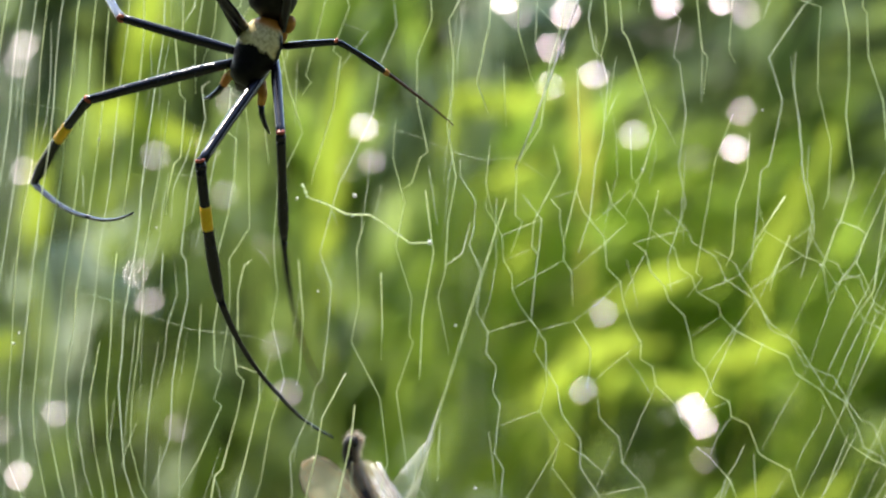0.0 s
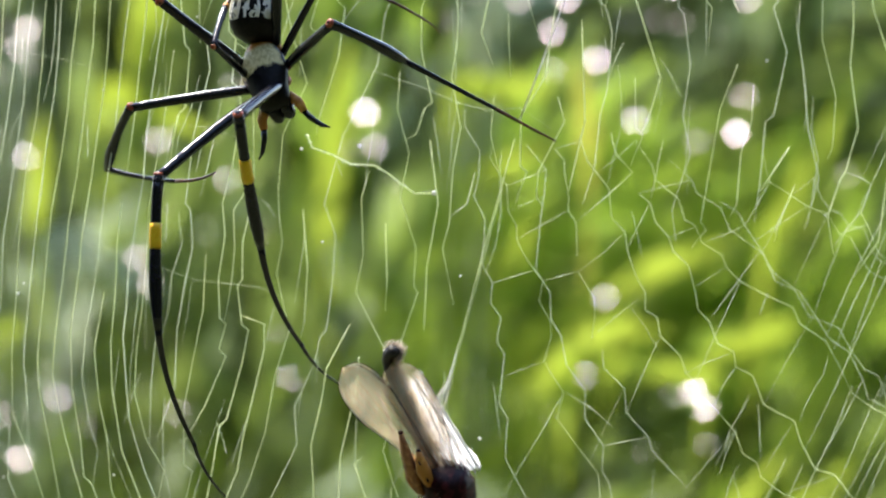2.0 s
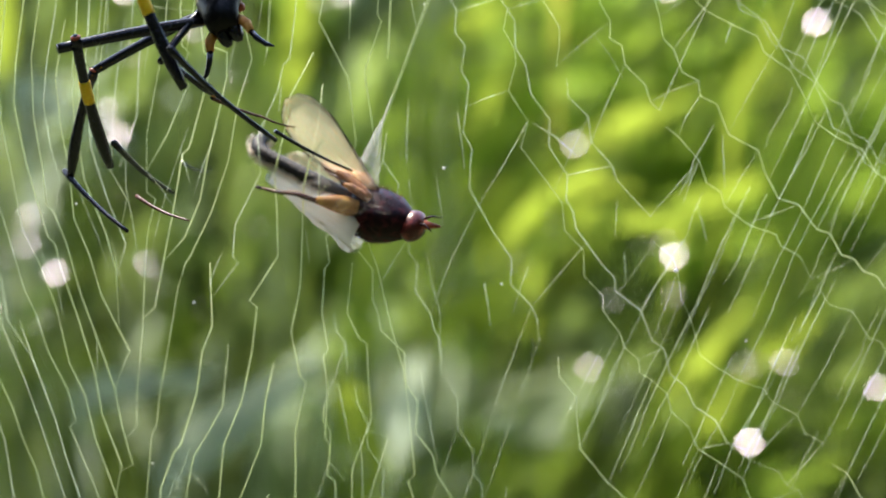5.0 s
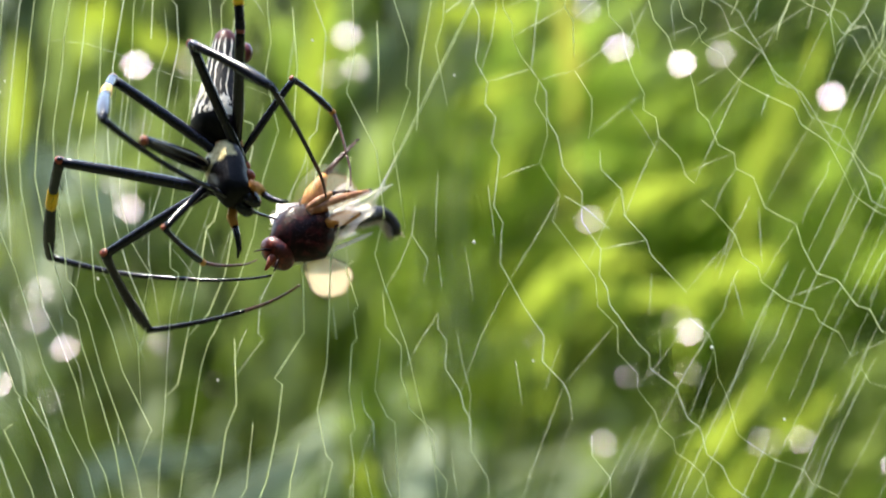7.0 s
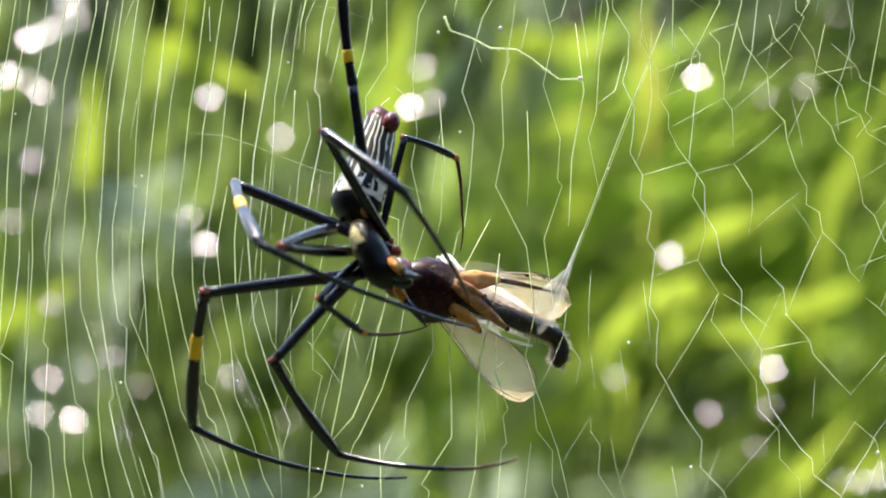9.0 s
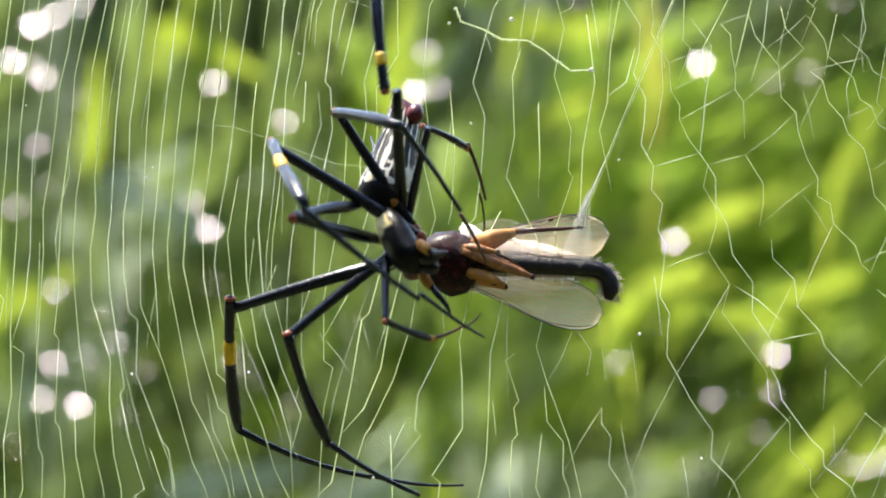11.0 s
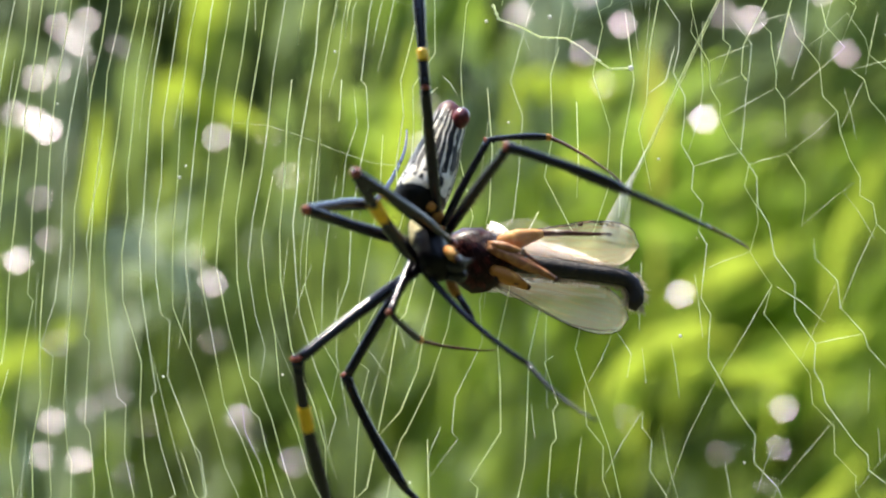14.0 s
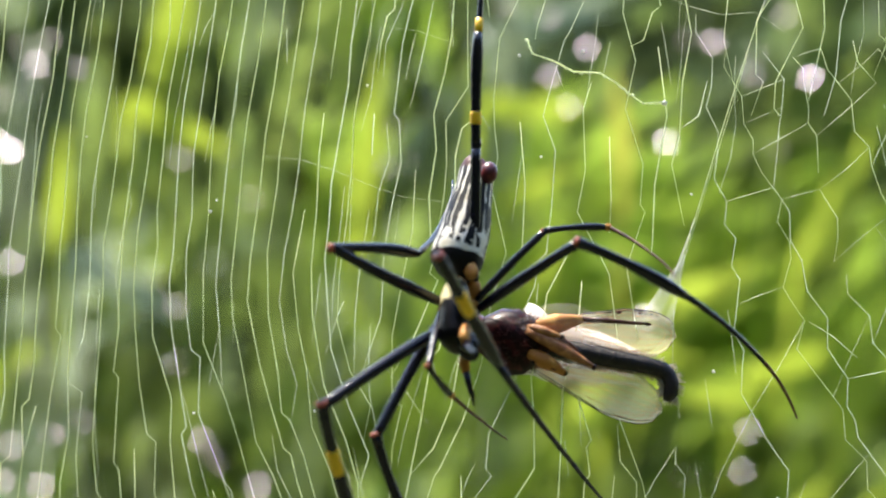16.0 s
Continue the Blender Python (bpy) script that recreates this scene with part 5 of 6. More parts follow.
TRACKS["left_second.hip"] = [-10.7, -6.2, 65.2, -8.8, -6.1, 60.2, -9.3, -4.3, 58.9, -9.4, -4.3, 60.0, -8.7, -9.6, 48.7, -9.1, -9.4, 41.7, -10.2, -10.8, 30.2, -7.4, -8.0, 21.7, -8.1, -11.3, 18.4, -9.1, -11.8, 18.2, -10.1, -12.1, 18.0, -9.1, -11.0, -3.4, -8.7, -10.2, -5.5, -13.1, -12.2, -6.6, -14.5, -12.5, -4.9, -9.5, -12.7, -3.1, -13.6, -11.0, -3.4, -13.4, -11.9, -3.1, -12.4, -12.4, -4.5, -8.8, -12.8, -3.0, -14.2, -12.8, -2.3, -12.9, -12.9, -2.7, -14.3, -13.1, -4.3, -13.2, -13.1, -3.8, -12.5, -13.0, -3.5, -14.7, -12.9, -4.2, -14.2, -12.4, -4.8, -15.0, -11.4, -5.8, -15.2, -12.4, -7.7]
TRACKS["left_second.knee"] = [-33.0, -6.2, 71.6, -31.4, -6.1, 65.2, -32.1, -4.3, 54.8, -32.4, -4.3, 57.1, -31.6, -9.6, 45.2, -32.3, -9.4, 40.5, -30.0, -10.8, 18.2, -27.6, -8.0, 10.3, -28.9, -11.3, 8.1, -29.8, -11.8, 7.5, -30.6, -12.1, 7.0, -29.7, -11.0, -14.1, -28.2, -10.2, -18.0, -32.9, -12.2, -18.8, -31.9, -19.5, -18.6, -25.1, -12.7, -20.3, -29.6, -17.1, -19.1, -27.9, -21.5, -18.6, -26.5, -24.6, -18.3, -25.0, -24.4, -15.0, -30.7, -12.8, -18.7, -29.8, -18.1, -17.7, -25.6, -22.5, -22.3, -25.0, -19.0, -22.9, -24.6, -13.0, -23.3, -22.1, -19.3, -25.2, -24.8, -17.5, -24.8, -26.2, -11.4, -26.1, -25.9, -20.4, -26.6]
TRACKS["left_second.ankle"] = [-38.6, 12.3, 79.8, -42.7, 10.6, 71.1, -38.4, 11.9, 43.1, -39.8, 9.0, 42.6, -38.5, 7.2, 34.8, -45.0, 2.2, 28.5, -32.5, -10.8, -2.7, -30.9, -8.0, -10.4, -29.5, -11.3, -12.9, -33.0, -11.8, -13.2, -38.3, -4.7, -11.0, -22.0, -2.8, -31.8, -18.6, -3.1, -35.2, -26.9, 2.2, -32.8, -25.1, -6.1, -33.4, -14.0, -6.1, -36.9, -18.8, -10.4, -35.9, -17.6, -13.1, -34.8, -15.5, -18.1, -35.0, -17.9, -18.2, -33.8, -23.7, -5.9, -37.3, -22.0, -10.1, -35.4, -17.7, -13.4, -39.5, -15.4, -16.2, -41.4, -14.7, -13.0, -41.8, -14.8, -13.6, -44.0, -18.8, -12.0, -44.1, -19.9, -11.4, -46.1, -18.4, -14.6, -45.4]
TRACKS["left_second.mid"] = [-23.5, -0.1, 77.5, -27.4, -1.3, 74.3, -25.3, -1.8, 38.0, -25.8, -3.1, 36.0, -23.7, -5.4, 32.0, -38.2, -15.2, 22.6, -26.4, -24.7, -15.2, -21.6, -20.0, -22.8, -21.9, -26.1, -23.3, -24.1, -26.0, -23.4, -28.2, -17.0, -22.5, -4.1, -10.6, -34.0, -2.1, -13.8, -35.9, -8.8, -4.4, -29.0, -7.4, -13.7, -29.3, 4.1, -13.7, -37.7, -0.7, -17.9, -35.3, 0.4, -20.9, -36.3, 1.5, -8.7, -37.9, -4.0, -8.0, -43.3, -7.8, 0.8, -46.7, -8.1, -2.3, -46.9, -7.1, -3.2, -52.6, -3.3, -6.0, -53.0, -1.5, -3.6, -53.0, -1.8, -3.5, -54.7, -5.7, -2.0, -54.8, -6.3, -1.7, -56.4, -5.1, -4.6, -55.9]
TRACKS["left_second.end"] = [-16.2, -10.6, 74.3, -18.8, -11.3, 73.3, -17.7, -12.6, 38.0, -16.8, -12.8, 35.2, -15.4, -15.6, 33.1, -32.2, -27.0, 22.0, -21.0, -35.7, -19.9, -13.8, -29.5, -27.7, -16.2, -37.6, -26.5, -17.2, -36.8, -26.7, -19.4, -25.5, -27.4, 7.5, -16.7, -32.1, 7.9, -21.9, -33.0, 1.4, -11.4, -24.2, 3.5, -18.7, -23.9, 15.6, -19.5, -34.8, 10.7, -23.6, -31.5, 12.0, -26.8, -34.0, 13.4, -3.4, -35.7, 6.9, -1.3, -46.2, 4.5, 4.4, -49.9, 3.5, 1.8, -51.7, 2.6, 3.3, -58.7, 5.7, 2.5, -57.8, 7.9, 4.3, -57.6, 8.5, 3.7, -58.6, 4.8, 4.9, -58.8, 3.9, 5.9, -60.1, 5.5, 2.3, -59.6]
TRACKS["left_third.hip"] = [-9.8, -6.6, 66.7, -8.5, -6.5, 61.8, -9.2, -5.2, 60.4, -9.4, -5.1, 61.6, -9.1, -9.2, 50.3, -9.6, -9.1, 43.4, -10.7, -10.2, 31.7, -7.9, -8.0, 23.4, -8.5, -10.6, 19.9, -9.4, -10.9, 19.7, -10.3, -11.2, 19.5, -9.6, -10.3, -1.9, -9.3, -9.7, -3.9, -13.6, -11.3, -5.3, -15.4, -11.5, -3.8, -10.2, -11.7, -1.9, -14.4, -10.3, -2.0, -14.2, -11.0, -1.9, -13.1, -11.4, -3.3, -9.6, -11.7, -1.9, -14.8, -11.7, -1.1, -13.5, -11.8, -1.6, -14.7, -12.0, -3.1, -13.7, -11.9, -2.6, -13.0, -11.9, -2.3, -14.7, -11.8, -2.9, -14.1, -11.4, -3.4, -14.8, -10.7, -4.3, -15.0, -11.4, -6.3]
TRACKS["left_third.knee"] = [-14.5, -19.7, 75.7, -17.6, -17.6, 70.0, -18.7, -17.6, 65.5, -21.0, -16.2, 65.3, -14.7, -24.0, 55.2, -14.4, -24.2, 48.1, -16.6, -25.4, 34.0, -13.1, -21.5, 15.5, -12.4, -23.0, 9.8, -12.8, -22.5, 8.4, -13.2, -21.7, 7.0, -19.7, -20.1, -10.6, -18.8, -20.2, -12.3, -21.1, -22.9, -14.3, -24.5, -24.8, -6.9, -19.2, -24.7, -6.6, -22.9, -23.7, -6.6, -20.2, -25.0, -8.2, -17.3, -25.0, -11.8, -12.1, -24.5, -12.1, -13.0, -21.5, -14.2, -14.0, -23.2, -13.5, -13.7, -24.3, -14.0, -15.8, -24.4, -13.2, -17.1, -24.1, -12.6, -14.3, -25.3, -12.2, -17.2, -24.5, -12.9, -17.4, -24.2, -13.4, -17.6, -25.1, -15.2]
TRACKS["left_third.ankle"] = [-9.0, -10.5, 80.6, -10.9, -8.3, 72.7, -14.4, -9.1, 72.5, -15.4, -6.8, 69.5, -13.4, -15.5, 63.3, -12.9, -17.5, 57.7, -10.5, -25.4, 23.9, -7.2, -14.4, 8.2, -5.6, -16.4, 2.9, -6.0, -15.0, 2.3, -6.5, -13.5, 1.8, -14.7, -11.8, -17.4, -13.8, -12.9, -20.2, -15.4, -14.4, -20.2, -18.7, -17.1, -13.7, -12.6, -17.0, -12.7, -16.1, -16.6, -13.2, -13.1, -17.6, -14.1, -10.2, -16.9, -16.7, -5.0, -16.1, -16.5, -5.2, -12.9, -16.3, -6.5, -14.4, -16.0, -5.5, -16.3, -16.9, -9.5, -15.1, -17.0, -12.2, -14.3, -17.1, -11.1, -14.3, -14.8, -13.2, -14.7, -18.0, -13.2, -14.3, -18.3, -13.4, -15.2, -20.1]
TRACKS["left_third.mid"] = [-7.7, -2.5, 86.6, -9.1, 0.2, 77.8, -12.1, -1.6, 78.9, -13.6, 1.2, 75.3, -12.2, -8.0, 69.9, -12.2, -10.4, 64.8, -5.9, -17.0, 20.8, -2.7, -5.7, 5.7, -1.3, -7.6, 0.6, 0.0, -7.8, -1.3, 2.2, -10.8, -2.5, -6.5, -6.1, -18.2, -5.2, -8.0, -22.0, -10.4, -5.7, -20.7, -14.0, -8.2, -13.8, -6.7, -8.8, -13.1, -10.8, -8.1, -13.2, -6.7, -9.9, -14.3, -4.3, -8.8, -16.7, 0.5, -7.7, -16.3, 0.3, -5.1, -13.2, -0.7, -6.6, -13.4, -0.4, -8.0, -14.5, -3.2, -7.3, -17.2, -4.9, -7.5, -18.6, -5.2, -7.2, -18.7, -7.9, -7.6, -22.7, -7.7, -7.2, -22.9, -7.9, -8.2, -24.7]
TRACKS["left_third.end"] = [-8.0, 2.5, 91.1, -9.0, 5.6, 81.9, -11.8, 3.2, 83.6, -13.4, 6.3, 79.8, -12.6, -3.0, 74.4, -12.1, -4.9, 68.7, -3.3, -10.8, 19.8, 0.2, 0.4, 5.2, 1.2, -1.3, 0.1, 4.5, -2.9, -2.6, 8.1, -9.0, -5.3, -0.5, -2.9, -17.8, 1.0, -5.2, -22.2, -7.1, 0.1, -19.8, -11.0, -2.3, -12.7, -2.8, -3.4, -12.1, -7.4, -2.3, -12.0, -2.3, -4.8, -13.1, -0.4, -3.4, -15.4, 3.9, -2.0, -15.0, 3.6, -0.1, -10.0, 3.0, -1.8, -10.5, 2.4, -2.5, -11.7, 1.4, -2.4, -16.1, 0.7, -3.8, -18.9, -0.5, -3.4, -21.7, -3.4, -3.7, -26.1, -3.2, -3.4, -26.3, -3.3, -4.4, -28.1]
TRACKS["left_fourth.hip"] = [-8.9, -7.1, 68.4, -8.1, -7.0, 63.7, -9.1, -6.1, 62.1, -9.5, -6.1, 63.3, -9.6, -8.8, 52.2, -10.2, -8.7, 45.2, -11.4, -9.4, 33.4, -8.5, -8.0, 25.3, -9.0, -9.7, 21.6, -9.8, -10.0, 21.4, -10.6, -10.1, 21.1, -10.2, -9.5, -0.2, -9.9, -9.1, -2.1, -14.2, -10.2, -3.7, -16.3, -10.3, -2.5, -10.9, -10.4, -0.6, -15.2, -9.6, -0.4, -15.1, -10.0, -0.4, -14.0, -10.3, -1.9, -10.6, -10.5, -0.7, -15.5, -10.5, 0.3, -14.3, -10.5, -0.2, -15.2, -10.6, -1.7, -14.2, -10.6, -1.2, -13.6, -10.6, -0.9, -14.8, -10.5, -1.3, -14.0, -10.3, -1.7, -14.6, -9.8, -2.5, -14.9, -10.3, -4.7]
TRACKS["left_fourth.knee"] = [-15.7, -29.1, 76.7, -16.1, -27.5, 74.6, -28.2, -14.4, 75.0, -23.7, -23.3, 73.4, -24.3, -25.2, 63.0, -22.2, -24.3, 59.9, -28.6, -9.4, 50.8, -27.6, -16.5, 38.0, -20.6, -28.1, 33.0, -21.3, -28.4, 32.5, -22.1, -28.8, 32.1, -22.3, -30.8, 0.8, -22.6, -30.1, -0.7, -23.1, -32.7, 0.2, -24.0, -33.4, 0.5, -22.3, -32.1, -1.5, -25.2, -31.9, -0.8, -25.6, -32.1, 0.4, -26.0, -31.5, 0.4, -24.0, -30.7, 2.9, -28.6, -30.9, 4.0, -28.9, -29.8, 3.5, -29.7, -30.2, 0.9, -29.7, -29.2, 2.6, -30.1, -28.1, 3.8, -31.3, -27.7, 4.2, -31.9, -25.5, 5.2, -33.0, -20.9, 9.2, -32.7, -24.9, 3.6]
TRACKS["left_fourth.ankle"] = [-22.6, -16.5, 89.8, -23.3, -16.4, 88.9, -36.5, -3.5, 88.9, -30.9, -14.2, 89.0, -31.9, -14.8, 77.7, -29.5, -14.9, 75.3, -31.8, 3.5, 65.0, -31.1, 1.0, 45.9, -23.5, -12.9, 44.9, -25.2, -13.4, 44.3, -26.9, -13.9, 43.7, -13.4, -13.5, -0.3, -13.4, -12.8, -0.9, -14.8, -15.3, -3.0, -17.2, -15.2, 2.2, -15.6, -14.6, 3.7, -18.4, -13.8, 1.9, -17.9, -14.4, 3.3, -17.7, -14.1, 2.7, -15.1, -13.4, 5.0, -18.8, -14.1, 6.1, -18.6, -13.4, 5.5, -18.6, -14.5, 4.0, -19.8, -12.5, 5.0, -20.5, -11.2, 5.6, -16.7, -14.8, 5.4, -17.4, -12.4, 4.8, -16.8, -11.1, 4.6, -18.8, -11.2, 3.3]
TRACKS["left_fourth.mid"] = [-28.8, -2.7, 102.1, -28.8, -3.1, 102.1, -38.1, 7.0, 105.3, -34.1, -2.4, 104.2, -34.6, -3.0, 93.1, -32.0, -3.3, 90.8, -29.4, 13.9, 81.3, -27.1, 12.7, 61.0, -23.6, 0.7, 58.9, -25.2, 0.2, 58.3, -26.7, -0.4, 57.8, -15.0, 2.3, 11.0, -14.9, 3.4, 9.8, -14.1, 2.2, 5.6, -18.6, 2.7, 9.9, -14.3, 3.1, 11.7, -17.2, 4.2, 9.3, -16.8, 3.7, 10.5, -16.4, 4.1, 9.7, -13.6, 4.8, 11.9, -16.1, 3.8, 13.5, -15.1, 4.1, 13.3, -15.0, 3.0, 11.9, -15.8, 4.9, 12.9, -16.3, 6.1, 13.6, -12.0, 2.5, 13.1, -12.7, 4.8, 12.8, -11.8, 6.2, 12.1, -13.6, 6.0, 11.0]
TRACKS["left_fourth.end"] = [-31.3, 7.9, 109.5, -30.6, 7.0, 110.3, -36.8, 13.1, 116.8, -33.8, 6.0, 114.3, -33.9, 4.6, 103.7, -31.1, 4.7, 101.2, -27.7, 22.3, 91.3, -23.0, 18.5, 72.0, -22.0, 8.2, 69.6, -23.2, 7.8, 68.9, -24.5, 7.4, 68.2, -17.7, 11.3, 20.2, -17.7, 12.9, 18.5, -14.9, 12.7, 13.4, -21.4, 13.6, 16.6, -15.6, 14.3, 18.5, -18.2, 15.5, 16.0, -18.1, 15.2, 16.8, -17.6, 15.6, 15.9, -14.6, 16.4, 18.0, -16.3, 15.2, 19.9, -14.6, 15.3, 20.2, -14.6, 14.3, 18.6, -14.8, 15.9, 20.0, -15.0, 17.0, 20.8, -10.9, 13.9, 19.6, -11.6, 15.9, 19.7, -10.3, 17.5, 18.7, -11.9, 17.1, 17.7]
TRACKS["right_fourth.hip"] = [-3.4, -7.5, 67.6, -2.6, -7.4, 64.7, -3.8, -6.9, 63.8, -4.3, -6.8, 65.4, -5.0, -8.5, 55.4, -5.7, -8.4, 48.6, -7.1, -8.9, 37.1, -4.1, -8.0, 28.7, -4.3, -9.0, 24.7, -5.0, -9.2, 24.2, -5.6, -9.3, 23.7, -5.8, -8.9, 3.3, -5.6, -8.7, 1.5, -10.0, -9.3, -0.1, -13.1, -9.4, 2.1, -7.2, -9.5, 3.5, -11.5, -8.9, 3.8, -11.5, -9.2, 3.9, -10.6, -9.4, 2.4, -7.4, -9.5, 3.9, -11.6, -9.5, 4.2, -10.7, -9.5, 3.9, -10.8, -9.6, 1.7, -10.0, -9.6, 2.3, -9.5, -9.6, 2.8, -9.6, -9.5, 0.6, -8.7, -9.4, -0.2, -9.1, -9.1, -1.3, -9.5, -9.4, -3.3]
TRACKS["right_fourth.knee"] = [0.8, -24.8, 84.4, -0.7, -25.7, 80.9, -3.5, -25.4, 79.8, -3.5, -24.4, 82.5, -3.6, -24.4, 74.1, -3.6, -21.4, 69.3, -3.7, -19.6, 58.8, -1.6, -19.4, 50.3, -1.0, -21.2, 45.8, -1.3, -21.2, 45.2, -1.6, -21.1, 44.7, -1.9, -24.7, 21.6, -3.6, -25.9, 18.8, -8.2, -23.0, 20.1, -13.2, -27.4, 18.6, -13.5, -9.5, 27.2, -16.1, -15.9, 26.8, -15.5, -9.2, 28.1, -15.0, -9.4, 26.5, -11.9, -15.7, 27.2, -10.6, -28.1, 20.1, -10.9, -28.7, 19.2, -12.3, -27.3, 18.5, -11.8, -24.0, 22.1, -11.5, -20.4, 24.7, -10.6, -9.5, 25.1, -9.4, -9.4, 24.3, -7.2, -9.1, 23.1, -9.1, -9.4, 21.2]
TRACKS["right_fourth.ankle"] = [-0.3, -24.8, 103.8, -0.9, -25.7, 100.4, -2.9, -25.4, 99.3, -3.2, -24.4, 102.0, -3.6, -24.4, 93.6, -3.1, -21.4, 88.8, -3.7, -19.6, 78.3, -1.6, -19.4, 69.8, -1.0, -21.2, 65.3, -1.3, -21.2, 64.7, -1.5, -21.1, 64.2, -2.9, -24.7, 41.1, -4.1, -25.9, 38.3, -9.7, -23.0, 39.6, -14.6, -21.7, 37.2, -14.4, -9.5, 46.7, -17.2, -10.8, 45.6, -17.3, -9.2, 47.5, -16.5, -9.4, 46.0, -13.2, -10.3, 45.8, -12.6, -21.1, 38.2, -12.6, -18.1, 35.6, -14.9, -21.0, 36.7, -13.7, -17.9, 40.5, -12.9, -14.8, 43.3, -12.3, -3.4, 43.5, -9.3, -9.4, 43.8, -6.5, -9.1, 42.6, -8.7, -9.4, 40.7]
TRACKS["right_fourth.mid"] = [-2.2, -22.6, 123.1, -2.5, -23.4, 119.7, -1.3, -22.9, 118.6, -1.7, -22.1, 121.3, -3.7, -23.0, 113.1, -1.4, -19.0, 108.1, -3.9, -18.3, 97.8, -1.7, -17.9, 89.2, -1.2, -19.8, 84.8, -2.7, -19.0, 84.0, -2.8, -18.9, 83.5, -4.5, -22.3, 60.4, -5.4, -23.5, 57.6, -11.3, -20.4, 58.9, -15.6, -18.0, 56.3, -16.0, -6.7, 65.9, -17.5, -7.1, 64.7, -18.6, -6.5, 66.8, -18.0, -6.5, 65.2, -13.8, -6.5, 64.9, -14.3, -12.9, 55.8, -13.0, -14.5, 54.8, -15.9, -17.4, 55.9, -14.4, -14.3, 59.7, -13.4, -11.2, 62.5, -12.0, 0.2, 62.7, -9.8, -6.6, 63.1, -4.8, -7.3, 61.9, -7.1, -6.7, 59.9]
TRACKS["right_fourth.end"] = [-1.1, -21.1, 136.1, -1.2, -21.9, 132.7, -2.7, -21.5, 131.5, -3.1, -20.7, 134.3, -3.7, -22.6, 126.2, -2.8, -17.6, 121.1, -3.7, -17.9, 110.9, -1.6, -17.5, 102.4, -1.0, -19.3, 97.9, -1.2, -17.4, 97.0, -1.2, -17.3, 96.5, -3.1, -20.8, 73.4, -3.8, -21.9, 70.5, -10.0, -18.8, 71.8, -16.0, -17.0, 69.4, -14.6, -5.1, 78.9, -17.1, -6.1, 77.8, -17.0, -4.7, 79.7, -16.5, -4.8, 78.2, -13.7, -5.3, 78.0, -13.4, -9.0, 68.3, -12.9, -13.6, 67.9, -15.8, -16.6, 68.9, -14.3, -13.6, 72.8, -13.2, -10.5, 75.6, -11.0, 1.1, 75.7, -7.6, -5.0, 75.9, -5.5, -6.4, 75.0, -8.5, -5.1, 72.9]
TRACKS["right_third.hip"] = [-3.7, -7.1, 66.1, -2.4, -7.0, 63.2, -3.4, -6.1, 62.4, -3.9, -6.1, 64.0, -4.2, -8.8, 54.1, -4.8, -8.7, 47.3, -6.2, -9.4, 35.9, -3.2, -8.0, 27.4, -3.6, -9.7, 23.5, -4.3, -10.0, 23.0, -5.0, -10.1, 22.4, -5.0, -9.5, 2.1, -4.7, -9.1, 0.2, -9.1, -10.2, -1.2, -12.0, -10.3, 1.3, -6.2, -10.4, 2.7, -10.5, -9.6, 2.7, -10.4, -10.0, 3.0, -9.6, -10.3, 1.6, -6.3, -10.5, 3.2, -10.6, -10.5, 3.3, -9.7, -10.5, 3.1, -10.1, -10.6, 0.7, -9.2, -10.6, 1.4, -8.6, -10.6, 1.9, -9.1, -10.5, -0.5, -8.3, -10.3, -1.5, -8.9, -9.8, -2.8, -9.2, -10.3, -4.6]
TRACKS["right_third.knee"] = [7.9, -18.8, 65.7, 9.2, -18.4, 65.6, 5.9, -11.6, 74.9, 1.8, -16.6, 75.4, 3.0, -18.3, 65.5, 3.2, -16.0, 59.8, 2.9, -9.4, 49.6, 5.3, -8.0, 41.5, 7.8, -20.3, 29.0, 6.8, -20.6, 29.0, 5.8, -20.8, 29.0, 9.0, -9.5, 10.9, 7.8, -9.1, 11.0, 0.2, -10.2, 12.4, -11.0, -14.5, 17.2, -5.5, -17.5, 17.6, -8.8, -9.6, 19.1, -6.5, -10.0, 19.0, -6.2, -10.3, 17.8, -3.8, -16.3, 18.4, -7.5, -10.5, 19.5, -9.6, -10.5, 19.6, -7.3, -10.6, 17.0, -3.4, -10.6, 16.9, -0.9, -10.6, 16.5, -2.4, -10.5, 14.5, 0.2, -10.3, 12.6, 0.1, -9.8, 11.1, 2.4, -10.3, 7.2]
TRACKS["right_third.ankle"] = [16.4, -12.2, 60.8, 17.5, -11.0, 61.7, 15.1, -4.2, 74.2, 10.8, -9.2, 77.6, 13.0, -12.0, 65.8, 13.7, -10.9, 58.6, 14.7, -9.4, 49.9, 15.1, -3.4, 46.2, 17.2, -14.2, 32.7, 15.9, -13.8, 32.3, 14.5, -13.5, 31.8, 15.8, -0.8, 6.7, 15.5, -1.8, 5.8, 7.0, -2.2, 7.0, -3.2, -6.3, 13.8, 2.6, -10.1, 13.2, 0.0, -2.3, 16.1, 2.4, -2.8, 15.9, 2.5, -3.3, 13.9, 4.8, -9.2, 14.6, -1.3, -0.4, 18.6, -3.5, -1.0, 23.0, 1.4, -3.9, 21.4, 6.4, -4.5, 19.0, 9.7, -5.5, 17.4, 8.2, -5.5, 16.1, 11.4, -6.8, 14.3, 11.4, -7.6, 13.6, 13.6, -6.8, 8.0]
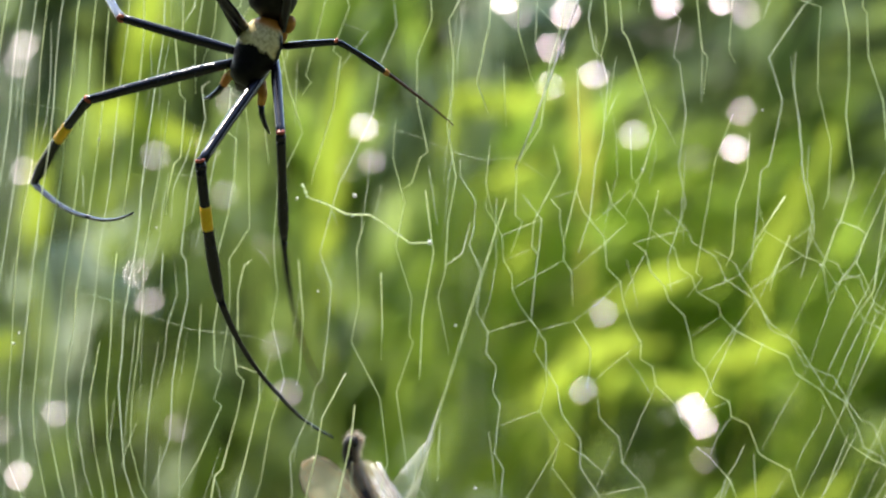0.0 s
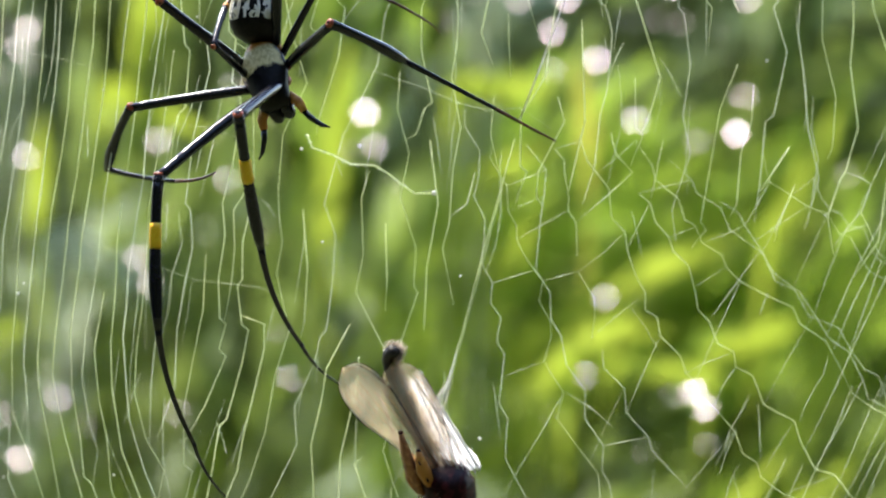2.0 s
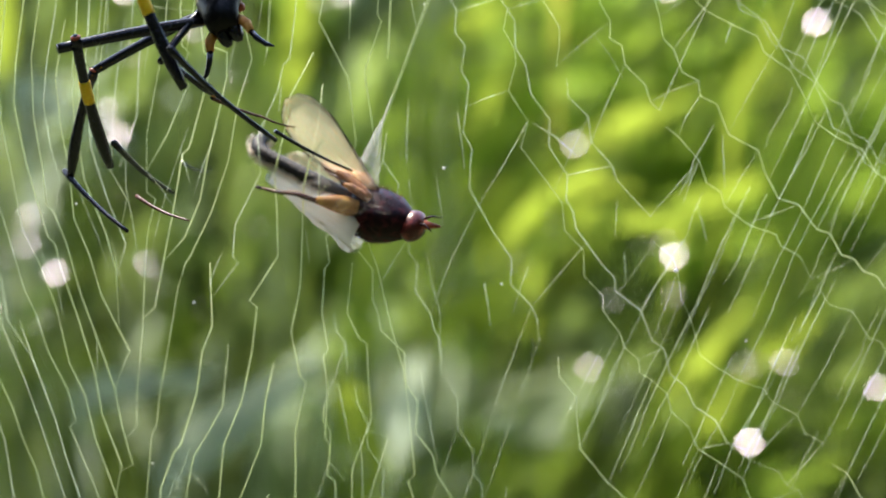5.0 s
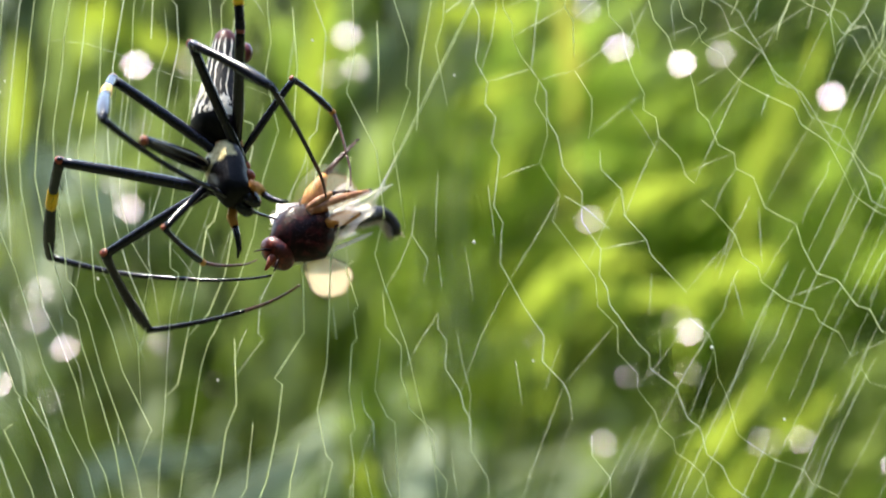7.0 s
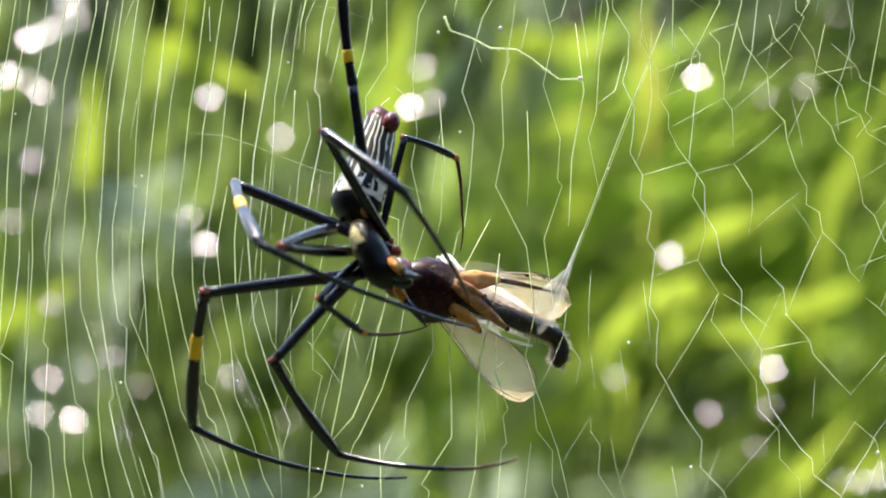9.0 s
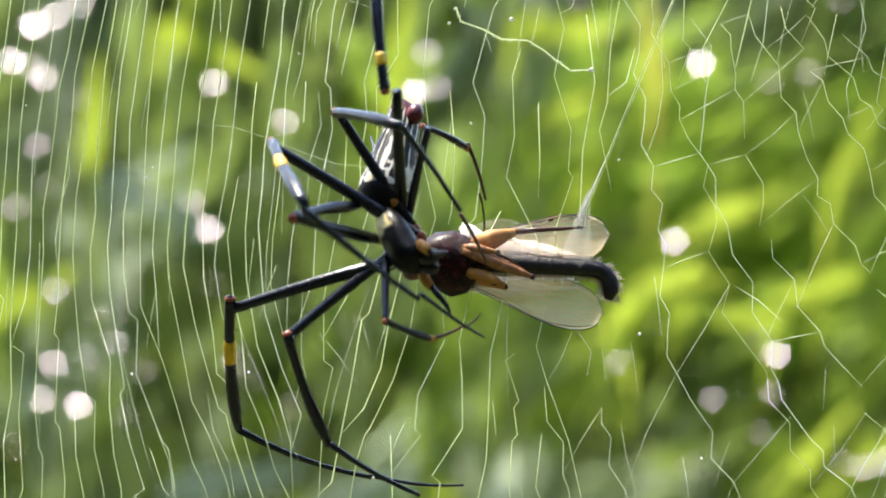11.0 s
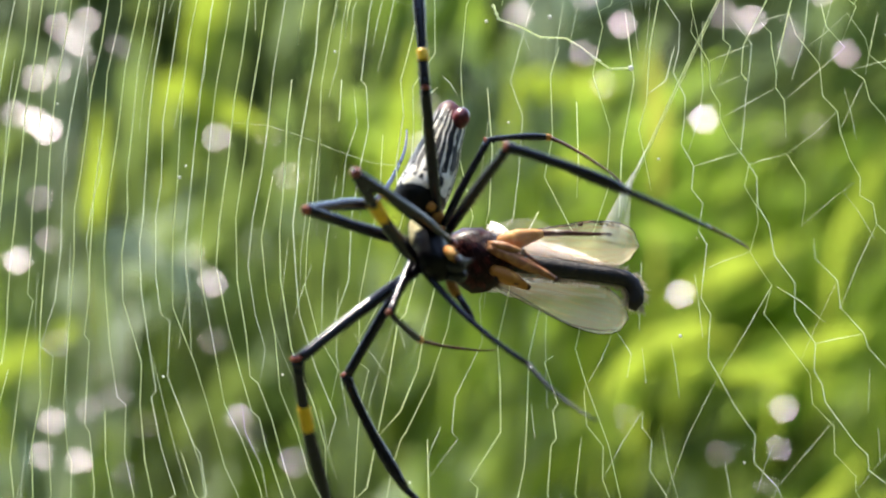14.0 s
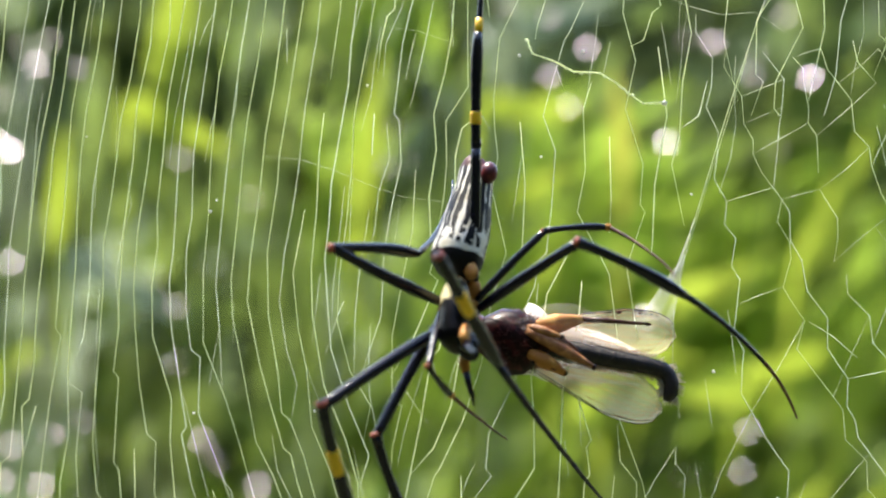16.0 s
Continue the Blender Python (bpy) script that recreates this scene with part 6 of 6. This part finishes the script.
TRACKS["right_third.mid"] = [23.7, -7.6, 55.7, 23.8, -5.1, 56.5, 22.4, 2.7, 73.1, 18.9, -3.3, 76.6, 20.7, -6.2, 62.9, 21.8, -5.8, 55.7, 23.1, -4.6, 47.0, 24.2, -0.3, 43.4, 25.9, -9.1, 32.1, 24.2, -8.2, 31.4, 22.5, -7.5, 30.7, 17.3, -4.4, -2.6, 17.1, -3.5, -4.0, 9.6, -7.7, -1.0, -1.2, -12.0, 5.8, 5.2, -4.7, 5.2, 1.8, 2.6, 7.5, 3.3, -0.4, 6.2, 3.9, 0.6, 4.7, 6.6, -4.2, 6.0, 0.8, -6.1, 10.6, -0.2, -6.9, 15.5, 10.9, -6.8, 19.7, 14.7, -9.0, 15.5, 17.3, -10.1, 12.6, 15.0, -10.9, 10.9, 18.0, -12.0, 8.8, 18.7, -12.5, 8.7, 19.9, -13.1, 3.3]
TRACKS["right_third.end"] = [28.7, -5.3, 51.7, 27.6, -1.8, 52.0, 26.9, 7.3, 71.2, 24.4, 0.1, 74.7, 25.4, -2.5, 59.8, 26.8, -2.4, 52.6, 28.0, -0.8, 44.4, 30.0, 1.8, 40.5, 31.7, -6.1, 30.4, 29.8, -4.8, 29.6, 27.9, -3.9, 28.8, 17.4, -6.7, -9.0, 17.6, -5.2, -10.5, 10.4, -11.4, -6.6, -0.9, -15.8, 0.1, 6.0, -1.5, -0.8, 2.0, 5.3, 1.3, 3.1, 1.2, -0.4, 3.7, 2.7, -1.7, 6.7, -1.4, -0.1, 1.5, -9.6, 4.9, 1.4, -10.5, 10.0, 17.0, -9.1, 18.0, 19.8, -12.0, 12.2, 21.7, -13.2, 8.5, 18.7, -14.6, 6.6, 21.6, -15.6, 4.3, 22.7, -16.0, 4.5, 23.1, -17.5, -0.7]
TRACKS["right_second.hip"] = [-4.5, -6.6, 64.3, -2.6, -6.5, 61.3, -3.3, -5.2, 60.6, -3.6, -5.1, 62.3, -3.6, -9.2, 52.2, -4.1, -9.1, 45.5, -5.4, -10.2, 34.2, -2.5, -8.0, 25.5, -3.0, -10.6, 21.8, -3.8, -10.9, 21.3, -4.6, -11.2, 20.8, -4.2, -10.3, 0.4, -3.9, -9.7, -1.5, -8.4, -11.3, -2.7, -11.0, -11.5, 0.1, -5.4, -11.7, 1.4, -9.5, -10.3, 1.2, -9.4, -11.0, 1.6, -8.6, -11.4, 0.3, -5.3, -11.7, 2.0, -9.8, -11.7, 2.0, -8.8, -11.8, 1.9, -9.4, -12.0, -0.6, -8.5, -11.9, 0.1, -7.9, -11.9, 0.6, -8.9, -11.8, -2.1, -8.2, -11.4, -3.2, -9.0, -10.7, -4.5, -9.2, -11.4, -6.2]
TRACKS["right_second.knee"] = [-2.1, -23.6, 48.7, 6.6, -26.5, 53.9, 5.5, -26.5, 58.7, 7.7, -25.3, 63.8, 6.3, -29.4, 58.2, 5.9, -27.9, 54.7, 5.1, -25.8, 47.7, 6.6, -8.0, 46.9, 3.7, -25.5, 38.3, 2.4, -25.5, 38.2, 1.1, -25.4, 38.2, 1.0, -23.4, 18.8, -2.7, -24.8, 16.0, -16.9, -18.6, 17.7, -21.7, -21.2, 18.1, -16.4, -24.6, 17.1, -24.6, -10.3, 18.8, -19.4, -22.5, 19.1, -20.1, -19.8, 18.7, -18.6, -11.7, 21.0, -21.7, -11.7, 21.9, -20.2, -11.8, 22.1, -21.3, -12.0, 19.3, -9.0, -27.6, 17.2, 1.8, -28.5, 13.7, 6.8, -24.8, 8.9, 7.9, -23.0, 8.7, 7.8, -19.9, 8.6, 6.6, -24.6, 4.6]
TRACKS["right_second.ankle"] = [-2.3, -13.4, 30.4, 14.1, -7.2, 50.0, 18.3, -11.8, 50.9, 19.6, -9.7, 56.3, 19.2, -13.5, 53.3, 23.0, -16.2, 51.1, 24.5, -17.8, 48.0, 25.7, 0.4, 48.8, 9.1, -14.1, 55.0, 8.8, -13.9, 54.5, 8.5, -13.7, 54.0, 8.6, -40.4, 9.1, 6.0, -42.0, 7.6, -2.3, -31.2, 9.3, -6.0, -31.7, 9.1, -1.5, -36.3, 8.0, -9.9, -23.6, 11.8, -6.2, -35.2, 9.0, -7.2, -34.1, 10.1, -6.3, -27.2, 14.0, -11.9, -30.3, 22.0, -10.4, -30.3, 20.2, -11.1, -30.2, 16.8, 4.2, -11.4, 15.9, 21.1, -23.7, 7.0, 23.7, -19.2, -2.3, 25.3, -15.6, -0.4, 26.5, -16.1, -0.2, 24.8, -18.6, -3.9]
TRACKS["right_second.mid"] = [-0.1, -4.0, 13.3, 32.0, -2.6, 43.4, 35.3, -5.6, 43.3, 35.7, -4.2, 46.5, 35.6, -6.2, 45.4, 38.4, -5.2, 45.9, 40.4, -6.9, 44.3, 41.6, 11.6, 45.9, 16.8, 0.2, 66.0, 16.4, 0.8, 65.0, 16.1, 1.4, 64.0, 14.5, -31.7, -7.5, 10.8, -30.2, -7.3, 4.0, -16.6, -2.2, 0.5, -15.2, 0.6, 5.9, -21.2, -2.2, -1.5, -8.5, 2.4, 1.6, -21.7, -3.0, 1.2, -22.0, -2.9, 3.0, -17.1, -0.1, -2.1, -19.9, 8.5, -1.4, -18.5, 7.3, -0.7, -18.7, 4.7, 16.0, 2.6, 8.7, 36.2, -12.3, 1.6, 37.5, -11.5, -13.9, 38.9, -7.5, -12.0, 40.5, -12.8, -13.6, 39.1, -10.5, -14.7]
TRACKS["right_second.end"] = [4.5, 0.4, 1.7, 44.2, -0.1, 39.1, 47.4, -3.0, 38.6, 46.8, -0.9, 40.1, 47.1, -3.2, 39.5, 48.3, 0.4, 39.1, 49.3, 1.2, 38.8, 50.7, 19.6, 40.7, 23.4, 10.8, 70.3, 22.5, 11.9, 68.9, 21.6, 12.9, 67.5, 17.2, -23.7, -17.6, 12.5, -20.2, -15.7, 5.8, -5.1, -8.5, 2.2, -2.8, -3.6, 8.3, -9.4, -7.6, 1.5, 3.3, -2.7, 4.7, -10.7, -9.5, 4.8, -11.8, -10.5, 7.3, -8.1, -8.7, 2.4, -10.9, -0.0, 2.4, -8.5, -0.4, 4.2, -8.9, -2.6, 23.3, 10.0, 0.6, 44.2, -2.3, -1.4, 44.0, -5.3, -23.6, 45.5, -2.5, -22.3, 47.4, -11.3, -24.7, 45.9, -4.7, -24.4]
TRACKS["right_first.hip"] = [-5.7, -6.1, 62.4, -3.2, -6.0, 59.1, -3.5, -4.1, 58.7, -3.7, -4.0, 60.3, -3.1, -9.7, 50.1, -3.6, -9.5, 43.3, -4.8, -11.0, 32.2, -1.9, -8.0, 23.3, -2.6, -11.6, 19.8, -3.5, -12.0, 19.4, -4.5, -12.4, 18.9, -3.7, -11.2, -1.6, -3.3, -10.3, -3.6, -7.8, -12.5, -4.5, -10.0, -12.8, -1.5, -4.6, -13.1, -0.2, -8.6, -11.2, -0.7, -8.5, -12.2, -0.2, -7.7, -12.7, -1.3, -4.4, -13.2, 0.6, -9.2, -13.1, 0.3, -8.0, -13.2, 0.3, -9.0, -13.5, -2.2, -8.0, -13.4, -1.5, -7.3, -13.4, -1.0, -9.0, -13.2, -3.8, -8.5, -12.7, -5.0, -9.4, -11.7, -6.5, -9.4, -12.7, -8.1]
TRACKS["right_first.knee"] = [-16.0, -25.6, 43.6, -11.6, -30.1, 45.3, -9.4, -28.1, 43.5, -7.1, -29.2, 46.5, -9.1, -36.8, 41.5, -9.6, -37.8, 40.4, -12.8, -38.8, 33.8, -17.3, -31.7, 30.0, -18.0, -35.6, 24.7, -19.7, -35.6, 24.3, -21.3, -35.5, 23.9, -23.6, -26.9, 12.5, -21.9, -24.6, 13.6, -31.5, -12.5, 12.2, -36.4, -12.8, 10.5, -32.5, -13.1, 7.6, -35.9, -11.2, 9.2, -35.3, -12.2, 11.0, -33.8, -12.7, 11.2, -29.9, -13.2, 14.2, -29.9, -24.8, 16.9, -27.3, -29.3, 14.9, -27.2, -33.8, 7.6, -23.9, -35.6, 8.3, -22.0, -36.3, 8.9, -13.6, -40.6, 4.4, -12.3, -40.4, 2.6, -11.8, -39.1, 2.7, -16.3, -39.2, 1.5]
TRACKS["right_first.ankle"] = [-13.6, -15.3, 19.6, -9.0, -18.6, 21.9, -6.1, -17.2, 19.9, -4.8, -15.7, 24.1, -6.5, -22.9, 19.4, -5.5, -19.7, 21.8, -5.8, -19.0, 18.2, -15.2, -9.1, 16.9, -12.2, -12.5, 13.9, -13.1, -14.3, 10.6, -13.7, -17.3, 6.7, -13.9, -47.2, -0.9, -16.3, -45.7, -0.8, -29.4, -37.1, 3.5, -34.8, -37.2, 1.2, -26.0, -37.2, -0.2, -31.9, -35.6, 0.3, -28.7, -35.3, 0.6, -27.1, -36.0, 1.2, -23.3, -36.5, 4.4, -22.5, -46.8, 4.8, -19.9, -51.3, 2.7, -19.5, -55.9, -4.1, -16.2, -13.5, -3.6, -12.7, -15.7, -4.2, -2.9, -20.0, -7.8, 0.1, -24.4, -14.1, -0.1, -25.1, -16.2, -6.0, -21.9, -15.3]
TRACKS["right_first.mid"] = [-4.2, 0.9, 1.2, -0.8, -4.0, 1.7, 2.2, -2.5, -0.2, 3.0, -2.4, 2.9, -0.7, -4.3, 1.8, 1.7, -2.2, 3.6, 2.7, 0.8, 3.2, -3.2, 7.3, 0.3, 8.5, -5.9, -0.8, 6.8, -7.4, -5.0, 3.1, -4.8, -9.1, 1.1, -29.3, -12.9, 0.3, -31.1, -14.8, -12.7, -20.2, -7.5, -15.6, -21.7, -7.8, -2.8, -26.8, -6.7, -8.6, -26.8, -7.9, -7.6, -23.0, -9.0, -7.2, -23.3, -10.3, -4.6, -23.7, -8.8, -5.7, -33.9, -10.7, -3.3, -38.8, -13.3, -1.7, -43.6, -19.0, 0.8, -26.2, -19.0, 4.9, -26.2, -20.6, 18.2, -15.2, -22.6, 17.1, -11.6, -29.5, 11.0, -6.8, -31.3, 7.3, -6.5, -31.8]
TRACKS["right_first.end"] = [5.5, 12.4, -7.9, 8.9, 5.7, -9.4, 11.6, 7.8, -10.9, 12.6, 4.0, -10.4, 5.9, 9.7, -6.6, 10.9, 6.3, -8.8, 13.0, 11.1, -6.7, 8.1, 14.2, -11.3, 23.1, -2.2, -10.0, 21.1, -4.0, -14.7, 17.2, -0.1, -18.5, 9.5, -14.8, -18.4, 10.8, -18.6, -21.8, -3.0, -6.2, -12.4, -4.1, -8.8, -11.3, 11.5, -16.9, -9.6, 6.6, -18.7, -11.8, 5.4, -11.8, -13.3, 4.9, -11.8, -16.0, 6.7, -12.1, -15.8, 4.6, -22.4, -19.2, 6.9, -27.6, -22.3, 9.2, -32.4, -27.2, 12.6, -35.5, -28.3, 14.8, -38.1, -29.0, 32.4, -9.4, -31.4, 27.8, -0.4, -37.9, 17.1, 8.1, -38.7, 15.4, 6.5, -40.6]
TRACKS["prey_mid"] = [19.9, 1.0, -33.0, 28.8, 1.0, -26.6, 23.6, 1.0, -31.1, 26.6, 1.0, -32.6, 26.5, 1.0, -25.9, 29.5, 1.0, -26.6, 29.7, 1.0, -29.2, 28.9, 1.0, -27.4, 28.7, 1.0, -28.5, 25.1, 1.0, -27.8, 25.8, 1.0, -25.0, 11.4, 1.0, -25.5, 9.0, 1.0, -23.7, 1.7, 1.0, -14.6, -3.0, 1.0, -8.7, -0.9, 1.0, -7.3, -3.5, 1.0, -7.2, -1.4, 1.0, -7.4, -0.4, 1.0, -8.9, 2.0, 1.0, -6.6, -2.8, 1.0, -3.1, -2.3, 1.0, -3.2, -1.5, 1.0, -5.3, -1.8, 1.0, -4.1, -2.0, 1.0, -3.3, -2.2, 1.0, -6.9, -0.7, 1.0, -7.3, -0.3, 1.0, -9.0, -1.4, 1.0, -11.4]
TRACKS["prey_tip"] = [8.3, 11.9, -10.6, 19.6, 11.5, -2.9, 12.8, 7.1, -6.5, 15.2, 11.9, -10.1, 15.3, 3.1, -0.9, 21.5, 8.1, -1.2, 24.0, 1.0, -2.3, 18.0, 1.0, -2.2, 18.2, 1.0, -3.1, 6.2, 17.4, -16.5, 9.7, 23.2, -23.4, 1.1, 20.7, -9.4, -1.9, 22.8, -11.0, 16.1, 24.1, -10.5, 13.0, 23.3, -9.9, 19.4, 16.9, -16.9, 15.5, 18.1, -17.3, 22.2, 12.0, -16.3, 24.9, 9.7, -15.6, 28.7, 6.0, -11.2, 24.7, 1.0, -3.6, 25.1, 1.0, -4.7, 25.0, 7.9, -8.2, 25.6, 1.0, -7.5, 25.3, 1.0, -6.8, 25.2, 1.0, -9.4, 26.5, 1.0, -11.3, 27.2, 1.0, -9.7, 25.6, 1.0, -16.5]
TRACKS["prey_head"] = [23.2, -2.4, -41.4, 31.3, -2.2, -35.3, 26.8, -0.9, -40.1, 29.8, -2.4, -41.0, 29.7, 0.3, -35.0, 31.4, -1.2, -35.7, 30.8, 1.0, -38.8, 31.9, 1.0, -36.6, 31.7, 1.0, -37.8, 30.2, 1.0, -35.8, 33.6, 1.0, -30.4, 13.9, 1.0, -34.7, 11.4, 1.0, -32.9, -4.3, -4.3, -19.7, -10.1, -4.3, -12.0, -8.1, -4.8, -9.6, -10.0, -5.4, -9.7, -9.1, -4.3, -8.9, -8.4, -4.0, -9.6, -6.4, -3.4, -6.5, -10.8, -3.9, -4.7, -10.2, -4.1, -5.0, -9.2, -4.4, -6.5, -9.3, -4.4, -6.0, -9.4, -4.5, -5.7, -9.1, -5.0, -9.3, -7.7, -4.5, -10.7, -7.5, -3.8, -12.9, -7.9, -4.9, -14.9]
TRACKS["strand"] = [23.7, 0.0, -8.4, 27.7, 0.0, -9.4, 27.3, 0.0, -7.4, 29.5, 0.0, -9.0, 26.5, 0.0, -7.1, 28.5, 0.0, -5.1, 28.9, 0.0, -8.8, 27.5, 0.0, -5.4, 27.8, 0.0, -6.1, 25.2, 0.0, -8.0, 22.6, 0.0, -10.0, 18.4, 0.0, -8.6, 15.9, 0.0, -7.8, 15.3, 0.0, -7.3, 12.8, 0.0, -5.6, 18.0, 0.0, -10.2, 16.9, 0.0, -6.7, 21.5, 0.0, -4.9, 22.5, 0.0, -4.4, 24.9, 0.0, -0.1, 20.0, 0.0, 7.8, 20.4, 0.0, 6.4, 20.2, 0.0, 3.1, 22.2, 0.0, 6.6, 23.5, 0.0, 8.9, 20.7, 0.0, 6.8, 24.2, 0.0, 4.8, 25.6, 0.0, 5.2, 26.4, 0.0, 0.8]


def track(name):
    flat = TRACKS[name]
    return [Vector(flat[i:i + 3]) / 1000 for i in range(0, len(flat), 3)]


def glide(rows, most=35):
    """Rows whose parts turn no more about their own length than they need to, with rows between where they turn far."""
    made = [rows[0]]
    for t, m in rows[1:]:
        t0, m0 = made[-1]
        q0, z0, z1 = m0.to_quaternion(), m0.col[2].to_3d(), m.col[2].to_3d()
        q1 = z0.rotation_difference(z1) @ q0
        x, wish, y = q1 @ Vector((1, 0, 0)), m.col[0].to_3d(), m.col[1].to_3d()
        twist = math.atan2(x.cross(wish).dot(z1), x.dot(wish))
        limit = radians(most)
        q1 = Matrix.Rotation(max(-limit, min(limit, twist)), 3, z1).to_quaternion() @ q1
        angle = math.degrees(q0.rotation_difference(q1).angle)
        steps = 1 + int(min(angle, 360 - angle) / 62)
        for k in range(1, steps + 1):
            f = k / steps
            now = q0.slerp(q1, f).to_matrix().to_4x4()
            now.translation = m0.translation.lerp(m.translation, f)
            made.append((t0 + (t - t0) * f, now))
    return made


def motions():
    back, face, tail = track("rear"), track("head"), track("tip")
    roots = [Matrix.Translation(p) for p in back]
    dorsal = [Vector((-0.35, -1, 0)) if t < 6.6 else Vector((-0.6, -0.8, 0)) if t < 7.2 else Vector((-1.0, 0.05, 0)) for t in TIMES]
    walk(spider, [(t, STAGE @ m) for t, m in zip(TIMES, roots)])
    walk(spider_front, [(t, m.inverted() @ between(a, b, up)) for t, m, a, b, up in zip(TIMES, roots, back, face, dorsal)])
    walk(spider_rear, [(t, m.inverted() @ between(a, b, up)) for t, m, a, b, up in zip(TIMES, roots, back, tail, dorsal)])
    for leg, joints in spider_legs.items():
        hip, knee, ankle, middle, end = (track(leg + "." + n) for n in ("hip", "knee", "ankle", "mid", "end"))
        chain = {"femur": (hip, knee, ankle), "tibia": (knee, ankle, hip), "metatarsus": (ankle, middle, end), "tarsus": (middle, end, ankle)}
        for name, (starts, ends, other) in chain.items():
            rows = []
            for t, m, a, b, c in zip(TIMES, roots, starts, ends, other):
                pole = (a + b) / 2 - c
                if (pole - (b - a).normalized() * pole.dot((b - a).normalized())).length < 1e-4:
                    pole = Vector((0.02, -1, 0.1))
                rows.append((t, m.inverted() @ between(a, b, pole)))
            walk(joints[name], glide(rows))
    middle, tip, brow = track("prey_mid"), track("prey_tip"), track("prey_head")
    body, rear, wing = [], [], {-1: [], 1: []}
    near, left = Vector((0, -1, 0)), Vector((-1, 0, 0))
    for t, a, b, c in zip(TIMES, middle, tip, brow):
        along = (b - a).normalized()
        folded, bitten = 4.25 < t < 6.9, 4.25 < t < 7.8
        side = Vector((-0.95, -0.4, 0.0)) if t < 4.05 else Vector((-0.5, -0.8, 0.1)) if t < 4.15 else Vector((0.52, 0.84, 0.2)) if 6.2 < t < 6.6 else Vector((0.0, -1, 0.15))
        own = between(a, a + (a - c) if bitten else b, side)
        straight = between(a, b, side)
        body.append((t, own))
        turn = own.to_quaternion().inverted()
        rear.append((t, between(Vector((0, 0, 0)), turn @ along, turn @ side)))
        for s in (-1, 1):
            if t < 4.25:
                d, root, out = (along * 0.80 + left * 0.55, left * 0.002 + near * 0.002 + along * 0.003, near) if s > 0 else (along - left * 0.10, left * -0.005 + near * 0.002 + along * 0.002, near)
            elif folded:
                d, root, out = Vector((0.20 - 0.11 * s, 0.55, 0.78)), left * 0.0025 * s + Vector((0, 0.001, -0.002)), Vector((0.25 * s, -1, 0.5))
            elif t < 8.2 and s > 0:
                d, root, out = Vector((0.36, 0.90, -0.24) if bitten else (0.72, 0.66, -0.22)), Vector((0.001, -0.001, -0.0025)), near
            else:
                open_by = -0.06 if t < 7.4 else 0.045 if s < 0 else 0.40 if t < 8.7 else 0.22 if t < 9.2 else 0.09 if t < 11 else 0.03
                d, root, out = straight.to_3x3() @ Vector((0, open_by, 1)), straight.to_3x3() @ Vector((-0.0012, s * 0.0010, 0.0015)), straight.col[0].to_3d()
            wing[s].append((t, between(turn @ root, turn @ (root + d.normalized()), turn @ out)))
    walk(prey, glide([(t, STAGE @ m) for t, m in body], 150))
    walk(prey_belly, glide(rear, 150))
    for s in (-1, 1):
        walk(prey_wings[s], glide(wing[s], 150))
    top = Vector((0.0404, 0.0006, 0.0439))
    hung, laid = [], []
    for t, a, m, b in zip(TIMES, track("strand"), middle, tip):
        own = between(a, top, Vector((0.2, -1, 0)))
        hung.append((t, STAGE @ own))
        laid.append((t, own.inverted() @ between(a, m.lerp(b, 0.75 if t > 7.9 else 0.4 if t < 4.25 else 0.0), Vector((0.2, -1, 0)))))
    walk(strand, hung)
    walk(silk_veil, glide(laid))


motions()
